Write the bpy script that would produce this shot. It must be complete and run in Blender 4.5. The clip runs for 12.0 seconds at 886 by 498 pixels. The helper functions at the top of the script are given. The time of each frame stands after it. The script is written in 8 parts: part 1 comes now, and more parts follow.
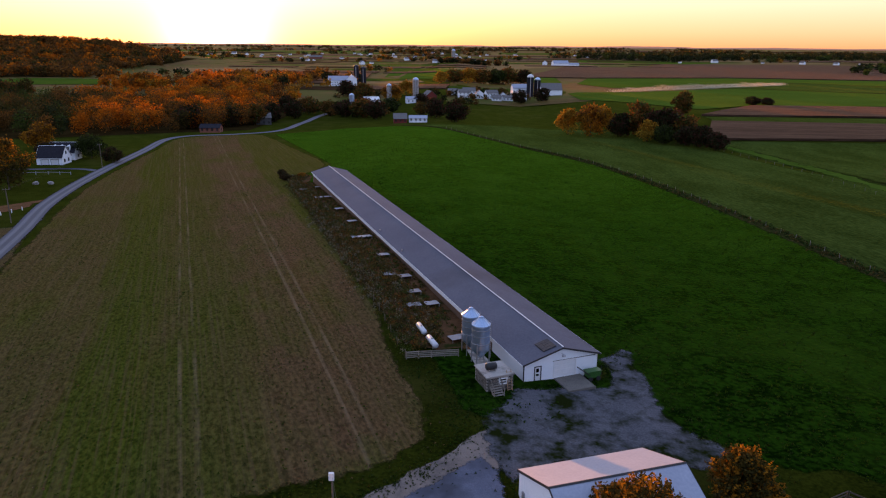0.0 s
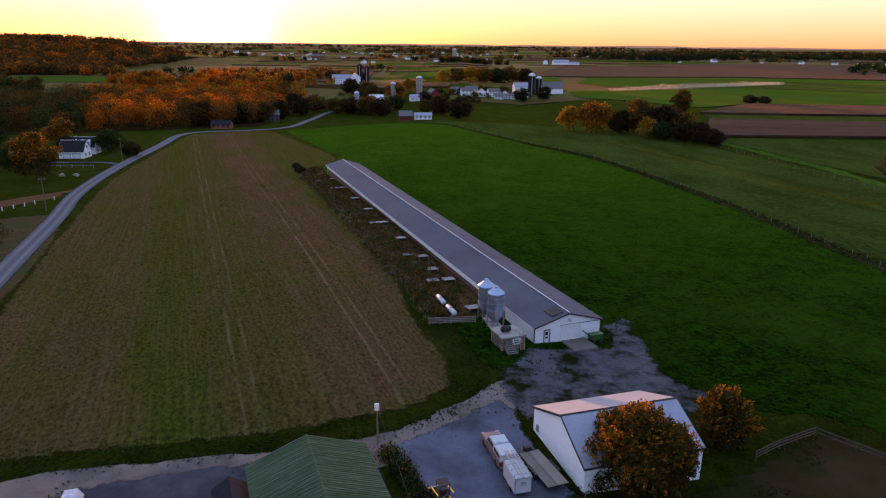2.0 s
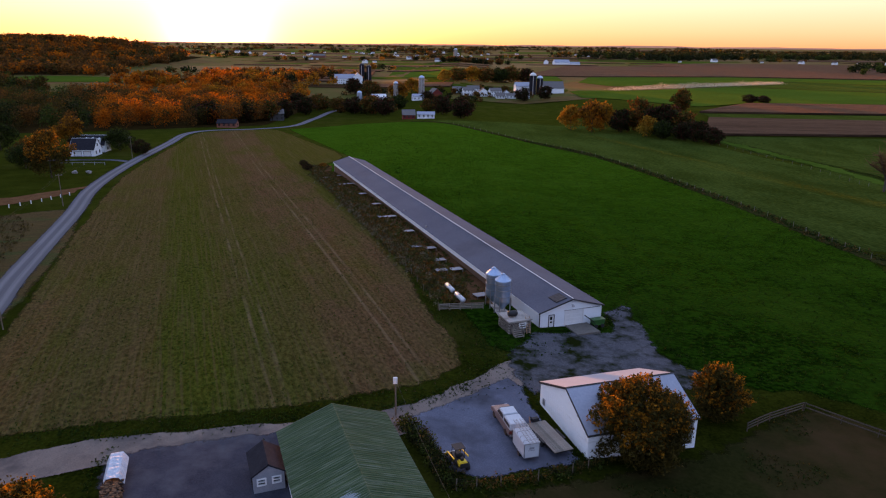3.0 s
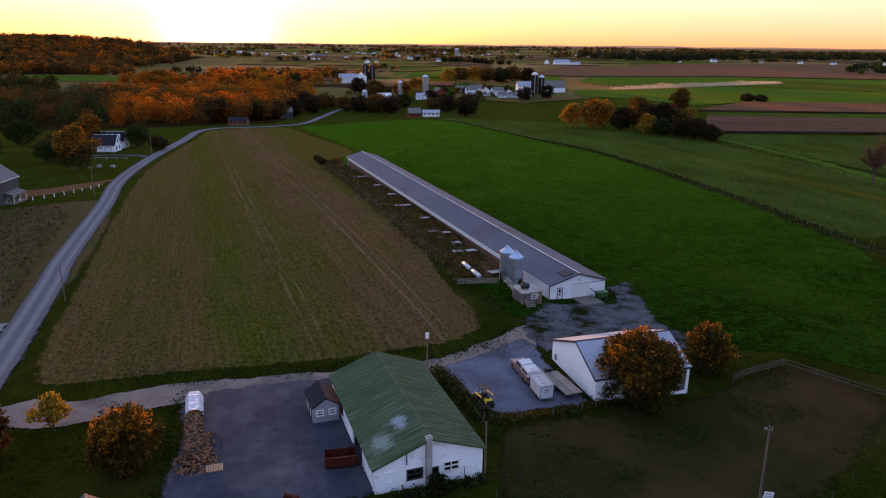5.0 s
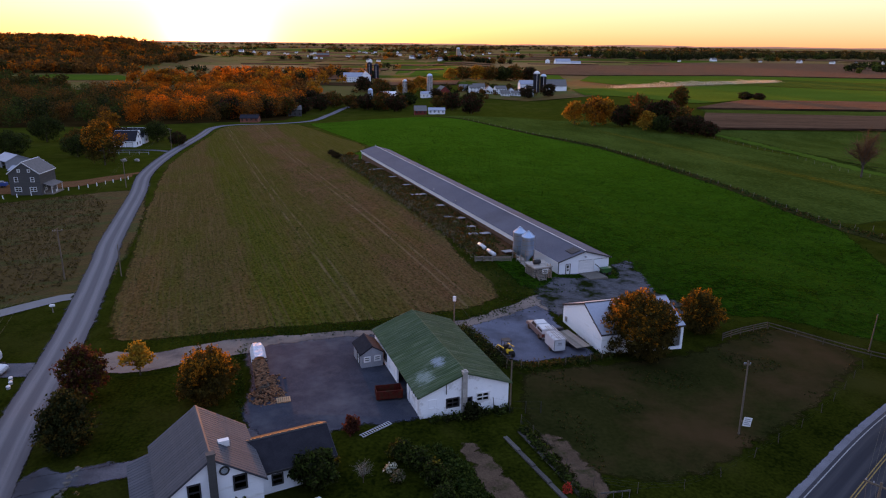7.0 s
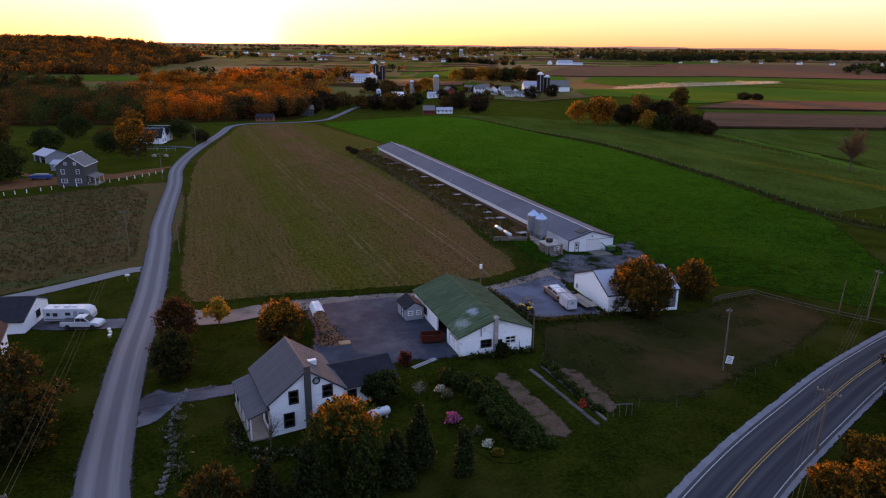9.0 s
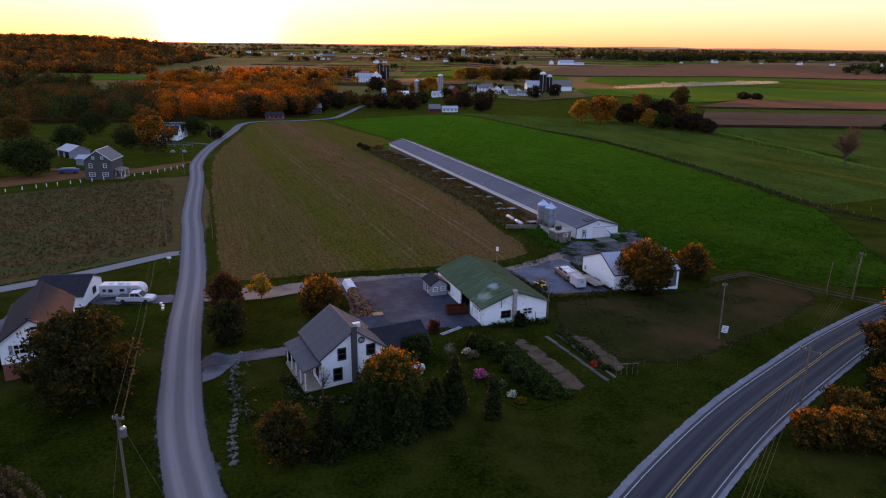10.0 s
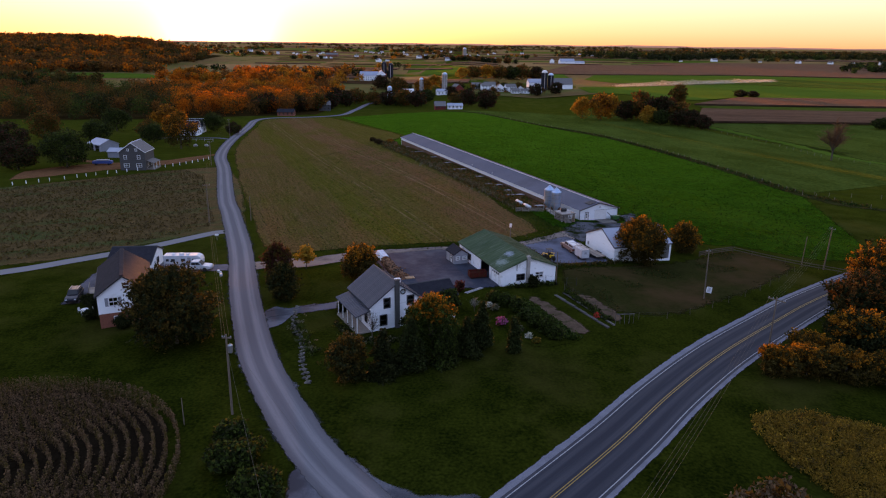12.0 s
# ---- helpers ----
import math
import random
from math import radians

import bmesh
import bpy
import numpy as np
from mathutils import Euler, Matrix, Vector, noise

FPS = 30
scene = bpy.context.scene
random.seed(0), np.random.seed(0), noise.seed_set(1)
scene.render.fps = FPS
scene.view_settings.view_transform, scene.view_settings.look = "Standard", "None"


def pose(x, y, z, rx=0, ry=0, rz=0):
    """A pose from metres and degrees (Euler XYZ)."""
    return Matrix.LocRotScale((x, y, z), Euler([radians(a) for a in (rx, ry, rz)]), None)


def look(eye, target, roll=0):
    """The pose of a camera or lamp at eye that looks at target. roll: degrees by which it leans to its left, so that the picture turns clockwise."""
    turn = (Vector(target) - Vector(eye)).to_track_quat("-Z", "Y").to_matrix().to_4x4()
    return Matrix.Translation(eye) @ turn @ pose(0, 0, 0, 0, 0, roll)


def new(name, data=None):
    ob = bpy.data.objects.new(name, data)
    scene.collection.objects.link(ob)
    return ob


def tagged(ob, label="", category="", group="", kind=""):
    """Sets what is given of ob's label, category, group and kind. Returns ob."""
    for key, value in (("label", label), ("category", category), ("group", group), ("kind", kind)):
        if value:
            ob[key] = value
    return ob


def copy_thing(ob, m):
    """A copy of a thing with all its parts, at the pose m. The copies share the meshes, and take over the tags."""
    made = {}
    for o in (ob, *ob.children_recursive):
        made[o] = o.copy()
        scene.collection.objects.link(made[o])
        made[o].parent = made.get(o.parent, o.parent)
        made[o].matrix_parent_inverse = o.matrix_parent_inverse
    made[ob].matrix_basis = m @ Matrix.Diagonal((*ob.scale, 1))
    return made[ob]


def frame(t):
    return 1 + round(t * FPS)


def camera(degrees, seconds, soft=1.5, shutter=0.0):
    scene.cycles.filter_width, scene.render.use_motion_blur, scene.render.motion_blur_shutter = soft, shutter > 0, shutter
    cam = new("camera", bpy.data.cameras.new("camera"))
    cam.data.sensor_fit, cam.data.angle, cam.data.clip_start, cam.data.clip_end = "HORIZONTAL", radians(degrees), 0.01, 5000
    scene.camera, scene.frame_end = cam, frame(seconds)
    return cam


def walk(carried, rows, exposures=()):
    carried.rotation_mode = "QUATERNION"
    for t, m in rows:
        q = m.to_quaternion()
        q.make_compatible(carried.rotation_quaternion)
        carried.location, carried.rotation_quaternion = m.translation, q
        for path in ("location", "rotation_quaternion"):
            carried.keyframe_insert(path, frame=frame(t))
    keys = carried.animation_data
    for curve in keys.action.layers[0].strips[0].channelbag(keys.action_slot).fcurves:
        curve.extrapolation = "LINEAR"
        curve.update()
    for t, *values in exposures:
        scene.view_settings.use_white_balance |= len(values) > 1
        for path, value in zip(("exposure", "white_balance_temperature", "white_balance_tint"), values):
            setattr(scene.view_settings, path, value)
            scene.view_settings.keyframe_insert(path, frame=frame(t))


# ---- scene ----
cam = camera(66.2, 12.0, 1.15)
PATH = [
    (0, (12.646, -2.569, 37.904), (12.594, -0.652, 37.335), 0.5),
    (0.5, (12.025, -5.224, 37.77), (11.974, -3.307, 37.201), 0.5),
    (1, (11.465, -7.963, 37.721), (11.412, -6.047, 37.151), 0.5),
    (1.5, (10.788, -10.817, 37.738), (10.736, -8.901, 37.167), 0.6),
    (2, (10.156, -13.636, 37.735), (10.105, -11.72, 37.164), 0.6),
    (2.5, (9.555, -16.393, 37.733), (9.504, -14.477, 37.161), 0.6),
    (3, (8.903, -19.142, 37.695), (8.851, -17.227, 37.124), 0.6),
    (5, (6.103, -30.637, 37.509), (6.051, -28.721, 36.938), 0.6),
    (5.5, (5.465, -33.394, 37.474), (5.412, -31.478, 36.903), 0.6),
    (6, (4.666, -36.491, 37.454), (4.613, -34.575, 36.883), 0.6),
    (6.5, (3.846, -39.751, 37.461), (3.793, -37.835, 36.889), 0.6),
    (7, (2.942, -43.25, 37.498), (2.89, -41.334, 36.925), 0.6),
    (9, (-0.921, -59.202, 37.649), (-0.977, -57.286, 37.08), 0.6),
    (9.5, (-2.375, -64.07, 37.66), (-2.432, -62.154, 37.09), 0.7),
    (10, (-4.008, -69.471, 37.694), (-4.065, -67.554, 37.124), 0.7),
    (10.5, (-5.552, -75.036, 37.777), (-5.61, -73.12, 37.205), 0.7),
    (11, (-6.617, -79.811, 37.84), (-6.676, -77.896, 37.267), 0.7),
    (11.5, (-7.12, -83.437, 37.833), (-7.18, -81.521, 37.259), 0.7),
    (12, (-7.371, -85.999, 37.858), (-7.428, -84.084, 37.285), 0.7),
]
walk(cam, [(t, look(eye, target, roll)) for t, eye, target, roll in PATH], [(0, 0.24, 7350, 16), (12, 0.36, 7350, 16)])

# ---------------------------------------------------------------- light
SUN_AZ = radians(-19.3)          # from +y towards -x
SUN_EL = radians(0.85)
SUN_DIR = Vector((math.sin(SUN_AZ) * math.cos(SUN_EL), math.cos(SUN_AZ) * math.cos(SUN_EL), math.sin(SUN_EL)))

world = bpy.data.worlds.new("evening_sky")
scene.world = world
world.use_nodes = True
wt = world.node_tree
wt.nodes.clear()
w_out = wt.nodes.new("ShaderNodeOutputWorld")


def sky_math(op, a, b=None, c=None):
    n = wt.nodes.new("ShaderNodeMath")
    n.operation = op
    for i, v in enumerate((a, b, c)):
        if v is None:
            continue
        if isinstance(v, (int, float)):
            n.inputs[i].default_value = v
        else:
            wt.links.new(v, n.inputs[i])
    return n.outputs[0]


w_sky = wt.nodes.new("ShaderNodeTexSky")
w_sky.sky_type = "NISHITA"
w_sky.sun_disc = False
w_sky.sun_elevation = SUN_EL
w_sky.sun_rotation = SUN_AZ
w_sky.altitude = 100
w_sky.air_density = 1.0
w_sky.dust_density = 1.0
w_sky.ozone_density = 1.5
w_bg = wt.nodes.new("ShaderNodeBackground")
w_bg.inputs["Strength"].default_value = 0.09
wt.links.new(w_sky.outputs["Color"], w_bg.inputs["Color"])
# evening haze: warm near the horizon, cool overhead, brightest round the sun
w_co = wt.nodes.new("ShaderNodeTexCoord").outputs["Generated"]
w_sep = wt.nodes.new("ShaderNodeSeparateXYZ")
wt.links.new(w_co, w_sep.inputs[0])
w_ramp = wt.nodes.new("ShaderNodeValToRGB")
el = w_ramp.color_ramp.elements
el[0].position, el[0].color = 0.0, (0.95, 0.40, 0.19, 1)
el[1].position, el[1].color = 1.0, (0.36, 0.54, 1.0, 1)
for at, c in ((0.020, (1.0, 0.56, 0.34)), (0.055, (0.98, 0.74, 0.58)), (0.09, (0.95, 0.79, 0.70)), (0.16, (0.84, 0.76, 0.78)), (0.28, (0.58, 0.66, 0.90)), (0.45, (0.46, 0.62, 1.0))):
    e = el.new(at)
    e.color = (*c, 1)
wt.links.new(w_sep.outputs["Z"], w_ramp.inputs["Fac"])
w_cool = wt.nodes.new("ShaderNodeValToRGB")
el = w_cool.color_ramp.elements
el[0].position, el[0].color = 0.0, (0.42, 0.45, 0.66, 1)
el[1].position, el[1].color = 1.0, (0.36, 0.54, 1.0, 1)
for at, c in ((0.10, (0.46, 0.52, 0.80)), (0.28, (0.42, 0.56, 0.98)), (0.45, (0.40, 0.57, 1.0))):
    e = el.new(at)
    e.color = (*c, 1)
wt.links.new(w_sep.outputs["Z"], w_cool.inputs["Fac"])
w_side = wt.nodes.new("ShaderNodeVectorMath")
w_side.operation = "DOT_PRODUCT"
wt.links.new(w_co, w_side.inputs[0])
w_side.inputs[1].default_value = (math.sin(SUN_AZ), math.cos(SUN_AZ), 0.0)
w_turn = wt.nodes.new("ShaderNodeMapRange")
w_turn.interpolation_type = "SMOOTHSTEP"
w_turn.inputs["From Min"].default_value, w_turn.inputs["From Max"].default_value = -0.35, 0.55
wt.links.new(w_side.outputs["Value"], w_turn.inputs["Value"])
w_mix = wt.nodes.new("ShaderNodeMix")
w_mix.data_type = "RGBA"
wt.links.new(w_turn.outputs["Result"], w_mix.inputs[0])
wt.links.new(w_cool.outputs["Color"], w_mix.inputs[6])
wt.links.new(w_ramp.outputs["Color"], w_mix.inputs[7])
w_haze = wt.nodes.new("ShaderNodeBackground")
wt.links.new(w_mix.outputs[2], w_haze.inputs["Color"])
w_haze.inputs["Strength"].default_value = 1.0
w_dot = wt.nodes.new("ShaderNodeVectorMath")
w_dot.operation = "DOT_PRODUCT"
wt.links.new(w_co, w_dot.inputs[0])
w_dot.inputs[1].default_value = SUN_DIR
w_pos = sky_math("MAXIMUM", w_dot.outputs["Value"], 0.0)
w_near = sky_math("MULTIPLY", sky_math("POWER", w_pos, 700.0), 6.0)
w_mid = sky_math("MULTIPLY_ADD", sky_math("POWER", w_pos, 45.0), 1.0, w_near)
w_wide = sky_math("MULTIPLY", sky_math("POWER", w_pos, 9.0), 0.42)
w_ember = wt.nodes.new("ShaderNodeBackground")
w_ember.inputs["Color"].default_value = (1.0, 0.34, 0.07, 1)
wt.links.new(w_wide, w_ember.inputs["Strength"])
w_glow = wt.nodes.new("ShaderNodeBackground")
w_glow.inputs["Color"].default_value = (1.0, 0.62, 0.26, 1)
wt.links.new(w_mid, w_glow.inputs["Strength"])
w_a1 = wt.nodes.new("ShaderNodeAddShader")
w_a2 = wt.nodes.new("ShaderNodeAddShader")
wt.links.new(w_bg.outputs[0], w_a1.inputs[0])
wt.links.new(w_haze.outputs[0], w_a1.inputs[1])
wt.links.new(w_a1.outputs[0], w_a2.inputs[0])
wt.links.new(w_glow.outputs[0], w_a2.inputs[1])
w_a3 = wt.nodes.new("ShaderNodeAddShader")
wt.links.new(w_a2.outputs[0], w_a3.inputs[0])
wt.links.new(w_ember.outputs[0], w_a3.inputs[1])
wt.links.new(w_a3.outputs[0], w_out.inputs["Surface"])

sun_data = bpy.data.lights.new("sun", "SUN")
sun_data.energy = 5.0
sun_data.angle = radians(0.6)
sun_data.color = (1.0, 0.38, 0.10)
sun = new("sun", sun_data)
sun.matrix_world = look((0, 0, 0), tuple(-SUN_DIR))


# ---------------------------------------------------------------- the lie of the land
def ease(u):
    u = min(1.0, max(0.0, u))
    return u * u * (3 - 2 * u)


def land(x, y):
    """Height of the ground: a low crest under the farmyard, falling to a valley and rising to the far ridge."""
    a = -3.2 * (1 - math.exp(-((x + 10) / 42.0) ** 2))
    b = -0.016 * min(max(y - 20, 0), 430) - 0.012 * max(20 - y, 0) * math.exp(-max(20 - y, 0) / 120.0)
    lift = ease((y - 520) / 230)
    right = 6 * ease((x - 60) / 80) * ease((y - 280) / 170) * (1 - lift)
    far = 42 * (max(y - 720, 0) / 3780.0) ** 1.3
    hill = 40 * math.exp(-((y - 1350) / 330.0) ** 2) / (1 + math.exp(min(60, (x + 600) / 45.0)))
    return a + b + right + 6 * lift + far + hill


AXIS = Vector((-0.378, 0.926, 0.0))      # the long house and the rows of the stubble run this way
ROW_ANGLE = math.atan2(AXIS.x, AXIS.y)


# ---------------------------------------------------------------- materials
def nodes_of(name):
    m = bpy.data.materials.new(name)
    m.use_nodes = True
    t = m.node_tree
    return m, t, t.nodes["Principled BSDF"]


def frayed(t, p, co, reach, scale=0.7):
    """Lets a ground cover thin out in tufts over the given reach from its outline."""
    L = t.links.new
    n = t.nodes.new("ShaderNodeTexNoise")
    n.inputs["Scale"].default_value = scale
    n.inputs["Detail"].default_value = 7
    n.inputs["Roughness"].default_value = 0.7
    L(co, n.inputs["Vector"])
    at = t.nodes.new("ShaderNodeAttribute")
    at.attribute_name = "edge"
    a = t.nodes.new("ShaderNodeMath")
    a.operation = "MULTIPLY_ADD"
    a.inputs[1].default_value, a.inputs[2].default_value = 1.0 / reach, -0.95
    L(at.outputs["Fac"], a.inputs[0])
    b = t.nodes.new("ShaderNodeMath")
    b.operation = "MULTIPLY_ADD"
    b.inputs[1].default_value = 1.9
    L(n.outputs["Fac"], b.inputs[0])
    L(a.outputs[0], b.inputs[2])
    r = t.nodes.new("ShaderNodeMapRange")
    r.interpolation_type = "SMOOTHSTEP"
    r.inputs["From Min"].default_value, r.inputs["From Max"].default_value = 0.30, 0.72
    L(b.outputs[0], r.inputs["Value"])
    L(r.outputs["Result"], p.inputs["Alpha"])


def surf(name, dark, light, scale=1.0, rough=0.85, metal=0.0, bump=0.3, fine=14.0, stretch=None, turn=0.0,
         world_space=False, spec=0.3, by_object=0.0, by_island=0.0, contrast=(0.32, 0.68), stain=None, stain_scale=0.15,
         stain_at=(0.5, 0.62), translucent=0.0, sheen=0.0, fuzz=(0.8, 0.8, 0.3), depth=0.03, fray=0.0):
    """Two-scale noise colour with fine relief; stretch and turn lay the grain along rows."""
    m, t, p = nodes_of(name)
    L = t.links.new
    if world_space:
        co = t.nodes.new("ShaderNodeNewGeometry").outputs["Position"]
    else:
        co = t.nodes.new("ShaderNodeTexCoord").outputs["Object"]
    mp = t.nodes.new("ShaderNodeMapping")
    mp.vector_type = "TEXTURE"
    mp.inputs["Rotation"].default_value = (0, 0, turn)
    if stretch:
        mp.inputs["Scale"].default_value = stretch
    L(co, mp.inputs["Vector"])
    n1 = t.nodes.new("ShaderNodeTexNoise")
    n1.inputs["Scale"].default_value = scale
    n1.inputs["Detail"].default_value = 5
    n1.inputs["Roughness"].default_value = 0.6
    L(mp.outputs["Vector"], n1.inputs["Vector"])
    n2 = t.nodes.new("ShaderNodeTexNoise")
    n2.inputs["Scale"].default_value = scale * fine
    n2.inputs["Detail"].default_value = 3
    L(mp.outputs["Vector"], n2.inputs["Vector"])
    add = t.nodes.new("ShaderNodeMath")
    add.operation = "MULTIPLY_ADD"
    add.inputs[1].default_value = 0.5
    L(n2.outputs["Fac"], add.inputs[0])
    half = t.nodes.new("ShaderNodeMath")
    half.operation = "MULTIPLY"
    half.inputs[1].default_value = 0.5
    L(n1.outputs["Fac"], half.inputs[0])
    L(half.outputs[0], add.inputs[2])
    fac = add.outputs[0]
    for src, amount in (("Object", by_object), ("Island", by_island)):
        if amount:
            if src == "Object":
                r = t.nodes.new("ShaderNodeObjectInfo").outputs["Random"]
            else:
                r = t.nodes.new("ShaderNodeNewGeometry").outputs["Random Per Island"]
            s = t.nodes.new("ShaderNodeMath")
            s.operation = "MULTIPLY_ADD"
            s.inputs[1].default_value = amount
            L(r, s.inputs[0])
            o = t.nodes.new("ShaderNodeMath")
            o.operation = "SUBTRACT"
            o.inputs[1].default_value = amount / 2
            L(fac, o.inputs[0])
            L(o.outputs[0], s.inputs[2])
            fac = s.outputs[0]
    ramp = t.nodes.new("ShaderNodeValToRGB")
    ramp.color_ramp.elements[0].position, ramp.color_ramp.elements[1].position = contrast
    ramp.color_ramp.elements[0].color = (*dark, 1)
    ramp.color_ramp.elements[1].color = (*light, 1)
    L(fac, ramp.inputs["Fac"])
    col = ramp.outputs["Color"]
    if stain:
        n3 = t.nodes.new("ShaderNodeTexNoise")
        n3.inputs["Scale"].default_value = stain_scale
        n3.inputs["Detail"].default_value = 4
        n3.inputs["Roughness"].default_value = 0.65
        L(mp.outputs["Vector"], n3.inputs["Vector"])
        mr = t.nodes.new("ShaderNodeMapRange")
        mr.inputs["From Min"].default_value, mr.inputs["From Max"].default_value = stain_at
        L(n3.outputs["Fac"], mr.inputs["Value"])
        mix = t.nodes.new("ShaderNodeMix")
        mix.data_type = "RGBA"
        L(mr.outputs["Result"], mix.inputs[0])
        L(col, mix.inputs[6])
        mix.inputs[7].default_value = (*stain, 1)
        col = mix.outputs[2]
    L(col, p.inputs["Base Color"])
    p.inputs["Roughness"].default_value = rough
    p.inputs["Metallic"].default_value = metal
    p.inputs["Specular IOR Level"].default_value = spec
    if sheen:
        p.inputs["Sheen Weight"].default_value = sheen
        p.inputs["Sheen Roughness"].default_value = 0.25
        p.inputs["Sheen Tint"].default_value = (*fuzz, 1)
    if bump:
        b = t.nodes.new("ShaderNodeBump")
        b.inputs["Strength"].default_value = bump
        b.inputs["Distance"].default_value = depth
        L(n2.outputs["Fac"], b.inputs["Height"])
        L(b.outputs["Normal"], p.inputs["Normal"])
    if fray:
        frayed(t, p, co, fray)
    if translucent:
        out = t.nodes["Material Output"]
        tr = t.nodes.new("ShaderNodeBsdfTranslucent")
        L(col, tr.inputs["Color"])
        ms = t.nodes.new("ShaderNodeMixShader")
        ms.inputs[0].default_value = translucent
        L(p.outputs[0], ms.inputs[1])
        L(tr.outputs[0], ms.inputs[2])
        L(ms.outputs[0], out.inputs["Surface"])
    return m


def leafage(name, dark, light, translucent=0.45):
    return surf(name, dark, light, scale=0.35, fine=9, rough=0.75, bump=0, by_island=0.5, translucent=translucent, spec=0.1, contrast=(0.25, 0.8))


def stubble_cover():
    """Green aftermath and brown stubble in drilled rows: broad bands, thin rows and clods."""
    m, t, p = nodes_of("stubble")
    L = t.links.new
    co = t.nodes.new("ShaderNodeNewGeometry").outputs["Position"]

    def layer(scale, stretch, detail):
        mp = t.nodes.new("ShaderNodeMapping")
        mp.vector_type = "TEXTURE"
        mp.inputs["Rotation"].default_value = (0, 0, -ROW_ANGLE)
        mp.inputs["Scale"].default_value = stretch
        L(co, mp.inputs["Vector"])
        n = t.nodes.new("ShaderNodeTexNoise")
        n.inputs["Scale"].default_value = scale
        n.inputs["Detail"].default_value = detail
        n.inputs["Roughness"].default_value = 0.6
        L(mp.outputs["Vector"], n.inputs["Vector"])
        return n.outputs["Fac"]

    def fit(v, lo, hi):
        r = t.nodes.new("ShaderNodeMapRange")
        r.inputs["From Min"].default_value, r.inputs["From Max"].default_value = lo, hi
        L(v, r.inputs["Value"])
        return r.outputs["Result"]

    def blend(f, a, b):
        mx = t.nodes.new("ShaderNodeMix")
        mx.data_type = "RGBA"
        L(f, mx.inputs[0])
        for k, v in ((6, a), (7, b)):
            if isinstance(v, tuple):
                mx.inputs[k].default_value = (*v, 1)
            else:
                L(v, mx.inputs[k])
        return mx.outputs[2]

    bands = layer(1.0, (5.0, 70.0, 1.0), 3)
    rows = fit(layer(1.0, (0.45, 36.0, 1.0), 2), 0.46, 0.66)
    clods = fit(layer(1.0, (0.42, 0.8, 1.0), 5), 0.38, 0.64)
    spots = fit(layer(1.0, (6.0, 13.0, 1.0), 5), 0.40, 0.66)
    green = blend(clods, (0.012, 0.024, 0.0026), (0.044, 0.062, 0.008))
    brown = blend(clods, (0.042, 0.025, 0.013), (0.105, 0.059, 0.030))

    def calc(op, a, b, c=0.0):
        n = t.nodes.new("ShaderNodeMath")
        n.operation = op
        for k, v in enumerate((a, b, c)):
            if isinstance(v, (int, float)):
                n.inputs[k].default_value = v
            else:
                L(v, n.inputs[k])
        return n.outputs[0]

    pos = t.nodes.new("ShaderNodeVectorMath")
    pos.operation = "DOT_PRODUCT"
    L(co, pos.inputs[0])
    pos.inputs[1].default_value = (0.926, 0.378, 0.0)
    place = calc("MULTIPLY_ADD", bands, 9.0, pos.outputs["Value"])      # metres across the rows, wandering a little
    strip = t.nodes.new("ShaderNodeValToRGB")
    el = strip.color_ramp.elements
    el[0].position, el[0].color = 0.0, (0.45, 0.45, 0.45, 1)
    el[1].position, el[1].color = 1.0, (0.10, 0.10, 0.10, 1)
    for metres, dry in ((-24, 0.72), (-14, 0.55), (-7.5, 0.65), (-4.0, 0.06), (2.5, 0.04), (5.5, 0.42), (10, 0.32), (14.5, 0.45), (19, 0.96), (27, 0.95), (34, 0.90), (36.5, 0.12)):
        e = el.new((metres + 4.5 + 40) / 90.0)
        e.color = (dry, dry, dry, 1)
    L(fit(place, -40.0, 50.0), strip.inputs["Fac"])
    worn = calc("MULTIPLY", strip.outputs["Color"], fit(layer(1.0, (11.0, 25.0, 1.0), 5), 0.22, 0.52))
    base = blend(worn, green, brown)
    base = blend(calc("MULTIPLY", spots, 0.30), base, green)
    base = blend(calc("MULTIPLY", rows, 0.26), base, (0.12, 0.076, 0.040))
    tram = None                                                          # pale double wheel marks of the sprayer
    for c in (7.2, 9.0, 24.4, 26.2):
        f = fit(calc("ABSOLUTE", calc("SUBTRACT", pos.outputs["Value"], c), 0.0), 0.34, 0.10)
        tram = f if tram is None else calc("MAXIMUM", tram, f)
    tram = calc("MULTIPLY", tram, fit(layer(1.0, (1.0, 14.0, 1.0), 4), 0.38, 0.66))
    L(blend(calc("MULTIPLY", tram, 0.55), base, (0.17, 0.118, 0.070)), p.inputs["Base Color"])
    frayed(t, p, co, 1.7, 0.5)
    p.inputs["Roughness"].default_value = 0.9
    p.inputs["Specular IOR Level"].default_value = 0.0
    p.inputs["Sheen Weight"].default_value = 0.08
    p.inputs["Sheen Roughness"].default_value = 0.35
    p.inputs["Sheen Tint"].default_value = (1.0, 0.50, 0.16, 1)
    b = t.nodes.new("ShaderNodeBump")
    b.inputs["Strength"].default_value = 0.5
    b.inputs["Distance"].default_value = 0.06
    L(clods, b.inputs["Height"])
    L(b.outputs["Normal"], p.inputs["Normal"])
    return m


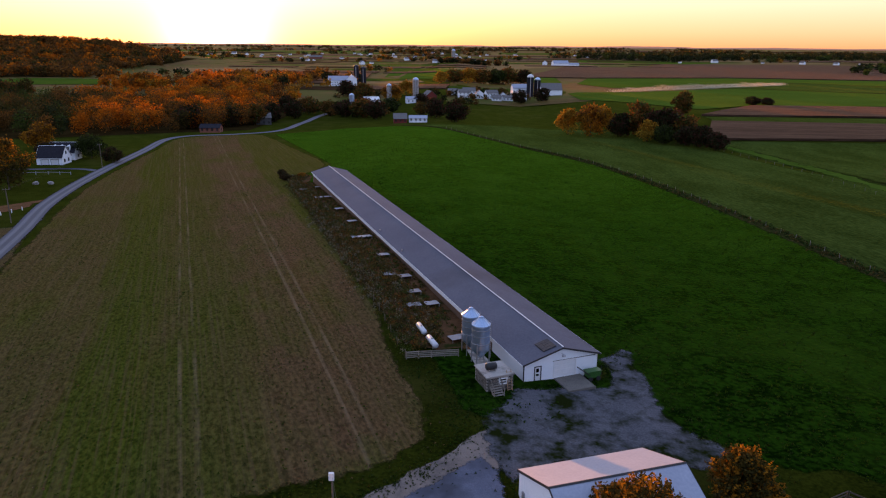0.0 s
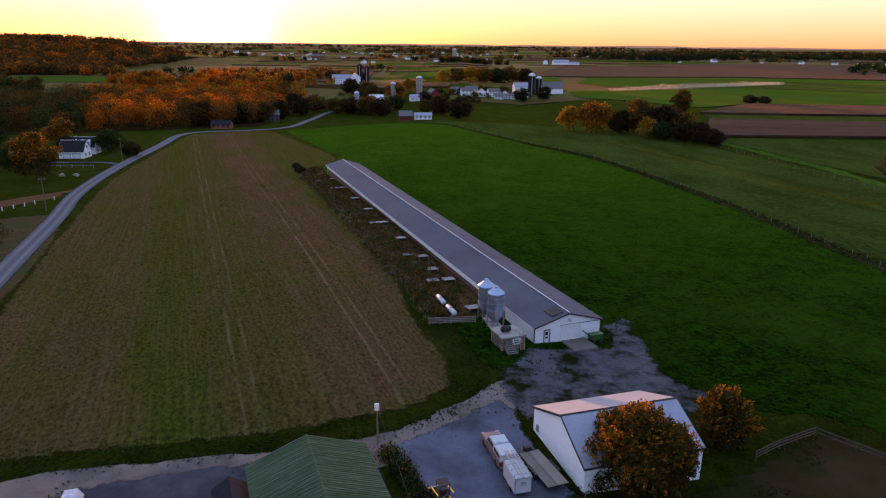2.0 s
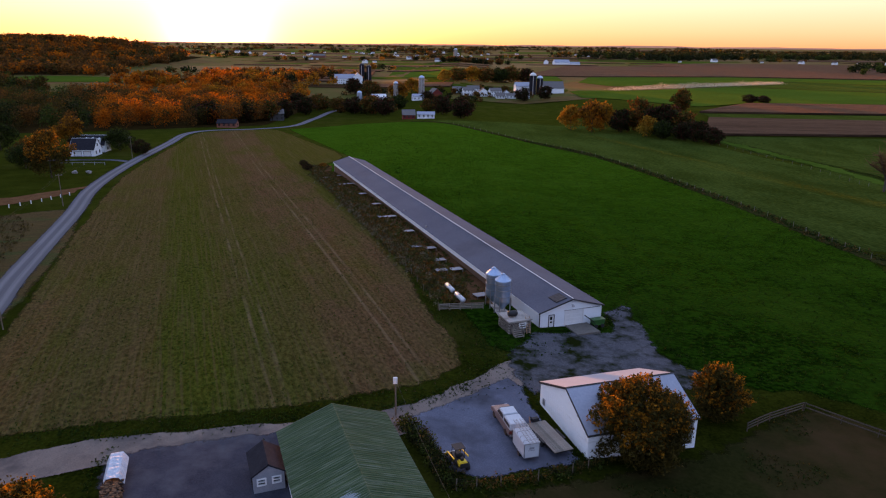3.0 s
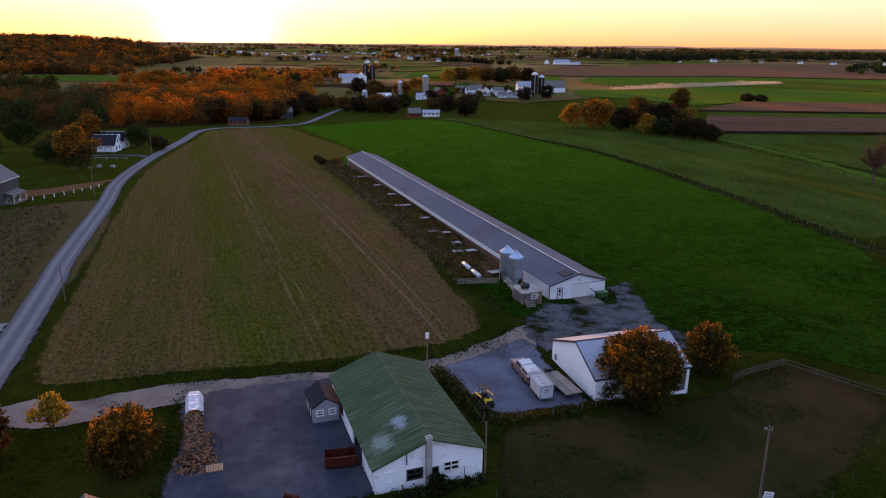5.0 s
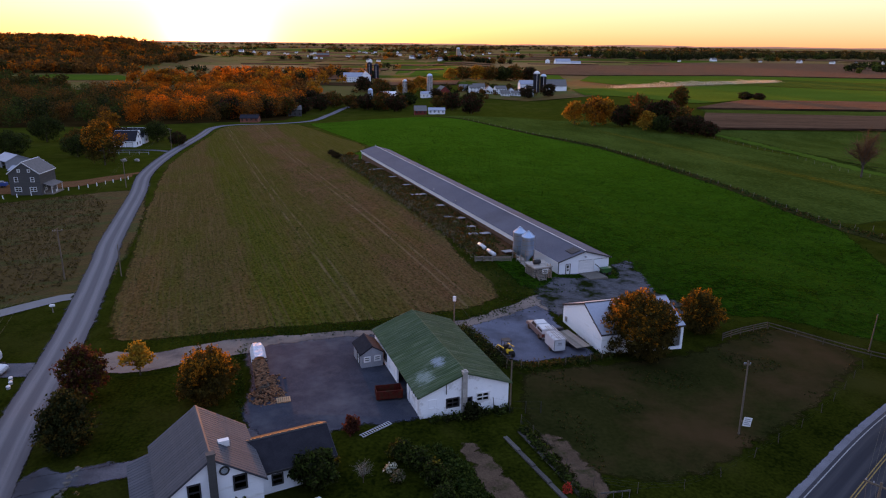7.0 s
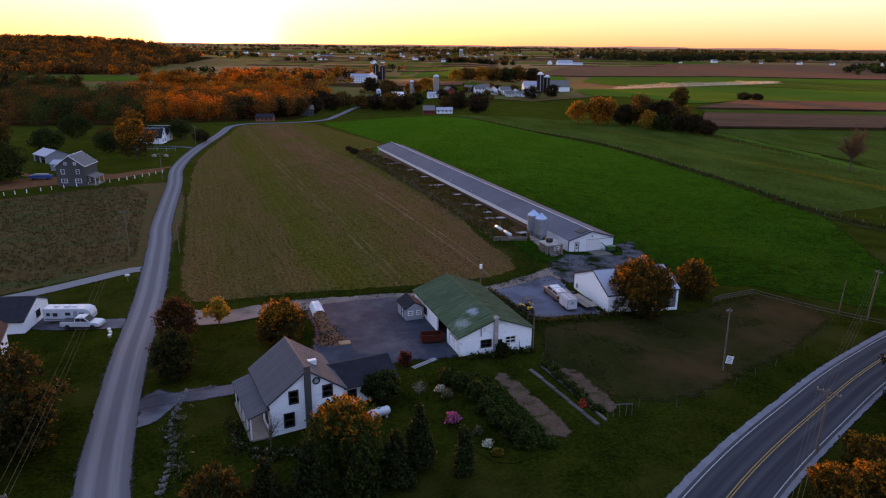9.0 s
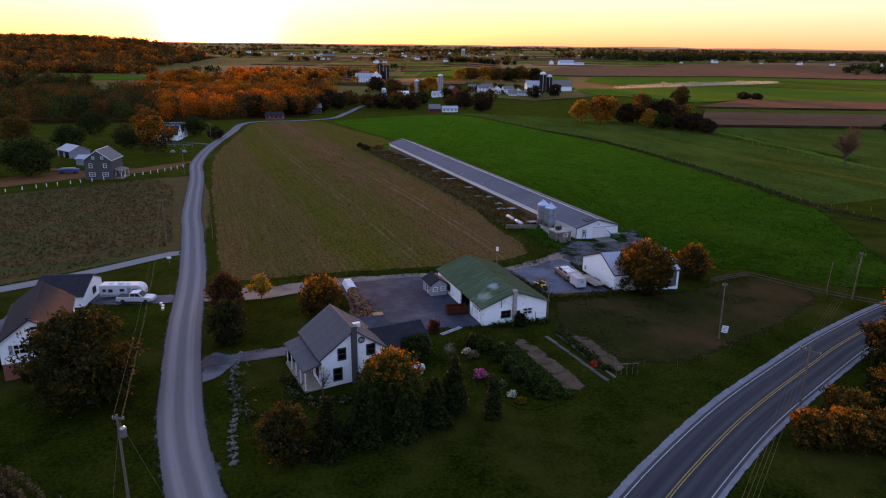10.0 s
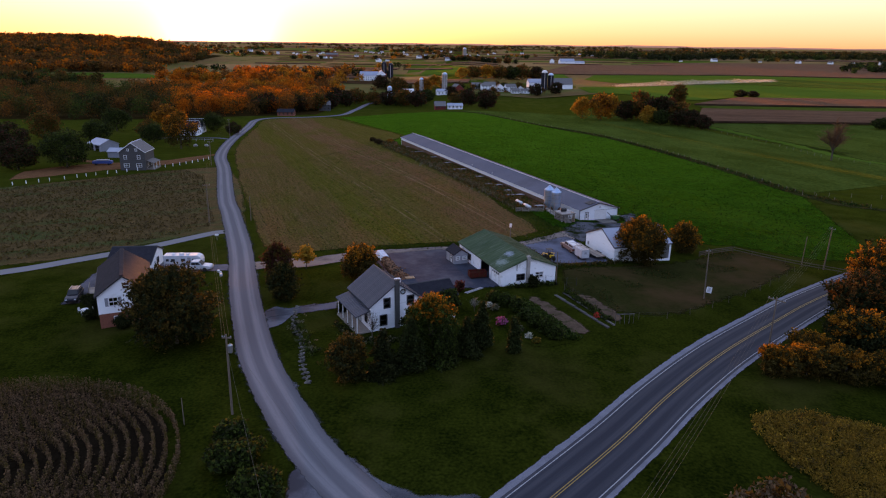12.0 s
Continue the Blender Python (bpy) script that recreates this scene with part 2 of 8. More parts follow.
def road_cover(name, edge_c, bed_c, track_c, tracks, half, rough, spec, fray):
    """A worn road: streaks along it, wheel tracks at the given offsets from the middle, rougher towards the sides."""
    m, t, p = nodes_of(name)
    L = t.links.new
    co = t.nodes.new("ShaderNodeNewGeometry").outputs["Position"]

    def attr(key):
        a = t.nodes.new("ShaderNodeAttribute")
        a.attribute_name = key
        return a.outputs["Fac"]

    def calc(op, a, b=0.0, c=0.0):
        n = t.nodes.new("ShaderNodeMath")
        n.operation = op
        for i, v in enumerate((a, b, c)):
            if isinstance(v, (int, float)):
                n.inputs[i].default_value = v
            else:
                L(v, n.inputs[i])
        return n.outputs[0]

    def fit(v, lo, hi, a=0.0, b=1.0):
        r = t.nodes.new("ShaderNodeMapRange")
        r.interpolation_type = "SMOOTHSTEP"
        r.inputs["From Min"].default_value, r.inputs["From Max"].default_value = lo, hi
        r.inputs["To Min"].default_value, r.inputs["To Max"].default_value = a, b
        L(v, r.inputs["Value"])
        return r.outputs["Result"]

    def grain(vec, scale, detail):
        n = t.nodes.new("ShaderNodeTexNoise")
        n.inputs["Scale"].default_value = scale
        n.inputs["Detail"].default_value = detail
        n.inputs["Roughness"].default_value = 0.65
        L(vec, n.inputs["Vector"])
        return n.outputs["Fac"]

    def blend(f, a, b):
        mx = t.nodes.new("ShaderNodeMix")
        mx.data_type = "RGBA"
        L(f, mx.inputs[0])
        for k, v in ((6, a), (7, b)):
            if isinstance(v, tuple):
                mx.inputs[k].default_value = (*v, 1)
            else:
                L(v, mx.inputs[k])
        return mx.outputs[2]

    across, down = attr("across"), attr("down")
    cb = t.nodes.new("ShaderNodeCombineXYZ")
    L(calc("MULTIPLY", across, 2.2), cb.inputs[0])
    L(calc("MULTIPLY", down, 0.045), cb.inputs[1])
    streak = grain(cb.outputs[0], 1.0, 4)
    stones = grain(co, 9.0, 4)
    blot = grain(co, 0.28, 4)
    worn = None
    for c, w in tracks:
        f = fit(calc("ABSOLUTE", calc("SUBTRACT", across, c)), w, w * 0.25)
        worn = f if worn is None else calc("MAXIMUM", worn, f)
    worn = calc("MULTIPLY", worn, fit(streak, 0.30, 0.62, 0.35, 1.0))
    side = calc("MULTIPLY", fit(calc("ABSOLUTE", across), half * 0.68, half), fit(blot, 0.3, 0.6, 0.4, 1.0))
    col = blend(worn, bed_c, track_c)
    col = blend(side, col, edge_c)
    col = blend(fit(streak, 0.45, 0.75, 0.0, 0.35), col, edge_c)
    dark = tuple(v * 0.62 for v in bed_c)
    col = blend(calc("MULTIPLY", fit(stones, 0.52, 0.74), 0.5), col, dark)
    L(col, p.inputs["Base Color"])
    L(calc("MULTIPLY_ADD", worn, -0.10, rough), p.inputs["Roughness"])
    p.inputs["Specular IOR Level"].default_value = spec
    b = t.nodes.new("ShaderNodeBump")
    b.inputs["Strength"].default_value = 0.25
    b.inputs["Distance"].default_value = 0.02
    L(stones, b.inputs["Height"])
    L(b.outputs["Normal"], p.inputs["Normal"])
    if fray:
        frayed(t, p, co, fray, 1.6)
    return m


M = {}
# ground covers, laid out in world metres
M["grass"] = surf("grass", (0.0052, 0.0082, 0.0010), (0.024, 0.029, 0.0034), 0.16, fine=18, contrast=(0.38, 0.62), rough=0.7, world_space=True, bump=0.22, spec=0.0, depth=0.08,
                  stain=(0.034, 0.030, 0.008), stain_scale=0.04, stain_at=(0.52, 0.80), sheen=0.10, fuzz=(0.50, 0.70, 0.10))
M["pasture"] = surf("pasture", (0.0011, 0.0056, 0.0005), (0.009, 0.029, 0.0022), 0.30, fine=5, contrast=(0.43, 0.57), world_space=True, rough=0.8, bump=0.9, spec=0.0, depth=0.15,
                    stain=(0.015, 0.036, 0.0034), stain_scale=0.05, stain_at=(0.46, 0.74), sheen=0.19, fuzz=(0.33, 0.86, 0.06), fray=1.6)
M["rough_grass"] = surf("rough_grass", (0.022, 0.016, 0.006), (0.078, 0.052, 0.018), 0.25, fine=9, world_space=True, rough=0.8, bump=0.5, spec=0.02, 
                        depth=0.25, stretch=(1.0, 0.35, 1.0), turn=0.4, stain=(0.026, 0.040, 0.010), stain_scale=0.05, sheen=0.08, fuzz=(0.8, 0.5, 0.2), fray=2.2)
M["paddock"] = surf("paddock", (0.009, 0.012, 0.003), (0.027, 0.026, 0.008), 0.2, fine=12, world_space=True, bump=0.5, spec=0.0, depth=0.08,
                    stain=(0.050, 0.030, 0.014), stain_scale=0.07, stain_at=(0.46, 0.70), sheen=0.04, fuzz=(0.7, 0.6, 0.2), fray=2.4)
M["stubble"] = stubble_cover()
M["corn_far"] = surf("corn_far", (0.032, 0.018, 0.011), (0.078, 0.044, 0.027), 0.2, fine=6, world_space=True, rough=0.8, bump=0.6, spec=0.012, depth=0.3, stretch=(14, 0.8, 1), contrast=(0.43, 0.57), sheen=0.08, fuzz=(0.95, 0.45, 0.18))
M["green_far"] = surf("green_far", (0.018, 0.042, 0.006), (0.046, 0.084, 0.012), 0.02, fine=14, world_space=True, rough=0.8, bump=0.5, spec=0.0, depth=0.3, sheen=0.085, fuzz=(0.50, 0.78, 0.08), fray=2.0)
M["dim_green"] = surf("dim_green", (0.009, 0.019, 0.004), (0.034, 0.053, 0.011), 0.06, fine=18, contrast=(0.40, 0.60), world_space=True, rough=0.8, bump=0.6, spec=0.0, depth=0.3, stretch=(0.8, 2.0, 1), turn=0.2, sheen=0.10, fuzz=(0.54, 0.76, 0.10), fray=2.2)
M["tan_far"] = surf("tan_far", (0.10, 0.062, 0.024), (0.20, 0.125, 0.050), 0.03, fine=14, world_space=True, rough=0.8, bump=0.4, spec=0.012, depth=0.3, sheen=0.08, fuzz=(0.9, 0.55, 0.2))
M["ploughed"] = surf("ploughed", (0.030, 0.016, 0.008), (0.070, 0.038, 0.018), 0.05, fine=14, world_space=True, bump=0.5, spec=0.0, depth=0.3, stretch=(6, 1, 1))
M["far_plain"] = surf("far_plain", (0.022, 0.026, 0.008), (0.075, 0.050, 0.018), 0.012, fine=9, world_space=True, rough=0.8, bump=0.4, spec=0.02, depth=0.5, contrast=(0.40, 0.60),
                      stain=(0.034, 0.052, 0.010), stain_scale=0.008, stain_at=(0.47, 0.53), sheen=0.12, fuzz=(0.95, 0.55, 0.15))
M["wood_floor"] = surf("wood_floor", (0.012, 0.009, 0.003), (0.040, 0.024, 0.008), 0.1, fine=8, world_space=True, bump=0.4, spec=0.0, depth=0.3)
M["margin"] = surf("margin", (0.010, 0.014, 0.003), (0.046, 0.043, 0.014), 0.35, fine=8, world_space=True, bump=0.9, spec=0.0, depth=0.3, fray=2.0)
M["tilth"] = surf("tilth", (0.007, 0.005, 0.003), (0.022, 0.015, 0.009), 0.5, fine=8, world_space=True, bump=0.6, spec=0.0, depth=0.06, fray=0.8)
M["asphalt"] = road_cover("asphalt", (0.056, 0.056, 0.066), (0.025, 0.027, 0.036), (0.042, 0.044, 0.054), ((-2.35, 0.5), (-0.85, 0.5), (0.85, 0.5), (2.35, 0.5)), 3.55, 0.75, 0.06, 0.0)
M["side_road"] = road_cover("side_road", (0.070, 0.066, 0.070), (0.110, 0.106, 0.116), (0.185, 0.177, 0.188), ((-1.15, 0.75), (0.95, 0.75)), 2.6, 0.90, 0.02, 0.35)
M["road_gravel"] = surf("road_gravel", (0.145, 0.138, 0.140), (0.225, 0.215, 0.218), 0.6, fine=25, world_space=True, spec=0.0, bump=0.15, contrast=(0.15, 0.85), rough=0.85, depth=0.03)
M["yard_gravel"] = surf("yard_gravel", (0.062, 0.063, 0.076), (0.130, 0.128, 0.146), 0.25, fine=26, world_space=True, spec=0.015, bump=0.2, rough=0.85, depth=0.04,
                        stain=(0.045, 0.045, 0.053), stain_scale=0.10, stain_at=(0.45, 0.6), fray=0.75)
M["weedy_gravel"] = surf("weedy_gravel", (0.052, 0.052, 0.060), (0.112, 0.110, 0.122), 0.30, fine=16, world_space=True, spec=0.0, bump=0.3, rough=0.85, depth=0.04, contrast=(0.32, 0.68),
                         stain=(0.010, 0.014, 0.0035), stain_scale=0.24, stain_at=(0.43, 0.60), fray=1.5)
M["yard_asphalt"] = surf("yard_asphalt", (0.022, 0.025, 0.036), (0.050, 0.055, 0.074), 0.3, fine=24, world_space=True, spec=0.015, bump=0.12, rough=0.8, depth=0.03,
                         stain=(0.076, 0.078, 0.092), stain_scale=0.16, stain_at=(0.46, 0.68), fray=1.3)
# Gravel with the blue of the reflected sky put into its colour.
M["sky_tint_gravel"] = surf("sky_tint_gravel", (0.072, 0.080, 0.112), (0.135, 0.146, 0.192), 0.25, fine=26, world_space=True, spec=0.015, bump=0.2, rough=0.85, depth=0.04,
                        stain=(0.055, 0.058, 0.074), stain_scale=0.10, stain_at=(0.45, 0.62), fray=1.0)
M["shoulder"] = surf("shoulder", (0.11, 0.11, 0.13), (0.19, 0.19, 0.215), 0.6, fine=18, world_space=True, spec=0.02, bump=0.2, rough=0.85, depth=0.03, fray=0.3)
M["dirt"] = surf("dirt", (0.085, 0.040, 0.019), (0.185, 0.090, 0.043), 0.6, fine=10, world_space=True, spec=0.0, bump=0.7, depth=0.06, fray=0.7)
M["strip_earth"] = surf("strip_earth", (0.052, 0.027, 0.014), (0.130, 0.064, 0.032), 0.5, fine=10, world_space=True, spec=0.0, bump=0.7, depth=0.06, fray=0.7,
                        stain=(0.020, 0.024, 0.007), stain_scale=0.35, stain_at=(0.50, 0.64))
M["garden_earth"] = surf("garden_earth", (0.048, 0.032, 0.023), (0.120, 0.080, 0.055), 0.7, fine=9, world_space=True, spec=0.0, bump=0.7, depth=0.06, fray=0.7,
                         stain=(0.026, 0.028, 0.010), stain_scale=0.6, stain_at=(0.52, 0.68))
M["white_line"] = surf("white_line", (0.16, 0.16, 0.17), (0.36, 0.36, 0.37), 2.0, world_space=True, rough=0.6, bump=0.1)
M["yellow_line"] = surf("yellow_line", (0.16, 0.105, 0.025), (0.32, 0.20, 0.035), 2.0, world_space=True, rough=0.6, bump=0.1)
M["concrete"] = surf("concrete", (0.24, 0.22, 0.20), (0.40, 0.37, 0.34), 0.8, fine=18, rough=0.85, bump=0.2, stain=(0.17, 0.155, 0.14), stain_scale=0.5)
# building skins
M["pale_siding"] = surf("pale_siding", (0.66, 0.70, 0.75), (0.76, 0.79, 0.83), 0.7, fine=16, rough=0.6, bump=0.08, stretch=(2, 2, 0.4))
M["white_siding"] = surf("white_siding", (0.78, 0.81, 0.85), (0.87, 0.89, 0.92), 0.7, fine=16, rough=0.6, bump=0.08, stretch=(2, 2, 0.4),
                         stain=(0.52, 0.52, 0.50), stain_scale=0.35, stain_at=(0.58, 0.8))
M["old_white"] = surf("old_white", (0.76, 0.79, 0.83), (0.87, 0.89, 0.91), 0.9, fine=12, rough=0.75, bump=0.25,
                      stain=(0.38, 0.38, 0.38), stain_scale=0.9, stain_at=(0.55, 0.74))
M["barn_metal"] = surf("barn_metal", (0.076, 0.080, 0.104), (0.112, 0.116, 0.142), 0.12, fine=30, rough=0.75, spec=0.05, metal=0.0, bump=0.06, stretch=(1, 1, 1),
                       stain=(0.074, 0.072, 0.084), stain_scale=0.05, stain_at=(0.55, 0.75))
M["shed_metal"] = surf("shed_metal", (0.25, 0.27, 0.33), (0.33, 0.35, 0.42), 0.2, fine=20, rough=0.5, metal=0.25, bump=0.05)
M["cover_sheet"] = surf("cover_sheet", (0.15, 0.155, 0.17), (0.26, 0.265, 0.28), 0.9, fine=10, rough=0.6, metal=0.2, bump=0.1, by_object=0.5)
# Blue sky reflection on the steel is painted into this base colour.
M["galvanised"] = surf("galvanised", (0.30, 0.40, 0.55), (0.46, 0.56, 0.70), 0.8, fine=12, rough=0.30, metal=0.85, bump=0.06, by_object=0.1)
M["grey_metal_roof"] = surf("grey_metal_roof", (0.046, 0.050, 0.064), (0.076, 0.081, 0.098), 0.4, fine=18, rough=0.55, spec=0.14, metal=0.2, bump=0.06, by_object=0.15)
M["green_roof"] = surf("green_roof", (0.026, 0.050, 0.024), (0.066, 0.100, 0.046), 0.5, fine=9, rough=0.85, spec=0.1, bump=0.3, by_object=0.12, stretch=(0.16, 3.0, 3.0),
                       stain=(0.120, 0.150, 0.105), stain_scale=0.8, stain_at=(0.47, 0.70))
def faded_patch(m, centre, size, colour):
    """Paint worn away in flakes round one place of a roof."""
    t = m.node_tree
    L = t.links.new
    p = t.nodes["Principled BSDF"]
    old = p.inputs["Base Color"].links[0].from_socket
    co = t.nodes.new("ShaderNodeTexCoord").outputs["Object"]
    mp = t.nodes.new("ShaderNodeMapping")
    mp.vector_type = "TEXTURE"
    mp.inputs["Location"].default_value = centre
    mp.inputs["Scale"].default_value = size
    L(co, mp.inputs["Vector"])
    ln = t.nodes.new("ShaderNodeVectorMath")
    ln.operation = "LENGTH"
    L(mp.outputs["Vector"], ln.inputs[0])
    st = t.nodes.new("ShaderNodeMapping")
    st.inputs["Scale"].default_value = (6.5, 0.8, 0.8)
    L(co, st.inputs["Vector"])
    n = t.nodes.new("ShaderNodeTexNoise")
    n.inputs["Scale"].default_value = 1.0
    n.inputs["Detail"].default_value = 8
    n.inputs["Roughness"].default_value = 0.82
    L(st.outputs["Vector"], n.inputs["Vector"])
    a = t.nodes.new("ShaderNodeMath")
    a.operation = "MULTIPLY_ADD"
    a.inputs[1].default_value = -0.22
    L(ln.outputs["Value"], a.inputs[0])
    L(n.outputs["Fac"], a.inputs[2])
    r = t.nodes.new("ShaderNodeMapRange")
    r.inputs["From Min"].default_value, r.inputs["From Max"].default_value = 0.35, 0.42
    L(a.outputs[0], r.inputs["Value"])
    mx = t.nodes.new("ShaderNodeMix")
    mx.data_type = "RGBA"
    L(r.outputs["Result"], mx.inputs[0])
    L(old, mx.inputs[6])
    mx.inputs[7].default_value = (*colour, 1)
    L(mx.outputs[2], p.inputs["Base Color"])


faded_patch(M["green_roof"], (-4.9, 1.5, 4.0), (1.5, 1.1, 1.5), (0.24, 0.28, 0.31))
faded_patch(M["green_roof"], (-6.6, 3.7, 3.2), (2.0, 1.5, 1.5), (0.20, 0.24, 0.21))
M["dark_shingle"] = surf("dark_shingle", (0.013, 0.013, 0.018), (0.030, 0.029, 0.036), 1.2, fine=12, rough=0.9, bump=0.5, spec=0.08)
M["grey_shingle"] = surf("grey_shingle", (0.10, 0.095, 0.095), (0.17, 0.155, 0.15), 1.2, fine=12, rough=0.9, bump=0.5)
M["grey_siding"] = surf("grey_siding", (0.045, 0.045, 0.046), (0.080, 0.078, 0.076), 0.8, fine=12, rough=0.75, bump=0.15, stretch=(2, 2, 0.2))
M["brick_red"] = surf("brick_red", (0.16, 0.055, 0.035), (0.28, 0.10, 0.065), 3.0, fine=6, rough=0.85, bump=0.5)
M["chimney_stone"] = surf("chimney_stone", (0.22, 0.20, 0.18), (0.42, 0.40, 0.37), 2.0, fine=6, rough=0.9, bump=0.5)
M["red_paint"] = surf("red_paint", (0.11, 0.014, 0.010), (0.20, 0.028, 0.018), 0.9, fine=14, rough=0.6, bump=0.12)
M["trim_white"] = surf("trim_white", (0.60, 0.61, 0.62), (0.74, 0.74, 0.74), 1.5, rough=0.5, bump=0.05)
M["trim_dark"] = surf("trim_dark", (0.020, 0.020, 0.022), (0.045, 0.043, 0.045), 1.5, rough=0.6, bump=0.1)
M["brown_wall_cover"] = surf("brown_wall_cover", (0.075, 0.042, 0.026), (0.150, 0.085, 0.055), 0.6, fine=10, rough=0.9, bump=0.3)
M["rust"] = surf("rust", (0.20, 0.065, 0.030), (0.36, 0.14, 0.06), 2.0, rough=0.8, bump=0.3)
M["black"] = surf("black", (0.012, 0.012, 0.013), (0.028, 0.028, 0.030), 2.0, rough=0.55, bump=0.05)
M["wire"] = surf("wire", (0.085, 0.080, 0.062), (0.140, 0.130, 0.100), 2.0, rough=0.8, bump=0, spec=0.05)
M["rubber"] = surf("rubber", (0.012, 0.012, 0.012), (0.025, 0.025, 0.025), 5.0, rough=0.85, bump=0.2)
M["steel"] = surf("steel", (0.30, 0.30, 0.31), (0.45, 0.45, 0.46), 3.0, rough=0.4, metal=0.8, bump=0.05)
M["wood_grey"] = surf("wood_grey", (0.14, 0.12, 0.10), (0.27, 0.235, 0.20), 1.5, fine=10, rough=0.85, bump=0.4, by_object=0.3, stretch=(1, 1, 4))
M["old_timber"] = surf("old_timber", (0.060, 0.055, 0.052), (0.125, 0.115, 0.105), 1.5, fine=10, rough=0.9, bump=0.4, by_object=0.3, spec=0.05, stretch=(4, 1, 1))
M["wood_pole"] = surf("wood_pole", (0.085, 0.065, 0.050), (0.17, 0.135, 0.10), 2.0, fine=8, rough=0.9, bump=0.4, stretch=(0.5, 0.5, 6))
M["wood_new"] = surf("wood_new", (0.25, 0.150, 0.080), (0.40, 0.260, 0.150), 2.0, fine=8, rough=0.8, bump=0.2)
M["log"] = surf("log", (0.016, 0.009, 0.006), (0.19, 0.092, 0.046), 1.2, fine=6, rough=0.85, bump=0.4, by_object=0.6, by_island=0.6)
M["tarp"] = surf("tarp", (0.30, 0.34, 0.42), (0.60, 0.64, 0.70), 1.2, fine=5, rough=0.6, bump=0.5, depth=0.1)
M["twig"] = surf("twig", (0.085, 0.042, 0.022), (0.20, 0.100, 0.050), 2.0, rough=0.9, bump=0, spec=0.05)
M["bark"] = surf("bark", (0.045, 0.034, 0.026), (0.11, 0.085, 0.065), 2.0, fine=8, rough=0.95, bump=0.6, stretch=(0.4, 0.4, 2))
M["white_paint"] = surf("white_paint", (0.40, 0.42, 0.46), (0.54, 0.56, 0.60), 1.0, rough=0.28, bump=0.02, spec=0.5)
M["dump_red"] = surf("dump_red", (0.040, 0.007, 0.005), (0.105, 0.016, 0.010), 1.2, fine=8, rough=0.75, bump=0.25, spec=0.1, stain=(0.055, 0.022, 0.012), stain_scale=1.4)
M["lane_gravel"] = surf("lane_gravel", (0.125, 0.100, 0.088), (0.215, 0.172, 0.150), 0.35, fine=22, world_space=True, spec=0.02, bump=0.2, rough=0.85, depth=0.04,
                        stain=(0.080, 0.070, 0.068), stain_scale=0.16, stain_at=(0.48, 0.66), fray=0.45)
M["tan_paint"] = surf("tan_paint", (0.13, 0.085, 0.075), (0.19, 0.13, 0.115), 1.0, rough=0.3, bump=0.02, spec=0.5)
M["dark_paint"] = surf("dark_paint", (0.018, 0.018, 0.024), (0.032, 0.032, 0.040), 1.0, rough=0.22, bump=0.02, spec=0.2)
M["yellow_paint"] = surf("yellow_paint", (0.55, 0.36, 0.02), (0.72, 0.50, 0.04), 1.0, rough=0.4, bump=0.04)
M["green_paint"] = surf("green_paint", (0.020, 0.075, 0.018), (0.035, 0.115, 0.026), 1.0, rough=0.4, bump=0.04)
M["blue_paint"] = surf("blue_paint", (0.02, 0.05, 0.20), (0.04, 0.09, 0.30), 1.0, rough=0.5, bump=0.05)
M["grey_paint"] = surf("grey_paint", (0.20, 0.21, 0.24), (0.29, 0.30, 0.33), 1.0, rough=0.6, bump=0.05)
M["stone"] = surf("stone", (0.050, 0.046, 0.042), (0.135, 0.120, 0.105), 1.2, fine=6, rough=0.95, bump=0.6, by_object=0.4)
M["pink_bloom"] = leafage("pink_bloom", (0.40, 0.06, 0.22), (0.65, 0.16, 0.42), 0.25)
M["white_bloom"] = leafage("white_bloom", (0.5, 0.46, 0.34), (0.75, 0.72, 0.6), 0.25)
M["red_bloom"] = leafage("red_bloom", (0.45, 0.03, 0.03), (0.7, 0.08, 0.05), 0.25)
# leaves
M["leaf_green"] = leafage("leaf_green", (0.018, 0.030, 0.005), (0.066, 0.092, 0.015))
M["leaf_dark"] = leafage("leaf_dark", (0.008, 0.011, 0.0025), (0.030, 0.034, 0.008), 0.3)
M["leaf_orange"] = leafage("leaf_orange", (0.120, 0.054, 0.006), (0.48, 0.20, 0.016), 0.55)
M["leaf_gold"] = leafage("leaf_gold", (0.17, 0.11, 0.014), (0.46, 0.27, 0.030))
M["leaf_olive"] = leafage("leaf_olive", (0.022, 0.019, 0.004), (0.095, 0.066, 0.012), 0.40)
M["leaf_rust"] = leafage("leaf_rust", (0.056, 0.027, 0.008), (0.22, 0.090, 0.016))
# Autumn leaf colour brightened to stand in for orange haze round the sun.
M["leaf_sunglow"] = leafage("leaf_sunglow", (0.22, 0.055, 0.006), (0.60, 0.17, 0.012), 0.75)
M["leaf_red"] = leafage("leaf_red", (0.030, 0.011, 0.007), (0.092, 0.030, 0.018))
M["needle"] = leafage("needle", (0.010, 0.016, 0.0035), (0.034, 0.046, 0.010), 0.25)
M["corn_leaf"] = leafage("corn_leaf", (0.055, 0.033, 0.017), (0.21, 0.128, 0.068), 0.3)
M["bean_leaf"] = leafage("bean_leaf", (0.090, 0.056, 0.007), (0.27, 0.160, 0.020), 0.35)
M["weed"] = leafage("weed", (0.030, 0.025, 0.006), (0.135, 0.090, 0.024), 0.45)
M["dust"] = leafage("dust", (0.60, 0.50, 0.36), (0.80, 0.70, 0.54), 0.8)
M["straw"] = leafage("straw", (0.050, 0.036, 0.018), (0.135, 0.094, 0.050), 0.3)
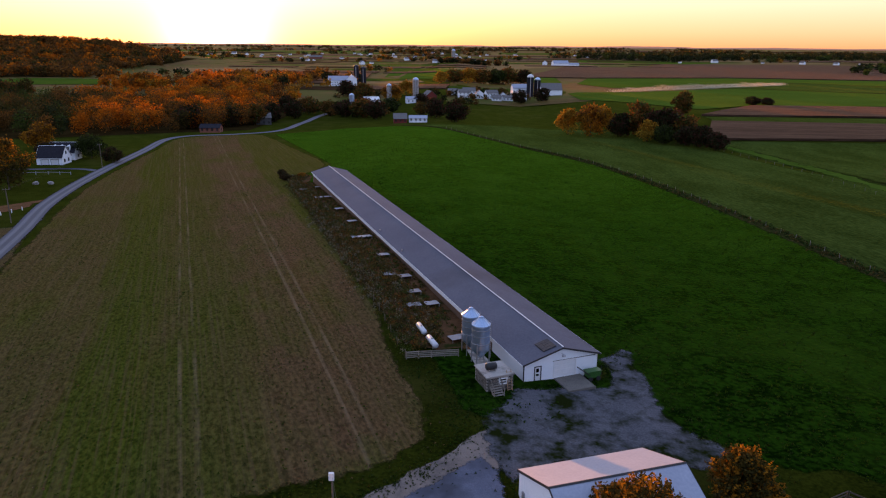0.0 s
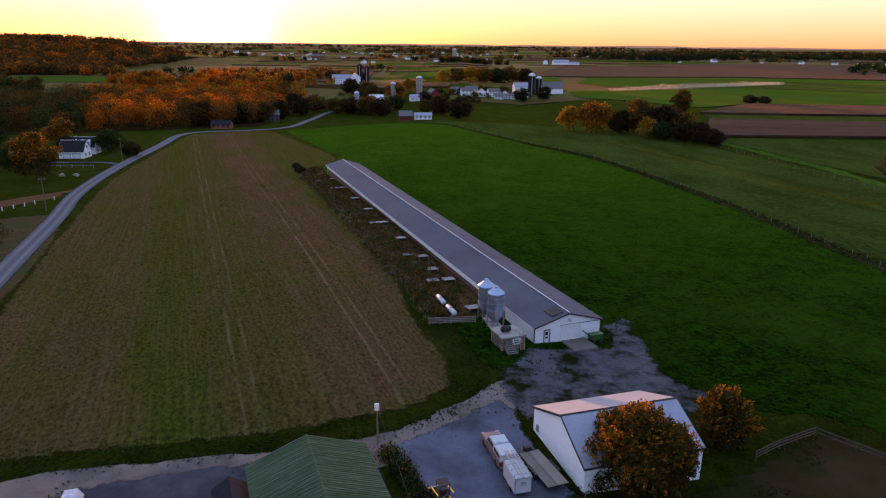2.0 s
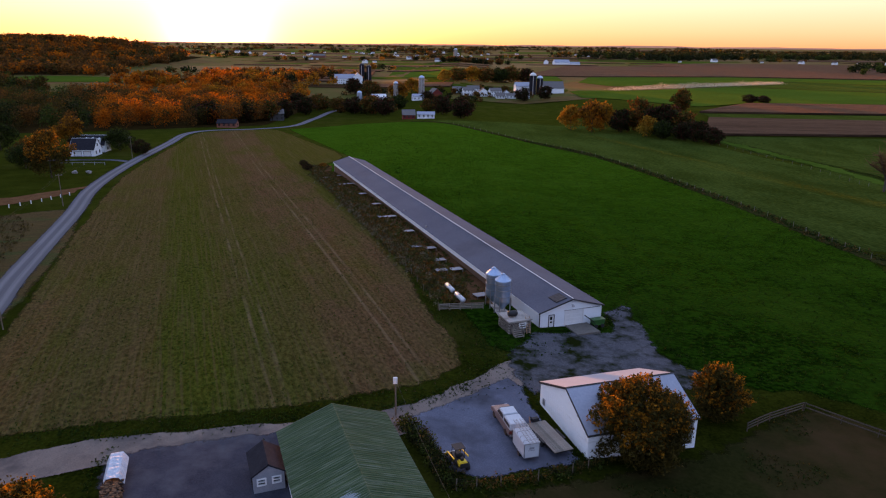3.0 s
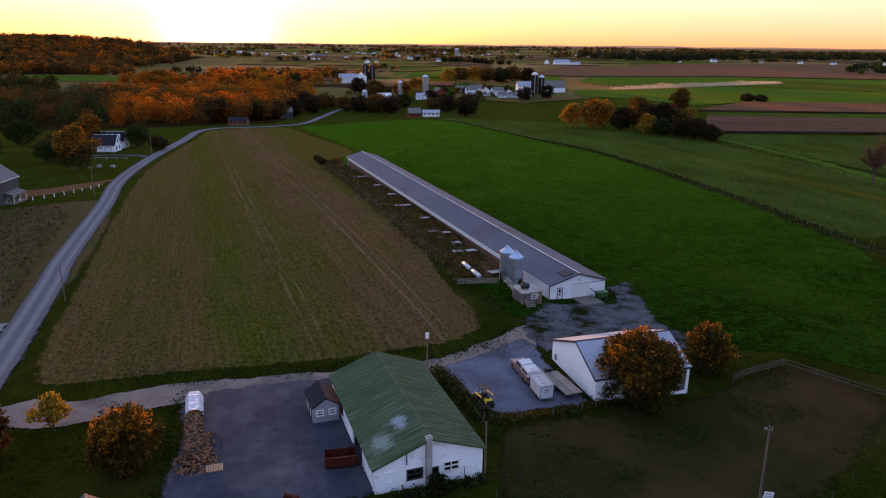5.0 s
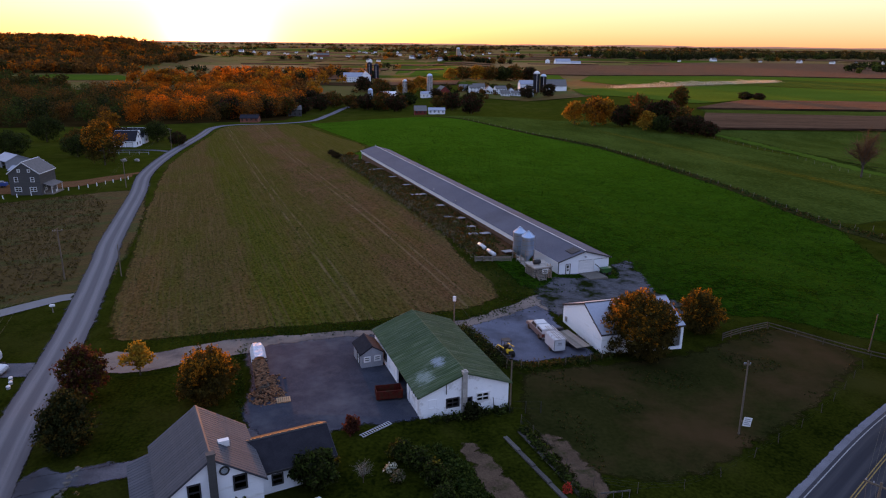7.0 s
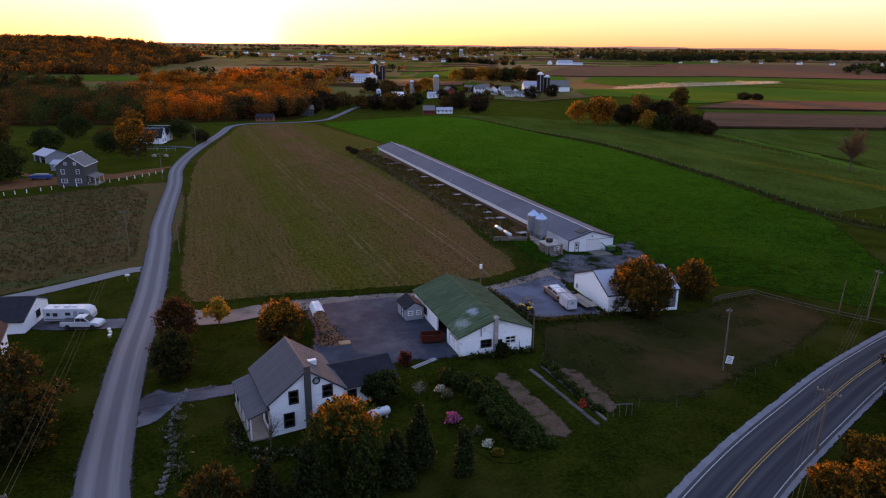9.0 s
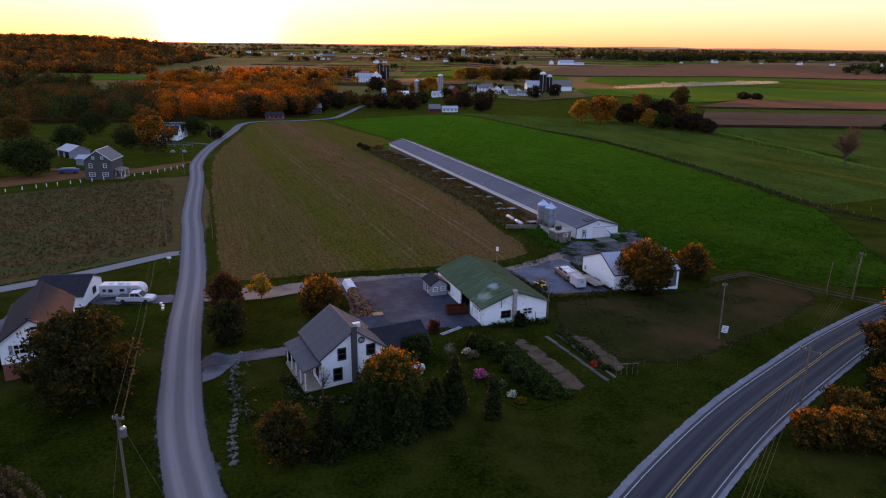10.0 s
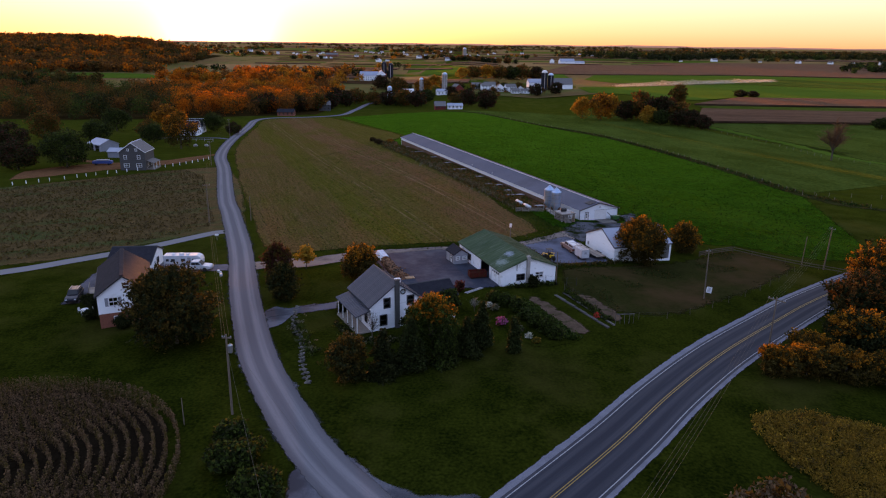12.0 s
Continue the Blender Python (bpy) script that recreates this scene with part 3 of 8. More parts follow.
M["alfalfa"] = leafage("alfalfa", (0.008, 0.026, 0.0016), (0.030, 0.074, 0.0058), 0.62)
M["weed_pale"] = leafage("weed_pale", (0.075, 0.066, 0.040), (0.21, 0.185, 0.12), 0.35)
M["grass_blade"] = leafage("grass_blade", (0.008, 0.020, 0.002), (0.030, 0.056, 0.007), 0.35)


def glass(name):
    m, t, p = nodes_of(name)
    p.inputs["Base Color"].default_value = (0.75, 0.80, 0.82, 1)
    p.inputs["Roughness"].default_value = 0.03
    p.inputs["Transmission Weight"].default_value = 1.0
    p.inputs["IOR"].default_value = 1.45
    return m


M["glass"] = glass("window_glass")


# ---------------------------------------------------------------- builders
def mesh_object(name, bm, mat, parent=None, smooth=False):
    me = bpy.data.meshes.new(name)
    bm.to_mesh(me)
    bm.free()
    me.materials.append(mat)
    if smooth:
        me.shade_smooth()
    ob = new(name, me)
    if parent is not None:
        ob.parent = parent
    return ob


def part(name, bm, material, parent, label="", smooth=False):
    ob = mesh_object(name, bm, M[material], parent, smooth)
    if label:
        ob["label"] = label
    return ob


def shared(name, me, parent, m):
    """One more piece on a shared mesh."""
    ob = new(name, me)
    ob.parent = parent
    ob.matrix_basis = m
    return ob


def mesh_of(name, bm, material):
    me = bpy.data.meshes.new(name)
    bm.to_mesh(me)
    bm.free()
    me.materials.append(M[material])
    return me


def thing(name, label, category, m, group="", kind=""):
    ob = new(name)
    ob.matrix_basis = m
    return tagged(ob, label, category, group, kind)


def on_land(x, y, turn=0.0, dz=0.0):
    return pose(x, y, land(x, y) + dz, 0, 0, turn)


def box(bm, x0, x1, y0, y1, z0, z1, m=None):
    vs = [bm.verts.new((x, y, z)) for z in (z0, z1) for x, y in ((x0, y0), (x1, y0), (x1, y1), (x0, y1))]
    for f in ((3, 2, 1, 0), (4, 5, 6, 7), (0, 1, 5, 4), (1, 2, 6, 5), (2, 3, 7, 6), (3, 0, 4, 7)):
        bm.faces.new([vs[i] for i in f])
    if m is not None:
        for v in vs:
            v.co = m @ v.co
    return vs


def soft_box(bm, x0, x1, y0, y1, z0, z1, r=0.05, m=None):
    tmp = bmesh.new()
    box(tmp, x0, x1, y0, y1, z0, z1)
    bmesh.ops.bevel(tmp, geom=tmp.edges[:], offset=r, segments=2, affect="EDGES")
    absorb(bm, tmp, m)


def absorb(bm, tmp, m=None):
    if m is not None:
        bmesh.ops.transform(tmp, matrix=m, verts=tmp.verts[:])
    tmp.verts.index_update()
    vs = [bm.verts.new(v.co) for v in tmp.verts]
    for f in tmp.faces:
        bm.faces.new([vs[v.index] for v in f.verts])
    tmp.free()


def prism(bm, outline, axis, a, b):
    """An outline of (u, v) pairs drawn out along an axis from a to b: axis 'x' takes (y, z), 'y' takes (x, z), 'z' takes (x, y)."""
    def at(u, v, w):
        return {"x": (w, u, v), "y": (u, w, v), "z": (u, v, w)}[axis]
    lo = [bm.verts.new(at(u, v, a)) for u, v in outline]
    hi = [bm.verts.new(at(u, v, b)) for u, v in outline]
    n = len(outline)
    bm.faces.new(lo)
    bm.faces.new(hi[::-1])
    for i in range(n):
        j = (i + 1) % n
        bm.faces.new((lo[j], lo[i], hi[i], hi[j]))


def tube(bm, p, q, r0, r1=None, sides=8, caps=True):
    p, q = Vector(p), Vector(q)
    r1 = r0 if r1 is None else r1
    rot = (q - p).to_track_quat("Z", "Y")
    rings = []
    for c, r in ((p, r0), (q, r1)):
        rings.append([bm.verts.new(c + rot @ Vector((r * math.cos(a), r * math.sin(a), 0))) for a in (2 * math.pi * i / sides for i in range(sides))])
    for i in range(sides):
        j = (i + 1) % sides
        bm.faces.new((rings[0][i], rings[0][j], rings[1][j], rings[1][i]))
    if caps:
        bm.faces.new(rings[0][::-1])
        bm.faces.new(rings[1])


def lathe(bm, profile, sides=20, centre=(0, 0)):
    rings = []
    for r, z in profile:
        rings.append([bm.verts.new((centre[0] + r * math.cos(2 * math.pi * i / sides), centre[1] + r * math.sin(2 * math.pi * i / sides), z)) for i in range(sides)])
    for k in range(len(rings) - 1):
        for i in range(sides):
            j = (i + 1) % sides
            bm.faces.new((rings[k][i], rings[k][j], rings[k + 1][j], rings[k + 1][i]))
    bm.faces.new(rings[0][::-1])
    bm.faces.new(rings[-1])


def bx(name, parent, material, x0, x1, y0, y1, z0, z1, label="", soft=0.0):
    bm = bmesh.new()
    if soft:
        soft_box(bm, x0, x1, y0, y1, z0, z1, soft)
    else:
        box(bm, x0, x1, y0, y1, z0, z1)
    return part(name, bm, material, parent, label)


def spline(points, step=3.0):
    """A smooth line through the points."""
    pts = [Vector((*p, 0)) if len(p) == 2 else Vector(p) for p in points]
    ext = [pts[0] * 2 - pts[1], *pts, pts[-1] * 2 - pts[-2]]
    out = []
    for i in range(1, len(ext) - 2):
        p0, p1, p2, p3 = ext[i - 1:i + 3]
        n = max(2, int((p2 - p1).length / step))
        for k in range(n):
            u = k / n
            out.append(0.5 * (2 * p1 + (p2 - p0) * u + (2 * p0 - 5 * p1 + 4 * p2 - p3) * u * u + (3 * p1 - p0 - 3 * p2 + p3) * u ** 3))
    out.append(pts[-1])
    return out


def patch(name, outline, material, dz=0.04, cell=5.0, label="", ragged=0.0, smooth_edge=0.0, category="ground", skirt=0.0):
    """A ground cover inside an outline, lying on the land."""
    pts = [Vector((*p, 0)) for p in outline]
    if smooth_edge:
        loop = spline([*outline, outline[0]], smooth_edge)[:-1]
        pts = loop
    if ragged:
        pts = [p + Vector((noise.noise(p * 0.35), noise.noise(p * 0.35 + Vector((9, 4, 2))), 0)) * ragged for p in pts]
    bm = bmesh.new()
    bm.faces.new([bm.verts.new(p) for p in pts])
    bmesh.ops.triangulate(bm, faces=bm.faces[:])
    xs, ys = [p.x for p in pts], [p.y for p in pts]
    for lo, hi, no in ((min(xs), max(xs), Vector((1, 0, 0))), (min(ys), max(ys), Vector((0, 1, 0)))):
        k = math.floor(lo / cell) + 1
        while k * cell < hi:
            bmesh.ops.bisect_plane(bm, geom=bm.verts[:] + bm.edges[:] + bm.faces[:], plane_co=no * (k * cell), plane_no=no)
            k += 1
    for v in bm.verts:
        v.co.z = land(v.co.x, v.co.y) + dz
    for f in bm.faces:
        if f.normal.z < 0:
            f.normal_flip()
    if skirt:
        rim = [e for e in bm.edges if len(e.link_faces) == 1]
        low = bmesh.ops.extrude_edge_only(bm, edges=rim)["geom"]
        for v in low:
            if isinstance(v, bmesh.types.BMVert):
                v.co.z -= skirt
    ring = np.array([(p.x, p.y) for p in pts])
    nxt = np.roll(ring, -1, axis=0) - ring
    nn = np.maximum((nxt ** 2).sum(1), 1e-9)
    reach = []
    for v in bm.verts:
        d = np.array((v.co.x, v.co.y)) - ring
        u = np.clip((d * nxt).sum(1) / nn, 0, 1)
        reach.append(math.sqrt((((d - nxt * u[:, None]) ** 2).sum(1)).min()))
    ob = mesh_object(name, bm, M[material])
    ob.data.attributes.new("edge", "FLOAT", "POINT").data.foreach_set("value", reach)
    return tagged(ob, label, category, kind="structure")


def ribbon(name, points, material, left, right, dz=0.06, step=3.0, label="", cuts=4, category="road", ragged=0.0):
    """A strip of road between two offsets from a centre line."""
    line = spline(points, step)
    bm = bmesh.new()
    rows, edge, across, down = [], [], [], []
    gone = 0.0
    for i, p in enumerate(line):
        d = (line[min(i + 1, len(line) - 1)] - line[max(i - 1, 0)]).normalized()
        n = Vector((d.y, -d.x, 0))
        gone += (p - line[max(i - 1, 0)]).length
        rl = left + ragged * noise.noise(p * 0.3)
        rr = right + ragged * noise.noise(p * 0.3 + Vector((5, 5, 5)))
        row = []
        for k in range(cuts + 1):
            off = rl + (rr - rl) * k / cuts
            q = p + n * off
            row.append(bm.verts.new((q.x, q.y, land(q.x, q.y) + dz)))
            edge.append((rr - rl) * min(k, cuts - k) / cuts)
            across.append(off)
            down.append(gone)
        rows.append(row)
    for a, b in zip(rows, rows[1:]):
        for k in range(cuts):
            bm.faces.new((a[k], a[k + 1], b[k + 1], b[k]))
    ob = mesh_object(name, bm, M[material])
    for key, vals in (("edge", edge), ("across", across), ("down", down)):
        ob.data.attributes.new(key, "FLOAT", "POINT").data.foreach_set("value", vals)
    return tagged(ob, label, category, kind="structure")


# ---------------------------------------------------------------- ground
def axis_steps(dense_lo, dense_hi, lo, hi, step, growth=1.12):
    vals = list(np.arange(dense_lo, dense_hi + step * 0.5, step))
    s = step
    while vals[-1] < hi:
        s *= growth
        vals.append(vals[-1] + s)
    s = step
    while vals[0] > lo:
        s *= growth
        vals.insert(0, vals[0] - s)
    return vals


def ground_sheet():
    xs = axis_steps(-170, 170, -5200, 5200, 4.0)
    ys = axis_steps(-80, 420, -500, 4850, 4.0)
    verts = [(x, y, land(x, y)) for y in ys for x in xs]
    w = len(xs)
    faces = [(j * w + i, j * w + i + 1, (j + 1) * w + i + 1, (j + 1) * w + i) for j in range(len(ys) - 1) for i in range(w - 1)]
    me = bpy.data.meshes.new("ground")
    me.from_pydata(verts, [], faces)
    me.materials.append(M["grass"])
    me.shade_smooth()
    tagged(new("ground", me), "rolling farmland with dark evening grass", "ground", kind="structure")


ground_sheet()

LEFT_ROAD = [(-4, -47), (-13, -38.5), (-21, -29), (-27.2, -18.7), (-32.9, -7.8), (-38.4, 5.5), (-45, 23.3), (-52.9, 46), (-65.7, 78.6), (-74.6, 100.5), (-92.6, 150.6),
             (-106, 185.7), (-117.8, 232.5), (-130, 298.5), (-138, 340), (-132, 359), (-110.8, 369.5), (-93, 391), (-91, 440), (-88, 505), (-70, 560)]
MAIN_ROAD = [(-160, -226), (-110, -166), (-66, -112), (-34, -74), (-20, -58.5), (-8, -45), (2.4, -32.6), (9.8, -23.4), (17.8, -12.7), (28.2, -0.2), (40, 12.0), (54.2, 25.6), (72, 40), (95, 54), (140, 78)]

patch("stubble_field", [(-45, 39.6), (-36, 41.2), (-24, 43.2), (-9.3, 46.4), (-2, 49.4), (5.0, 53.2), (9.3, 57.6), (10, 64), (7.6, 72), (4.4, 80), (-3.3, 109), (-18, 148), (-39, 205), (-44, 224),
                        (-38, 250), (-62, 304), (-96, 367), (-112, 365), (-131, 353), (-134, 338), (-126, 297), (-113.5, 232), (-101, 185.7), (-88.5, 150.6), (-70, 100.5), (-61.5, 79), (-49, 47)],
      "stubble", 0.05, 6.0, "harvested field with brown and green stubble rows", ragged=0.8, smooth_edge=5.0, category="field")
patch("pasture", [(14, 61), (24, 66), (33, 83), (36, 88), (40, 63), (46, 57), (52, 58.5), (66, 49), (80, 50), (97, 122), (88.4, 183), (66.3, 275), (3.4, 385), (-20, 398), (-55, 400), (-92, 372), (-60, 303), (-37, 250), (-43, 224), (-15, 148), (0, 109)],
      "pasture", 0.03, 6.0, "bright green hay field behind the long house", category="field")
patch("pasture_lane", [(97, 122), (150, 150), (175, 205), (146, 262), (128, 335), (95, 400), (40, 430), (-20, 400), (3.4, 386), (66.3, 276), (88.4, 184)],
      "dim_green", 0.035, 8.0, "fenced grey-green pasture", category="field")
patch("meadow", [(-150, 108), (-100, 156), (-86, 143), (-70, 105), (-62, 80), (-57.5, 65), (-64, 60), (-74, 50), (-84, 40), (-98, 32), (-140, 20), (-260, 60)],
      "rough_grass", 0.04, 6.0, "rough brown meadow with rank grass", ragged=0.6, smooth_edge=6.0, category="field")
patch("paddock", [(9.5, 33.5), (20, 37.5), (36, 45), (51, 56), (60, 47), (57, 41), (45, 28), (32, 17), (24, 11.5), (14.5, 12), (9.2, 20)],
      "paddock", 0.045, 4.0, "worn paddock with patches of bare earth", smooth_edge=4.0, category="field")

# farm lanes and yards
FARM_LANE = [(-47, 33), (-42, 34.2), (-36, 34), (-27, 37.4), (-9.5, 40.8), (1.5, 44.6), (9, 50), (15.5, 58), (22, 66)]
ribbon("farm_lane", FARM_LANE, "lane_gravel", -3.0, 3.0, 0.075, 2.0, "pale gravel farm lane", ragged=0.8, category="lane")
patch("farmyard", [(-25, 38), (-24, 33), (-21.5, 26), (-19.5, 18), (-14, 14.5), (-9.7, 16.5), (-1, 19.5), (8, 24.5), (4, 40), (0, 45), (-10, 42)],
      "yard_asphalt", 0.085, 2.0, "patched dark asphalt farmyard", ragged=0.6, smooth_edge=3.0, category="yard")
patch("truck_yard", [(2, 44.5), (7.5, 36), (12, 35.6), (20, 38.6), (21, 42), (17.5, 50.5), (16.5, 60), (11.5, 54)],
      "sky_tint_gravel", 0.095, 2.5, "grey gravel yard beside the sheds with blue sky tint painted in", ragged=0.8, smooth_edge=3.0, category="yard")
patch("turning_yard", [(15.2, 57), (17.8, 50.4), (22, 55), (29, 58), (36, 57), (45, 56.5), (42, 62), (37.5, 69), (37.5, 78), (37, 88), (33, 83), (30, 76), (20, 72.5), (15.5, 66)],
      "weedy_gravel", 0.085, 2.0, "gravel turning place half grown over with grass", ragged=2.6, smooth_edge=3.0, category="yard")
patch("drive_mouth", [(-36.2, 11.8), (-33.6, 10.6), (-30.4, 12.2), (-28, 11.2), (-31.5, 8.4), (-33.2, 3.6), (-35.8, 2.4), (-38, 8)], "yard_gravel", 0.07, 1.2, "gravel mouth of the house drive", smooth_edge=1.5, category="lane")
ribbon("house_drive", [(-40, 6.5), (-34, 8.8), (-28, 10.4), (-22, 13.5), (-15, 18)], "yard_gravel", -1.7, 1.7, 0.08, 2.0, "gravel drive to the farmhouse", ragged=0.4, category="lane")
ribbon("neighbour_lane", [(-58.6, 61.2), (-63, 60.2), (-73, 48.5), (-84, 37.8), (-93, 30), (-115, 17), (-150, 2)], "road_gravel", -1.8, 1.8, 0.08, 3.0, "grey lane to the neighbouring house", category="lane")
ribbon("camper_drive", [(-48, 33), (-55, 33), (-62, 33), (-68, 36)], "yard_gravel", -2.6, 2.2, 0.08, 2.0, "gravel parking strip beside the garage", category="lane")
ribbon("car_drive", [(-74, 47), (-74, 36), (-73, 27), (-71.3, 18), (-70.6, 14.6)], "yard_gravel", -1.8, 1.8, 0.07, 2.0, "gravel drive behind the white house", category="lane")
ribbon("grey_house_drive", [(-107, 190), (-115, 178), (-124, 164), (-136, 160), (-150, 165), (-165, 178)], "dirt", -2.0, 2.0, 0.08, 4.0, "dirt drive round the grey house", category="lane")
patch("dirt_yard", [(-152, 122), (-138, 138), (-126, 151), (-113, 165), (-107.5, 179), (-112, 184), (-121, 171), (-134, 164), (-146, 158), (-158, 140)], "dirt", 0.06, 2.5, "bare reddish earth round the grey house", ragged=1.5, smooth_edge=4.0, category="yard")
ribbon("north_drive", [(-119, 240), (-130, 245), (-146, 243), (-160, 240)], "yard_gravel", -1.8, 1.8, 0.08, 4.0, "drive to the white house", category="lane")

# public roads
ribbon("side_road_verge", LEFT_ROAD, "weedy_gravel", -3.1, 3.1, 0.09, 2.0, "weedy gravel verge of the side road", ragged=0.3)
ribbon("side_road", LEFT_ROAD, "side_road", -2.55, 2.55, 0.105, 2.0, "pale worn side road with smooth wheel tracks", ragged=0.15, cuts=8)
patch("junction_apron", [(-23.5, -31), (-19, -27.6), (-15.5, -31.2), (-10.8, -34.2), (-4.5, -34.0), (-7.0, -37.5), (-13.5, -44.5), (-20, -50), (-23, -47), (-22.5, -38)],
      "yard_gravel", 0.093, 1.5, "flared gravel mouth of the side road", smooth_edge=2.0, category="road")
ribbon("road_shoulder", MAIN_ROAD, "shoulder", -4.25, 4.0, 0.10, 2.0, "pale gravel shoulder of the main road", ragged=0.05, cuts=8)
ribbon("main_road", MAIN_ROAD, "asphalt", -3.35, 3.35, 0.125, 2.5, "two-lane asphalt road with worn wheel tracks", cuts=10)
for off in (-2.98, 2.98):
    ribbon("edge_line", MAIN_ROAD, "white_line", off - 0.05, off + 0.05, 0.135, 2.5, "white edge line", cuts=1, category="road marking")
for off in (-0.13, 0.13):
    ribbon("centre_line", MAIN_ROAD, "yellow_line", off - 0.05, off + 0.05, 0.135, 2.5, "double yellow centre line", cuts=1, category="road marking")

# wet grass and rough ground past the pasture lane
patch("rough_ground", [(160, 196), (230, 200), (330, 260), (360, 346), (228, 346), (139, 344), (148, 312), (156, 270), (163, 235)], "dim_green", 0.04, 8.0, "dull rough grass before the corn", ragged=2.0, smooth_edge=6.0, category="field")
ribbon("ditch_grass", [(158, 188), (150, 211.5), (146.6, 268), (134, 328), (108, 394)], "green_far", 2.0, 10.0, 0.06, 4.0, "bright green wet grass along the ditch", ragged=3.0, category="field margin")
# margins in the hay
ribbon("field_margin", [(150, 88), (107, 104), (96.6, 126.9), (88.4, 183), (66.3, 275.7), (3.4, 385), (-22, 400)], "margin", -3.4, 2.4, 0.07, 4.0, "dark weedy margin under the fence", ragged=1.2, category="field margin")
ribbon("field_margin", [(175, 205), (160, 240), (154, 293), (146, 316), (137, 338), (100, 402)], "margin", -1.1, 1.1, 0.09, 3.0, "dark ditch beyond the pasture", ragged=2.4, category="ditch")
patch("far_plain", [(-3200, 700), (-500, 640), (-120, 600), (60, 575), (160, 600), (700, 560), (3000, 700), (4500, 4800), (-4500, 4800)], "far_plain", 0.12, 60.0, "patchwork of far farmland", category="farmland")

patch("woodland_floor", [(-250, 325), (-200, 340), (-150, 372), (-112, 392), (-112, 470), (-118, 560), (-150, 645), (-260, 640), (-420, 560), (-520, 560), (-640, 640), (-700, 400), (-420, 320)], "wood_floor", 0.2, 15.0, "dark leaf litter under the valley woods", ragged=3.0, category="woodland")
patch("woodland_floor", [(-478, 895), (-530, 1000), (-520, 1250), (-550, 1480), (-1700, 1480), (-1500, 900), (-900, 700), (-640, 860), (-560, 850)], "wood_floor", 0.6, 30.0, "dark leaf litter under the hill woods", category="woodland")

# far fields
FAR = [("corn_far", [(137, 348), (227, 350), (400, 352), (430, 410), (261, 408), (162, 415)]),
       ("dim_green", [(163, 418), (262, 411), (430, 413), (440, 450), (284, 447), (165, 450)]),
       ("corn_far", [(169, 454), (284, 452), (450, 455), (500, 535), (335, 534), (234, 536), (195, 490)]),
       ("green_far", [(113, 600), (150, 560), (184, 503), (235, 542), (345, 548), (500, 545), (650, 714), (440, 714), (315, 785), (175, 700), (113, 690)]),
       ("dim_green", [(180, 716), (316, 790), (440, 720), (650, 720), (720, 850), (520, 852), (439, 915), (336, 842)]),
       ("green_far", [(148, 843), (180, 760), (300, 850), (440, 920), (520, 858), (720, 856), (760, 990), (600, 990), (407, 1030), (186, 986)]),
       ("corn_far", [(95, 1000), (186, 990), (407, 1035), (600, 995), (760, 995), (900, 1300), (785, 1305), (570, 1463), (218, 1432)]),
       ("green_far", [(-97, 958), (19, 830), (60, 900), (21, 1196), (-118, 1342)]),
       ("green_far", [(77, 891), (134, 845), (148, 1060), (88, 1188), (62, 1000)]),
       ("tan_far", [(72, 1254), (200, 1436), (290, 1516), (349, 1764), (61, 1551)]),
       ("green_far", [(-540, 690), (-470, 726), (-392, 742), (-372, 768), (-440, 850), (-530, 850)]),
       ("tan_far", [(-480, 1170), (-412, 1242), (-321, 1284), (-200, 1100), (-290, 890)]),
       ("corn_far", [(-200, 850), (-110, 860), (-130, 1080), (-260, 1060)]),
       ("tan_far", [(-700, 1900), (-200, 1900), (-100, 2100), (-700, 2150)]),
       ("green_far", [(300, 1800), (560, 1700), (700, 1850), (340, 2050)]),
       ("corn_far", [(360, 1500), (780, 1330), (1300, 1450), (900, 1700), (560, 1690)])]
frng = random.Random(31)
for band, (y0, depth, x0, x1, n) in enumerate([(700, 60, -190, 90, 3), (780, 55, -330, 70, 4), (860, 80, -340, -60, 3), (1090, 60, -300, -20, 3), (1180, 70, -320, 60, 4), (1290, 60, -420, 60, 4), (1390, 70, -420, 70, 4),
                                               (1480, 60, -450, 900, 9), (1570, 60, -450, 1000, 8), (1680, 80, -500, 1100, 9), (1800, 80, -550, 1200, 8), (1920, 110, -650, 1300, 9), (2080, 130, -800, 1500, 9), (2280, 150, -900, 1800, 9),
                                               (2520, 200, -1000, 2000, 8), (2820, 300, -1200, 2300, 8), (3250, 400, -1500, 2600, 8)]):
    w = (x1 - x0) / n
    tilt = frng.uniform(-0.06, 0.10)
    for k in range(n):
        a, b = x0 + w * (k + frng.uniform(-0.1, 0.15)), x0 + w * (k + 1 - frng.uniform(0.0, 0.12))
        ya, yb = y0 + (k * w) * tilt, y0 + (k + 1) * w * tilt
        d = depth * frng.uniform(0.6, 1.0)
        FAR.append((frng.choice(["corn_far", "ploughed", "green_far", "tan_far", "dim_green", "corn_far", "ploughed"]),
                    [(a, ya), ((a + b) / 2, (ya + yb) / 2 + depth * 0.10), (b, yb), (b + frng.uniform(-9, 9), yb + d), (a + frng.uniform(-9, 9), ya + d)]))
for nth, (cover, outline) in enumerate(FAR):
    patch("field", outline, cover, (1.4 if cover == "corn_far" else 0.40) + 0.02 * (nth % 7), 40.0 if nth > 15 else 25.0,
          {"corn_far": "strip of dry brown standing corn", "green_far": "strip of green hay", "dim_green": "strip of dull green cover crop", "tan_far": "strip of pale cut stubble", "ploughed": "strip of bare ploughed soil"}[cover], category="field", skirt=1.2 if cover == "corn_far" else 0.0)


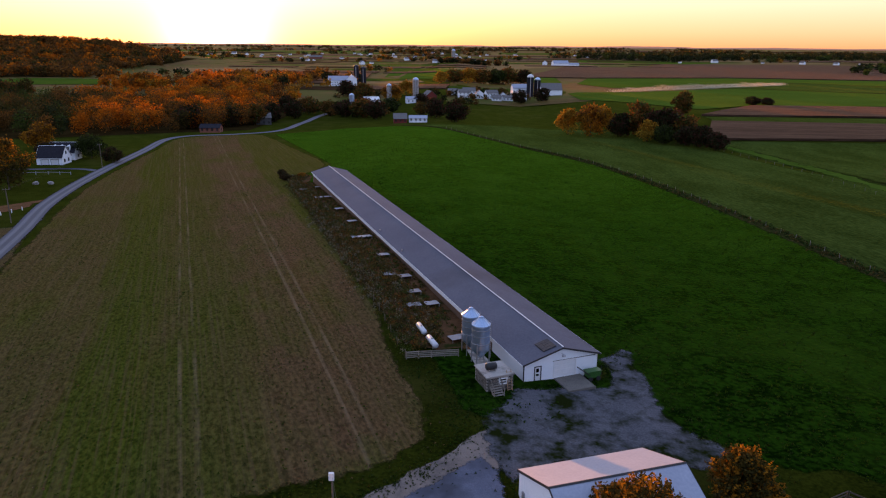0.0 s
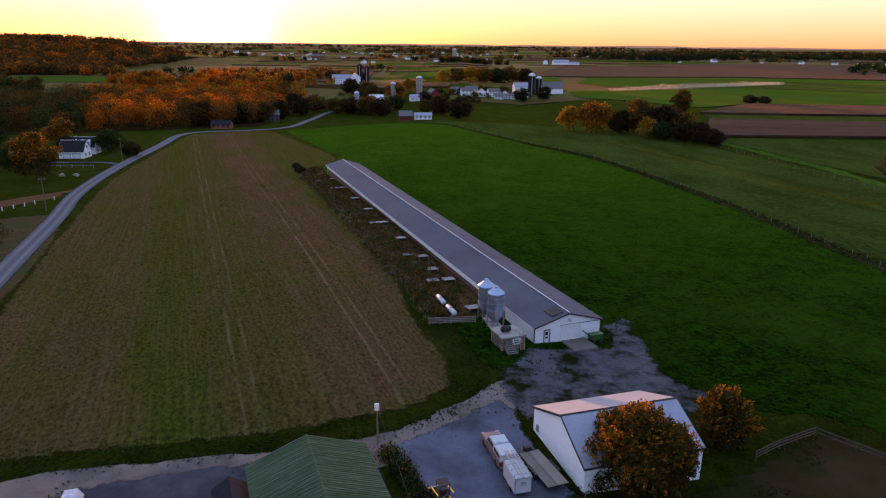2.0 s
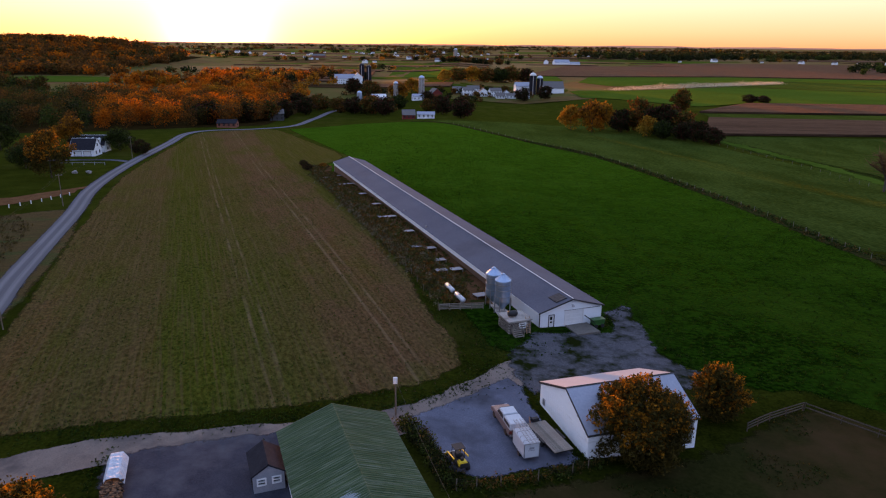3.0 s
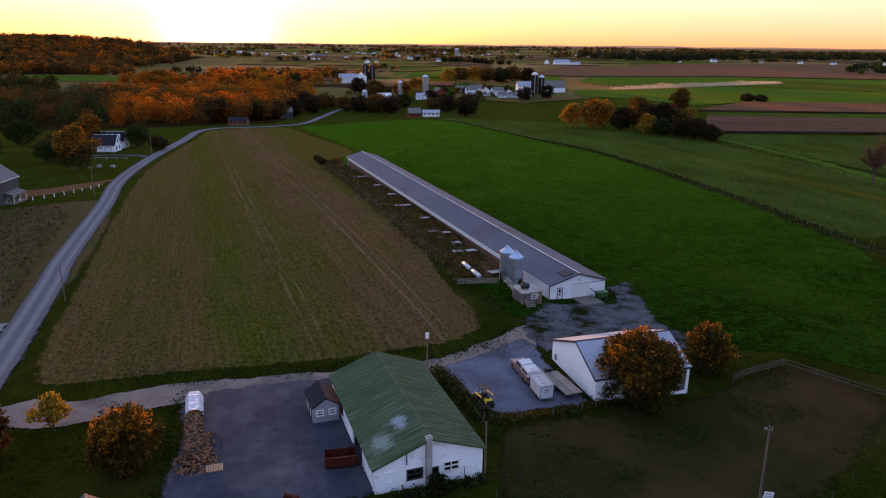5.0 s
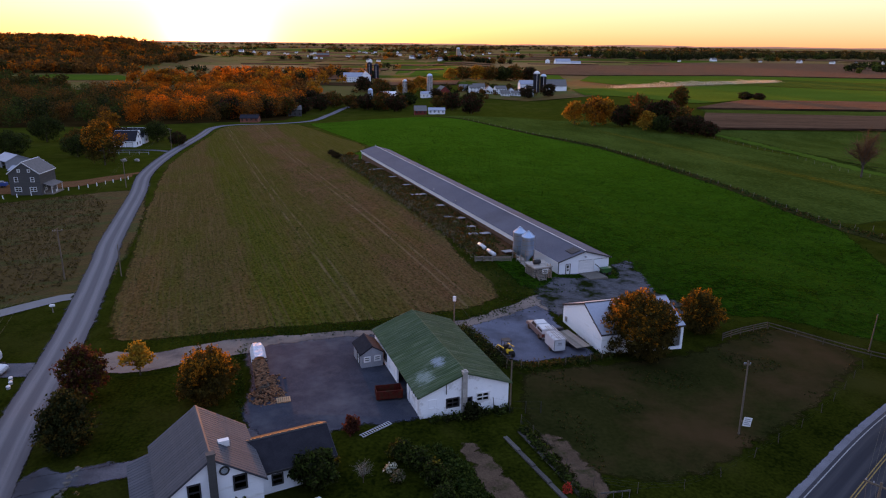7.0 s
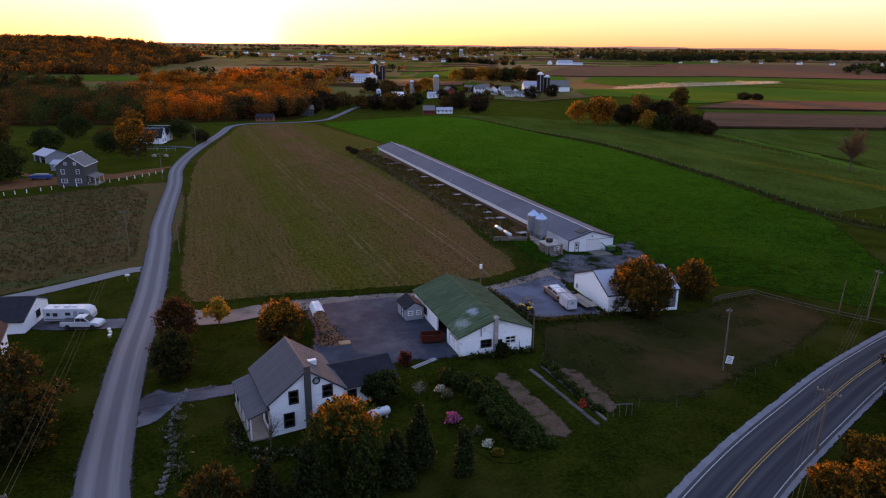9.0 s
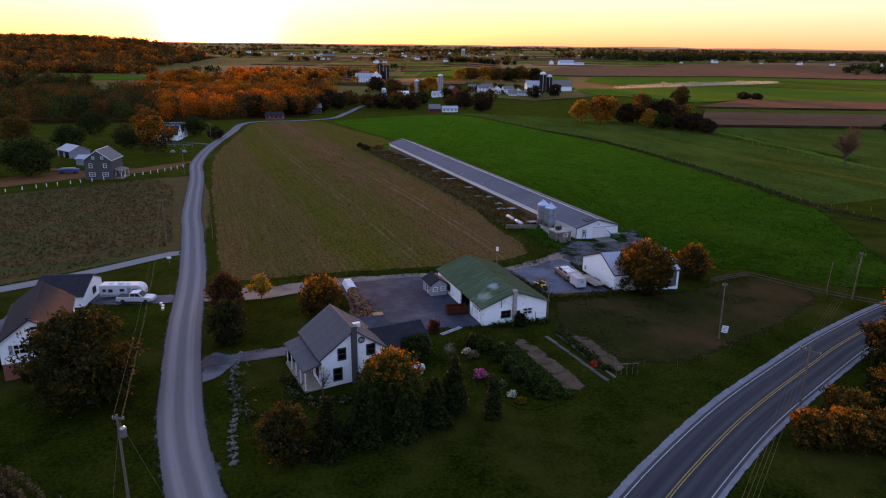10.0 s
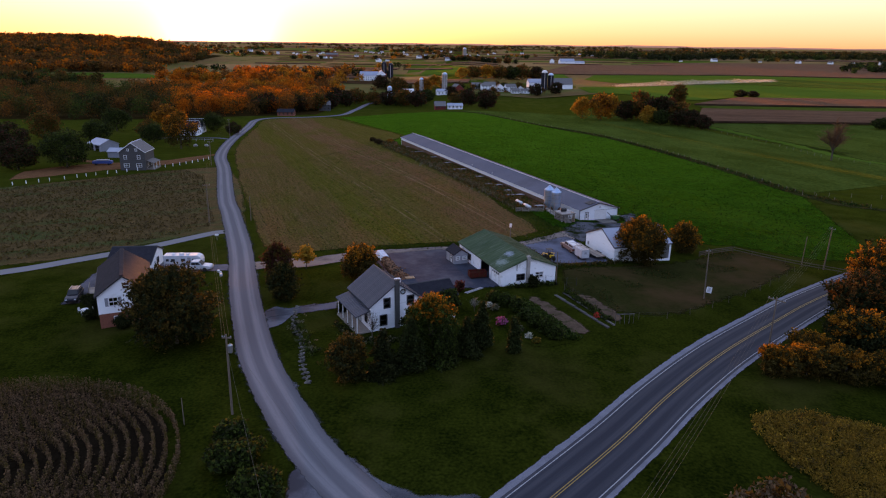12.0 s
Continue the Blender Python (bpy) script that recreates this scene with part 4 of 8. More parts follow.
def skyline():
    """Low hills on the horizon, far behind everything; their haze is an emissive tint."""
    bm = bmesh.new()
    prev = None
    for k in range(161):
        x = -5200 + 65 * k
        z = land(x, 4780) + 8 + 14 * abs(noise.noise(Vector((x * 0.0012, 4.0, 0)))) + 5 * noise.noise(Vector((x * 0.006, 1.0, 0)))
        cur = (bm.verts.new((x, 4790, land(x, 4790) - 30)), bm.verts.new((x, 4790, z)), bm.verts.new((x, 4900, land(x, 4790) - 30)))
        if prev:
            bm.faces.new((prev[0], cur[0], cur[1], prev[1]))
            bm.faces.new((prev[1], cur[1], cur[2], prev[2]))
        prev = cur
    m, t, p = nodes_of("hazy_hill_glow")
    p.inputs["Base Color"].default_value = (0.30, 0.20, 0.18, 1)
    # Orange emission stands in for evening haze over the hills.
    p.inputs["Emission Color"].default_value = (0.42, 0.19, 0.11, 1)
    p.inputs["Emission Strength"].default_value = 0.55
    tagged(mesh_object("backdrop", bm, m), "low hills along the horizon with haze glow painted in", "hills", kind="structure")


skyline()


# ---------------------------------------------------------------- buildings
def wall_cells(bm, side, u0, u1, z0, z1, w0, w1, holes):
    """A wall between u0 and u1 with real openings; side 'x' runs along x, 'y' along y; w0 to w1 is its thickness."""
    us = sorted({u0, u1, *[h[0] for h in holes], *[h[1] for h in holes]})
    zs = sorted({z0, z1, *[h[2] for h in holes], *[h[3] for h in holes]})
    for a, b in zip(us, us[1:]):
        for c, d in zip(zs, zs[1:]):
            if any(h[0] <= (a + b) / 2 <= h[1] and h[2] <= (c + d) / 2 <= h[3] for h in holes):
                continue
            if side == "x":
                box(bm, a, b, w0, w1, c, d)
            else:
                box(bm, w0, w1, a, b, c, d)


def bars(bm, side, w, u0, u1, z0, z1, thick, deep, nu=0, nz=0):
    """A frame with nu upright and nz level bars inside it, standing in the plane w."""
    def bar(a, b, c, d):
        if side == "x":
            box(bm, a, b, w - deep, w + deep, c, d)
        else:
            box(bm, w - deep, w + deep, a, b, c, d)
    bar(u0, u1, z0, z0 + thick)
    bar(u0, u1, z1 - thick, z1)
    bar(u0, u0 + thick, z0 + thick, z1 - thick)
    bar(u1 - thick, u1, z0 + thick, z1 - thick)
    for i in range(nu):
        c = u0 + (u1 - u0) * (i + 1) / (nu + 1)
        bar(c - thick * 0.3, c + thick * 0.3, z0 + thick, z1 - thick)
    for i in range(nz):
        c = z0 + (z1 - z0) * (i + 1) / (nz + 1)
        bar(u0 + thick, u1 - thick, c - thick * 0.3, c + thick * 0.3)


def pane_box(bm, side, w, u0, u1, z0, z1, half=0.012):
    if side == "x":
        box(bm, u0, u1, w - half, w + half, z0, z1)
    else:
        box(bm, w - half, w + half, u0, u1, z0, z1)


def fill_opening(parent, side, w, out, hole):
    """The window or door that sits in an opening. hole: u0, u1, z0, z1, kind, frame material."""
    u0, u1, z0, z1, kind, frame_mat = hole
    bm = bmesh.new()
    if kind == "window":
        bars(bm, side, w + out * 0.03, u0 - 0.07, u1 + 0.07, z0 - 0.07, z1 + 0.07, 0.13, 0.09, 1 if u1 - u0 > 1.2 else 0, 1)
        f = part("window", bm, frame_mat, parent)
        bm = bmesh.new()
        pane_box(bm, side, w, u0, u1, z0, z1)
        pn = part("pane", bm, "glass", f)
        pn.visible_shadow = False
    elif kind == "door":
        bars(bm, side, w + out * 0.03, u0 - 0.08, u1 + 0.08, z0, z1 + 0.08, 0.10, 0.09)
        f = part("door", bm, "trim_dark", parent, "white door in a dark frame")
        bm = bmesh.new()
        wall_cells(bm, side, u0, u1, z0, z1, w - 0.03, w + 0.03,
                   [(u0 + 0.22, u1 - 0.22, z0 + 1.25, z1 - 0.25), (u0 + 0.22, u1 - 0.22, z0 + 0.75, z0 + 1.05)])
        part("leaf", bm, "trim_white", f)
        bm = bmesh.new()
        pane_box(bm, side, w, u0 + 0.2, u1 - 0.2, z0 + 0.7, z1 - 0.2)
        part("pane", bm, "glass", f)
    elif kind == "garage":
        bars(bm, side, w + out * 0.03, u0 - 0.1, u1 + 0.1, z0, z1 + 0.1, 0.12, 0.09)
        f = part("garage_door", bm, frame_mat, parent, "wide sectional door")
        bm = bmesh.new()
        n = 4
        for i in range(n):
            a, b = z0 + (z1 - z0) * i / n, z0 + (z1 - z0) * (i + 1) / n
            pane_box(bm, side, w, u0, u1, a + 0.012, b - 0.012, 0.03)
        pane_box(bm, side, w - out * 0.02, u0, u1, z0, z1, 0.02)
        part("door_panel", bm, "trim_white", f)
    elif kind == "glazed":
        bars(bm, side, w + out * 0.03, u0 - 0.08, u1 + 0.08, z0, z1 + 0.08, 0.10, 0.09)
        f = part("garage_door", bm, frame_mat, parent, "white sectional door with a row of panes")
        bm = bmesh.new()
        zt = z1 - 0.55
        holes = [(u0 + 0.2 + i * (u1 - u0 - 0.2) / 4, u0 + (i + 1) * (u1 - u0 - 0.2) / 4, zt, zt + 0.35) for i in range(4)]
        wall_cells(bm, side, u0, u1, z0, z1, w - 0.03, w + 0.03, holes)
        part("door_panel", bm, "old_white", f)
        bm = bmesh.new()
        pane_box(bm, side, w, u0 + 0.1, u1 - 0.1, zt - 0.05, zt + 0.4)
        part("pane", bm, "glass", f)


def roof_slope(bm, x0, x1, ya, za, yb, zb, thick):
    """A slab between the ridge line (ya, za) and the eave line (yb, zb)."""
    prism(bm, [(ya, za), (yb, zb), (yb, zb - thick), (ya, za - thick)], "x", x0, x1)


def ribbed(parent, x0, x1, ya, za, yb, zb, pitch, material, proud=0.022, wide=0.04):
    """Roof panels between the ridge and the eave, each with one standing seam, on one shared mesh."""
    n = max(1, int(round((x1 - x0) / pitch)))
    w = (x1 - x0) / n
    bm = bmesh.new()
    t = 0.03
    prism(bm, [(ya, za + t), (yb, zb + t), (yb, zb + 0.003), (ya, za + 0.003)], "x", 0.004, w - 0.004)
    prism(bm, [(ya, za + t + proud), (yb, zb + t + proud), (yb, zb + t), (ya, za + t)], "x", 0.004, wide)
    me = mesh_of("panel", bm, material)
    for i in range(n):
        shared("panel", me, parent, pose(x0 + i * w, 0, 0))


def building(name, label, m, x0, x1, y0, y1, eave, ridge, ridge_y=None, wall="white_siding", roof="grey_metal_roof", holes=None, over=0.35, thick=0.18,
             base=-0.6, category="house", seam=None, end_over=0.3, group="", trim=None, roof_label="", eave2=None):
    """A gabled building: the ridge runs along its own x axis. holes: wall letter (S: y0, N: y1, W: x0, E: x1) to openings."""
    holes = holes or {}
    ry = (y0 + y1) / 2 if ridge_y is None else ridge_y
    e1 = eave if eave2 is None else eave2
    th = thing(name, label, category, m, group)
    t = 0.16
    for key in "SNWE":
        bm = bmesh.new()
        hs = holes.get(key, [])
        if key in "SN":
            w0, w1 = (y0, y0 + thick) if key == "S" else (y1 - thick, y1)
            wall_cells(bm, "x", x0, x1, base, (eave if key == "S" else e1), w0, w1, hs)
        else:
            w0, w1 = (x0, x0 + thick) if key == "W" else (x1 - thick, x1)
            top = min(eave, e1)
            high = max([top, *[h[3] for h in hs]])
            if high > top:                      # openings that reach into the gable
                hs_low = [(h[0], h[1], h[2], min(h[3], top)) for h in hs if h[2] < top]
            else:
                hs_low = hs
            wall_cells(bm, "y", y0 + thick, y1 - thick, base, top, w0, w1, hs_low)
            hs_up = [h for h in hs if h[3] > top]
            cuts = sorted({y0, ry, y1, *[h[0] for h in hs_up], *[h[1] for h in hs_up]})

            def up(y):
                return eave + (ridge - eave) * (y - y0) / (ry - y0) if y <= ry else e1 + (ridge - e1) * (y1 - y) / (y1 - ry)
            for a, b in zip(cuts, cuts[1:]):
                h = next((h for h in hs_up if h[0] <= (a + b) / 2 <= h[1]), None)
                spans = [(top, None)] if h is None else [(top, max(h[2], top)), (h[3], None)]
                for lo, hi in spans:
                    pts = [(a, lo), (b, lo), (b, max(lo, up(b) - t * 0.2) if hi is None else hi), (a, max(lo, up(a) - t * 0.2) if hi is None else hi)]
                    clean = []
                    for q in pts:
                        if not clean or abs(q[0] - clean[-1][0]) + abs(q[1] - clean[-1][1]) > 1e-4:
                            clean.append(q)
                    if len(clean) > 2 and abs(clean[0][0] - clean[-1][0]) + abs(clean[0][1] - clean[-1][1]) < 1e-4:
                        clean.pop()
                    if len(clean) > 2:
                        prism(bm, clean, "x", w0, w1)
        bmesh.ops.remove_doubles(bm, verts=bm.verts[:], dist=0.001)
        part("wall", bm, wall, th)
        for h in hs:
            kind = h[4] if len(h) > 4 else "open"
            if kind == "open":
                continue
            fm = h[5] if len(h) > 5 else "trim_white"
            out = -1 if key in "SW" else 1
            mid = (w0 + w1) / 2 + out * (thick / 2 - 0.05)
            fill_opening(th, "x" if key in "SN" else "y", mid, out, (*h[:4], kind, fm))
    for sy, se, ye in ((-1, eave, y0), (1, e1, y1)):
        s = (ridge - se) / abs(ry - ye)
        yb = ye + sy * over
        zb = se - s * over + t
        bm = bmesh.new()
        roof_slope(bm, x0 - end_over, x1 + end_over, ry, ridge + t, yb, zb, t)
        sl = part("roof", bm, roof, th, roof_label)
        if seam:
            ribbed(sl, x0 - end_over, x1 + end_over, ry + sy * 0.05, ridge + t - s * 0.05, yb, zb, seam, roof)
        if trim:
            bm = bmesh.new()
            for xe in (x0 - end_over - 0.04, x1 + end_over):
                prism(bm, [(ry, ridge + t + 0.02), (yb, zb + 0.02), (yb, zb - t - 0.08), (ry, ridge - 0.08)], "x", xe, xe + 0.04)
            box(bm, x0 - end_over, x1 + end_over, min(yb, yb + sy * 0.04), max(yb, yb + sy * 0.04), zb - t - 0.06, zb + 0.01)
            part("fascia", bm, trim, th)
    bm = bmesh.new()
    prism(bm, [(ry - 0.16, ridge + t - 0.03), (ry, ridge + t + 0.06), (ry + 0.16, ridge + t - 0.03), (ry, ridge + t - 0.05)], "x", x0 - end_over, x1 + end_over)
    part("ridge_cap", bm, trim if trim else roof, th)
    return th


# the long poultry house
HOUSE = pose(25.65, 76.5, -2.45, 0, 0.32, 112.2)
LONG = 147.5
ph = building("poultry_house", "very long low white poultry house with a grey metal roof", HOUSE, 0, LONG, -5.25, 5.25, 2.65, 4.15, wall="pale_siding", roof="barn_metal",
              holes={"W": [(-2.1, 1.0, 0.0, 2.35, "garage", "trim_white"), (2.9, 3.75, 0.0, 2.05, "door", "trim_dark")]},
              over=0.35, base=-1.3, trim=None, category="poultry house")
bm = bmesh.new()
box(bm, -0.34, LONG + 0.34, -0.07, 0.07, 4.38, 4.43)
part("ridge_vent", bm, "trim_white", ph, "bright white ridge vent")
for sy in (-1, 1):
    bm = bmesh.new()
    box(bm, -0.3, LONG + 0.3, 5.62 * sy - 0.06, 5.62 * sy + 0.06, 2.52, 2.66)
    part("gutter", bm, "trim_white", ph)
    bm = bmesh.new()
    prism(bm, [(0, 4.33), (5.62 * sy, 2.72), (5.62 * sy, 2.50), (0, 4.12)], "x", -0.36, -0.31)
    part("rake_trim", bm, "trim_dark", ph)
    bm = bmesh.new()
    box(bm, -0.02, 0.10, 5.27 * sy - 0.06, 5.27 * sy + 0.06, -0.3, 2.5)
    part("corner_post", bm, "trim_dark" if sy > 0 else "trim_white", ph)
bm = bmesh.new()
s = 1.5 / 5.25
prism(bm, [(0.55, 4.31 + 0.05 - 0.55 * s), (2.35, 4.31 + 0.05 - 2.35 * s), (2.35, 4.31 + 0.14 - 2.35 * s), (0.55, 4.31 + 0.14 - 0.55 * s)], "x", 0.5, 2.9)
sp = part("solar_panel", bm, "trim_dark", ph, "dark blue solar panel")
for i in range(4):
    for k in range(3):
        bm = bmesh.new()
        ya, yb = 0.62 + k * 0.58, 1.14 + k * 0.58
        prism(bm, [(ya, 4.31 + 0.145 - ya * s), (yb, 4.31 + 0.145 - yb * s), (yb, 4.31 + 0.165 - yb * s), (ya, 4.31 + 0.165 - ya * s)], "x", 0.56 + i * 0.58, 1.08 + i * 0.58)
        part("solar_cell", bm, "trim_dark", sp)
bm = bmesh.new()
tube(bm, (0.0, 0.0, 3.35), (-0.5, 0.0, 3.45), 0.03)
lathe(bm, [(0.05, 3.50), (0.2, 3.42), (0.26, 3.20), (0.22, 3.16)], 12, (-0.55, 0.0))
part("gable_lamp", bm, "steel", ph)
bm = bmesh.new()
box(bm, -0.05, 0.0, -5.0, 1.2, 2.42, 2.50)
part("door_rail", bm, "trim_dark", ph)
# Added cover over the lower wall, so less of its pale face shows.
bm = bmesh.new()
box(bm, 9.5, LONG - 0.4, 5.262, 5.30, -1.2, 1.62)
part("side_curtain", bm, "brown_wall_cover", ph, "added brown cover along the lower side wall")
for i in range(2):                                   # stub vents along the left slope
    bm = bmesh.new()
    yv = 5.0
    tube(bm, (52 + i * 16, yv, 2.6), (52 + i * 16, yv, 3.25), 0.14, sides=10)
    part("vent_pipe", bm, "steel", ph)
bm = bmesh.new()
soft_box(bm, -3.8, 0, -2.9, 1.0, -0.6, 0.12, 0.06)
apron = part("concrete_apron", bm, "stone", None)
apron.matrix_basis = HOUSE
tagged(apron, "broken concrete apron at the wide house door", "slab")


def feed_silo(m):
    th = thing("feed_silo", "galvanised steel feed silo on legs beside the poultry house", "silo", m, "feed silos")
    r = 1.18
    prof = [(r, 1.75)]
    for k in range(24):
        z = 1.75 + (4.75 - 1.75) * (k + 1) / 24
        prof.append((r + (0.018 if k % 2 else -0.006), z))
    bm = bmesh.new()
    lathe(bm, prof, 28)
    part("body", bm, "galvanised", th, smooth=True)
    bm = bmesh.new()
    lathe(bm, [(0.18, 0.75), (0.22, 0.80), (r - 0.01, 1.74), (r - 0.01, 1.76)], 28)
    part("hopper", bm, "galvanised", th, smooth=True)
    bm = bmesh.new()
    lathe(bm, [(r + 0.07, 4.72), (r + 0.07, 4.78), (0.28, 5.50), (0.28, 5.62), (0.05, 5.72)], 28)
    part("cone_roof", bm, "galvanised", th)
    bm = bmesh.new()
    for k in range(14):
        a = 2 * math.pi * k / 14
        tube(bm, ((r + 0.08) * math.cos(a), (r + 0.08) * math.sin(a), 4.80), (0.3 * math.cos(a), 0.3 * math.sin(a), 5.54), 0.022, sides=4)
    part("roof_rib", bm, "galvanised", th)
    for z in (2.55, 3.45, 4.2):
        bm = bmesh.new()
        lathe(bm, [(r + 0.015, z), (r + 0.04, z + 0.01), (r + 0.04, z + 0.07), (r + 0.015, z + 0.08)], 28)
        part("band", bm, "steel", th)
    for k in range(4):
        a = math.pi / 4 + k * math.pi / 2
        bm = bmesh.new()
        c, sn = math.cos(a) * (r + 0.05), math.sin(a) * (r + 0.05)
        box(bm, c - 0.06, c + 0.06, sn - 0.06, sn + 0.06, -0.25, 2.7)
        part("leg", bm, "steel", th)
    bm = bmesh.new()
    for side in (-0.2, 0.2):
        box(bm, side - 0.02, side + 0.02, -r - 0.2, -r - 0.16, 0.6, 4.95)
    for k in range(15):
        box(bm, -0.2, 0.2, -r - 0.195, -r - 0.165, 0.75 + k * 0.28, 0.78 + k * 0.28)
    part("ladder", bm, "steel", th)
    bm = bmesh.new()
    tube(bm, (0.1, 0, 0.8), (2.6, -1.9, 1.0), 0.10, sides=10)
    part("auger_pipe", bm, "steel", th)
    return th


SILO_Z = -1.75
tall = Matrix.Diagonal((1, 1, 1.17, 1))
fs = feed_silo(pose(15.45, 78.9, SILO_Z - 0.1, 0, 0, 112) @ tall)
copy_thing(fs, Matrix.Identity(4)).matrix_basis = pose(14.15, 82.1, SILO_Z - 0.15, 0, 0, 112) @ tall
pad = bx("silo_pad", None, "concrete", -6.5, 7.0, -1.9, 1.9, -0.5, 0.10, soft=0.05)
pad.matrix_basis = pose(15.2, 78.5, -1.95, 0, 0, 112.2)
tagged(pad, "weathered concrete pad under the feed silos", "slab")

# block hut with a flat roof, steps and a ladder
hut = thing("block_hut", "small concrete-block hut with a flat slab roof", "hut", pose(17.0, 73.4, -2.0, 0, 0, 22.2))
bm = bmesh.new()
hw = (-0.1, 0.9, 0.9, 1.6)
wall_cells(bm, "x", -1.75, 1.75, -0.5, 1.95, -1.75, -1.55, [hw])
bmesh.ops.remove_doubles(bm, verts=bm.verts[:], dist=0.001)
part("wall", bm, "concrete", hut)
fill_opening(hut, "x", -1.68, -1, (*hw, "window", "trim_white"))
for a in ((-1.75, 1.75, 1.55, 1.75), (-1.75, -1.55, -1.55, 1.55), (1.55, 1.75, -1.55, 1.55)):
    bx("wall", hut, "concrete", a[0], a[1], a[2], a[3], -0.5, 1.95)
bx("roof_slab", hut, "concrete", -1.9, 1.9, -1.9, 1.9, 1.95, 2.12, soft=0.03)
blk = bmesh.new()
box(blk, -0.19, 0.19, -0.012, 0.012, -0.09, 0.09)
blk_me = mesh_of("block", blk, "stone")
for row in range(9):
    for c in range(8):
        u = -1.55 + c * 0.41 + (0.2 if row % 2 else 0)
        z = 0.1 + row * 0.2
        if u < 1.6 and not (hw[0] - 0.22 < u < hw[1] + 0.22 and hw[2] - 0.15 < z < hw[3] + 0.15):
            shared("block", blk_me, hut, pose(u, -1.757, z))
        shared("block", blk_me, hut, pose(-1.757, min(1.5, u), z, 0, 0, 90))
tank = thing("oil_drum", "black oil tank lying on the hut roof", "tank", pose(16.6, 73.0, 0.125, 0, 0, 22.2))
bm = bmesh.new()
lathe(bm, [(0.30, -0.70), (0.42, -0.62), (0.44, -0.2), (0.44, 0.2), (0.42, 0.62), (0.30, 0.70)], 16)
bmesh.ops.transform(bm, matrix=pose(0, 0, 0.55, 0, 90, 0), verts=bm.verts[:])
part("tank_shell", bm, "black", tank, smooth=True)
for xx in (-0.4, 0.4):
    bx("cradle", tank, "steel", xx - 0.05, xx + 0.05, -0.35, 0.35, 0.0, 0.2)


def steps(m, n, rise, going, wide, label):
    th = thing("wooden_steps", label, "steps", m)
    for i in range(n):
        bx("tread", th, "wood_grey", -wide / 2, wide / 2, -(i + 1) * going, -i * going + 0.03, (n - i) * rise - 0.05, (n - i) * rise)
    for sx in (-wide / 2, wide / 2 - 0.05):
        bm = bmesh.new()
        prism(bm, [(0, n * rise), (-n * going, rise), (-n * going, -0.15), (-n * going + 0.25, -0.15), (0, n * rise - 0.3)], "x", sx, sx + 0.05)
        part("stringer", bm, "wood_grey", th)
        for k in (0.0, 0.5, 1.0):
            bx("rail_post", th, "wood_grey", sx, sx + 0.06, -n * going * k - 0.03, -n * going * k + 0.03, -0.1 if k > 0.9 else 0.2, n * rise * (1 - k) + 1.0)
        bm = bmesh.new()
        prism(bm, [(0, n * rise + 1.0), (-n * going, 1.0), (-n * going, 0.92), (0, n * rise + 0.92)], "x", sx, sx + 0.06)
        part("handrail", bm, "wood_grey", th)
    return th


steps(pose(16.95, 71.62, -1.95, 0, 0, 22.2), 6, 0.18, 0.26, 1.35, "grey weathered wooden steps at the hut door")
ld = thing("ladder", "pale wooden ladder leaning on the block hut", "ladder", pose(18.95, 71.9, -2.15, -14, 0, 22.2))
for sx in (-0.3, 0.3):
    bx("rail", ld, "wood_new", sx - 0.035, sx + 0.035, -0.03, 0.03, 0, 2.75)
for i in range(8):
    bx("rung", ld, "wood_new", -0.3, 0.3, -0.02, 0.02, 0.25 + i * 0.31, 0.30 + i * 0.31)

# white shed
SHED = pose(18.35, 51.2, -1.75, 0, 0, 18.1)
shed = building("white_shed", "white metal pole shed with a pale metal roof", SHED, 0, 12.6, -11.4, 0, 2.75, 5.25, ridge_y=-6.3, wall="white_siding", roof="shed_metal",
                holes={"S": [(9.6, 12.2, -0.3, 2.5)]}, over=0.15, end_over=0.15, base=-1.2, category="shed", trim="trim_dark", eave2=2.75)
bm = bmesh.new()
for i in range(24):
    box(bm, -0.015, 0.0, -11.3 + i * 0.47, -11.27 + i * 0.47, -0.8, 2.8)
part("siding_rib", bm, "white_siding", shed)
bx("meter_box", shed, "steel", -0.16, 0.0, -1.4, -1.0, 0.6, 1.3)

# green-roofed barn
BARN = pose(-1.0, 20.0, -0.1, 0, 0, 22.0)
barn = building("barn", "white barn with a weathered green metal roof", BARN @ pose(5.1, 9.2, 0, 0, 0, 90), -9.2, 9.2, -5.1, 5.1, 2.55, 4.45, wall="old_white", roof="green_roof",
                holes={"W": [(0.75, 2.15, 0.75, 1.75, "window", "trim_dark"), (-2.75, -1.3, 0.85, 1.8, "window", "trim_white"), (-0.75, -0.1, 0.35, 1.5, "window", "trim_dark")],
                       "N": [(-8.6, -5.6, -0.1, 2.2, "glazed", "trim_white"), (-4.6, -0.8, -0.1, 2.3, "open"), (3.6, 4.8, 0.7, 1.7, "window", "trim_dark")]},
                over=0.3, base=-0.9, category="barn")
for sl, sy in zip([o for o in barn.children if o.name.startswith("roof")], (-1, 1)):
    fall = 1.9 / 5.1
    ya, yb = 0.03 * sy, 5.42 * sy
    za, zb = 4.612 - abs(ya) * fall, 4.612 - abs(yb) * fall
    for k in range(21):
        x0 = -9.5 + k * 19.0 / 21
        lift = 0.006 if k % 2 else 0.0
        bm = bmesh.new()
        prism(bm, [(ya, za + 0.012 + lift), (yb, zb + 0.012 + lift), (yb, zb + 0.003), (ya, za + 0.003)], "x", x0 + 0.003, x0 + 0.902)
        for r in range(3):
            xr = x0 + 0.06 + r * 0.30
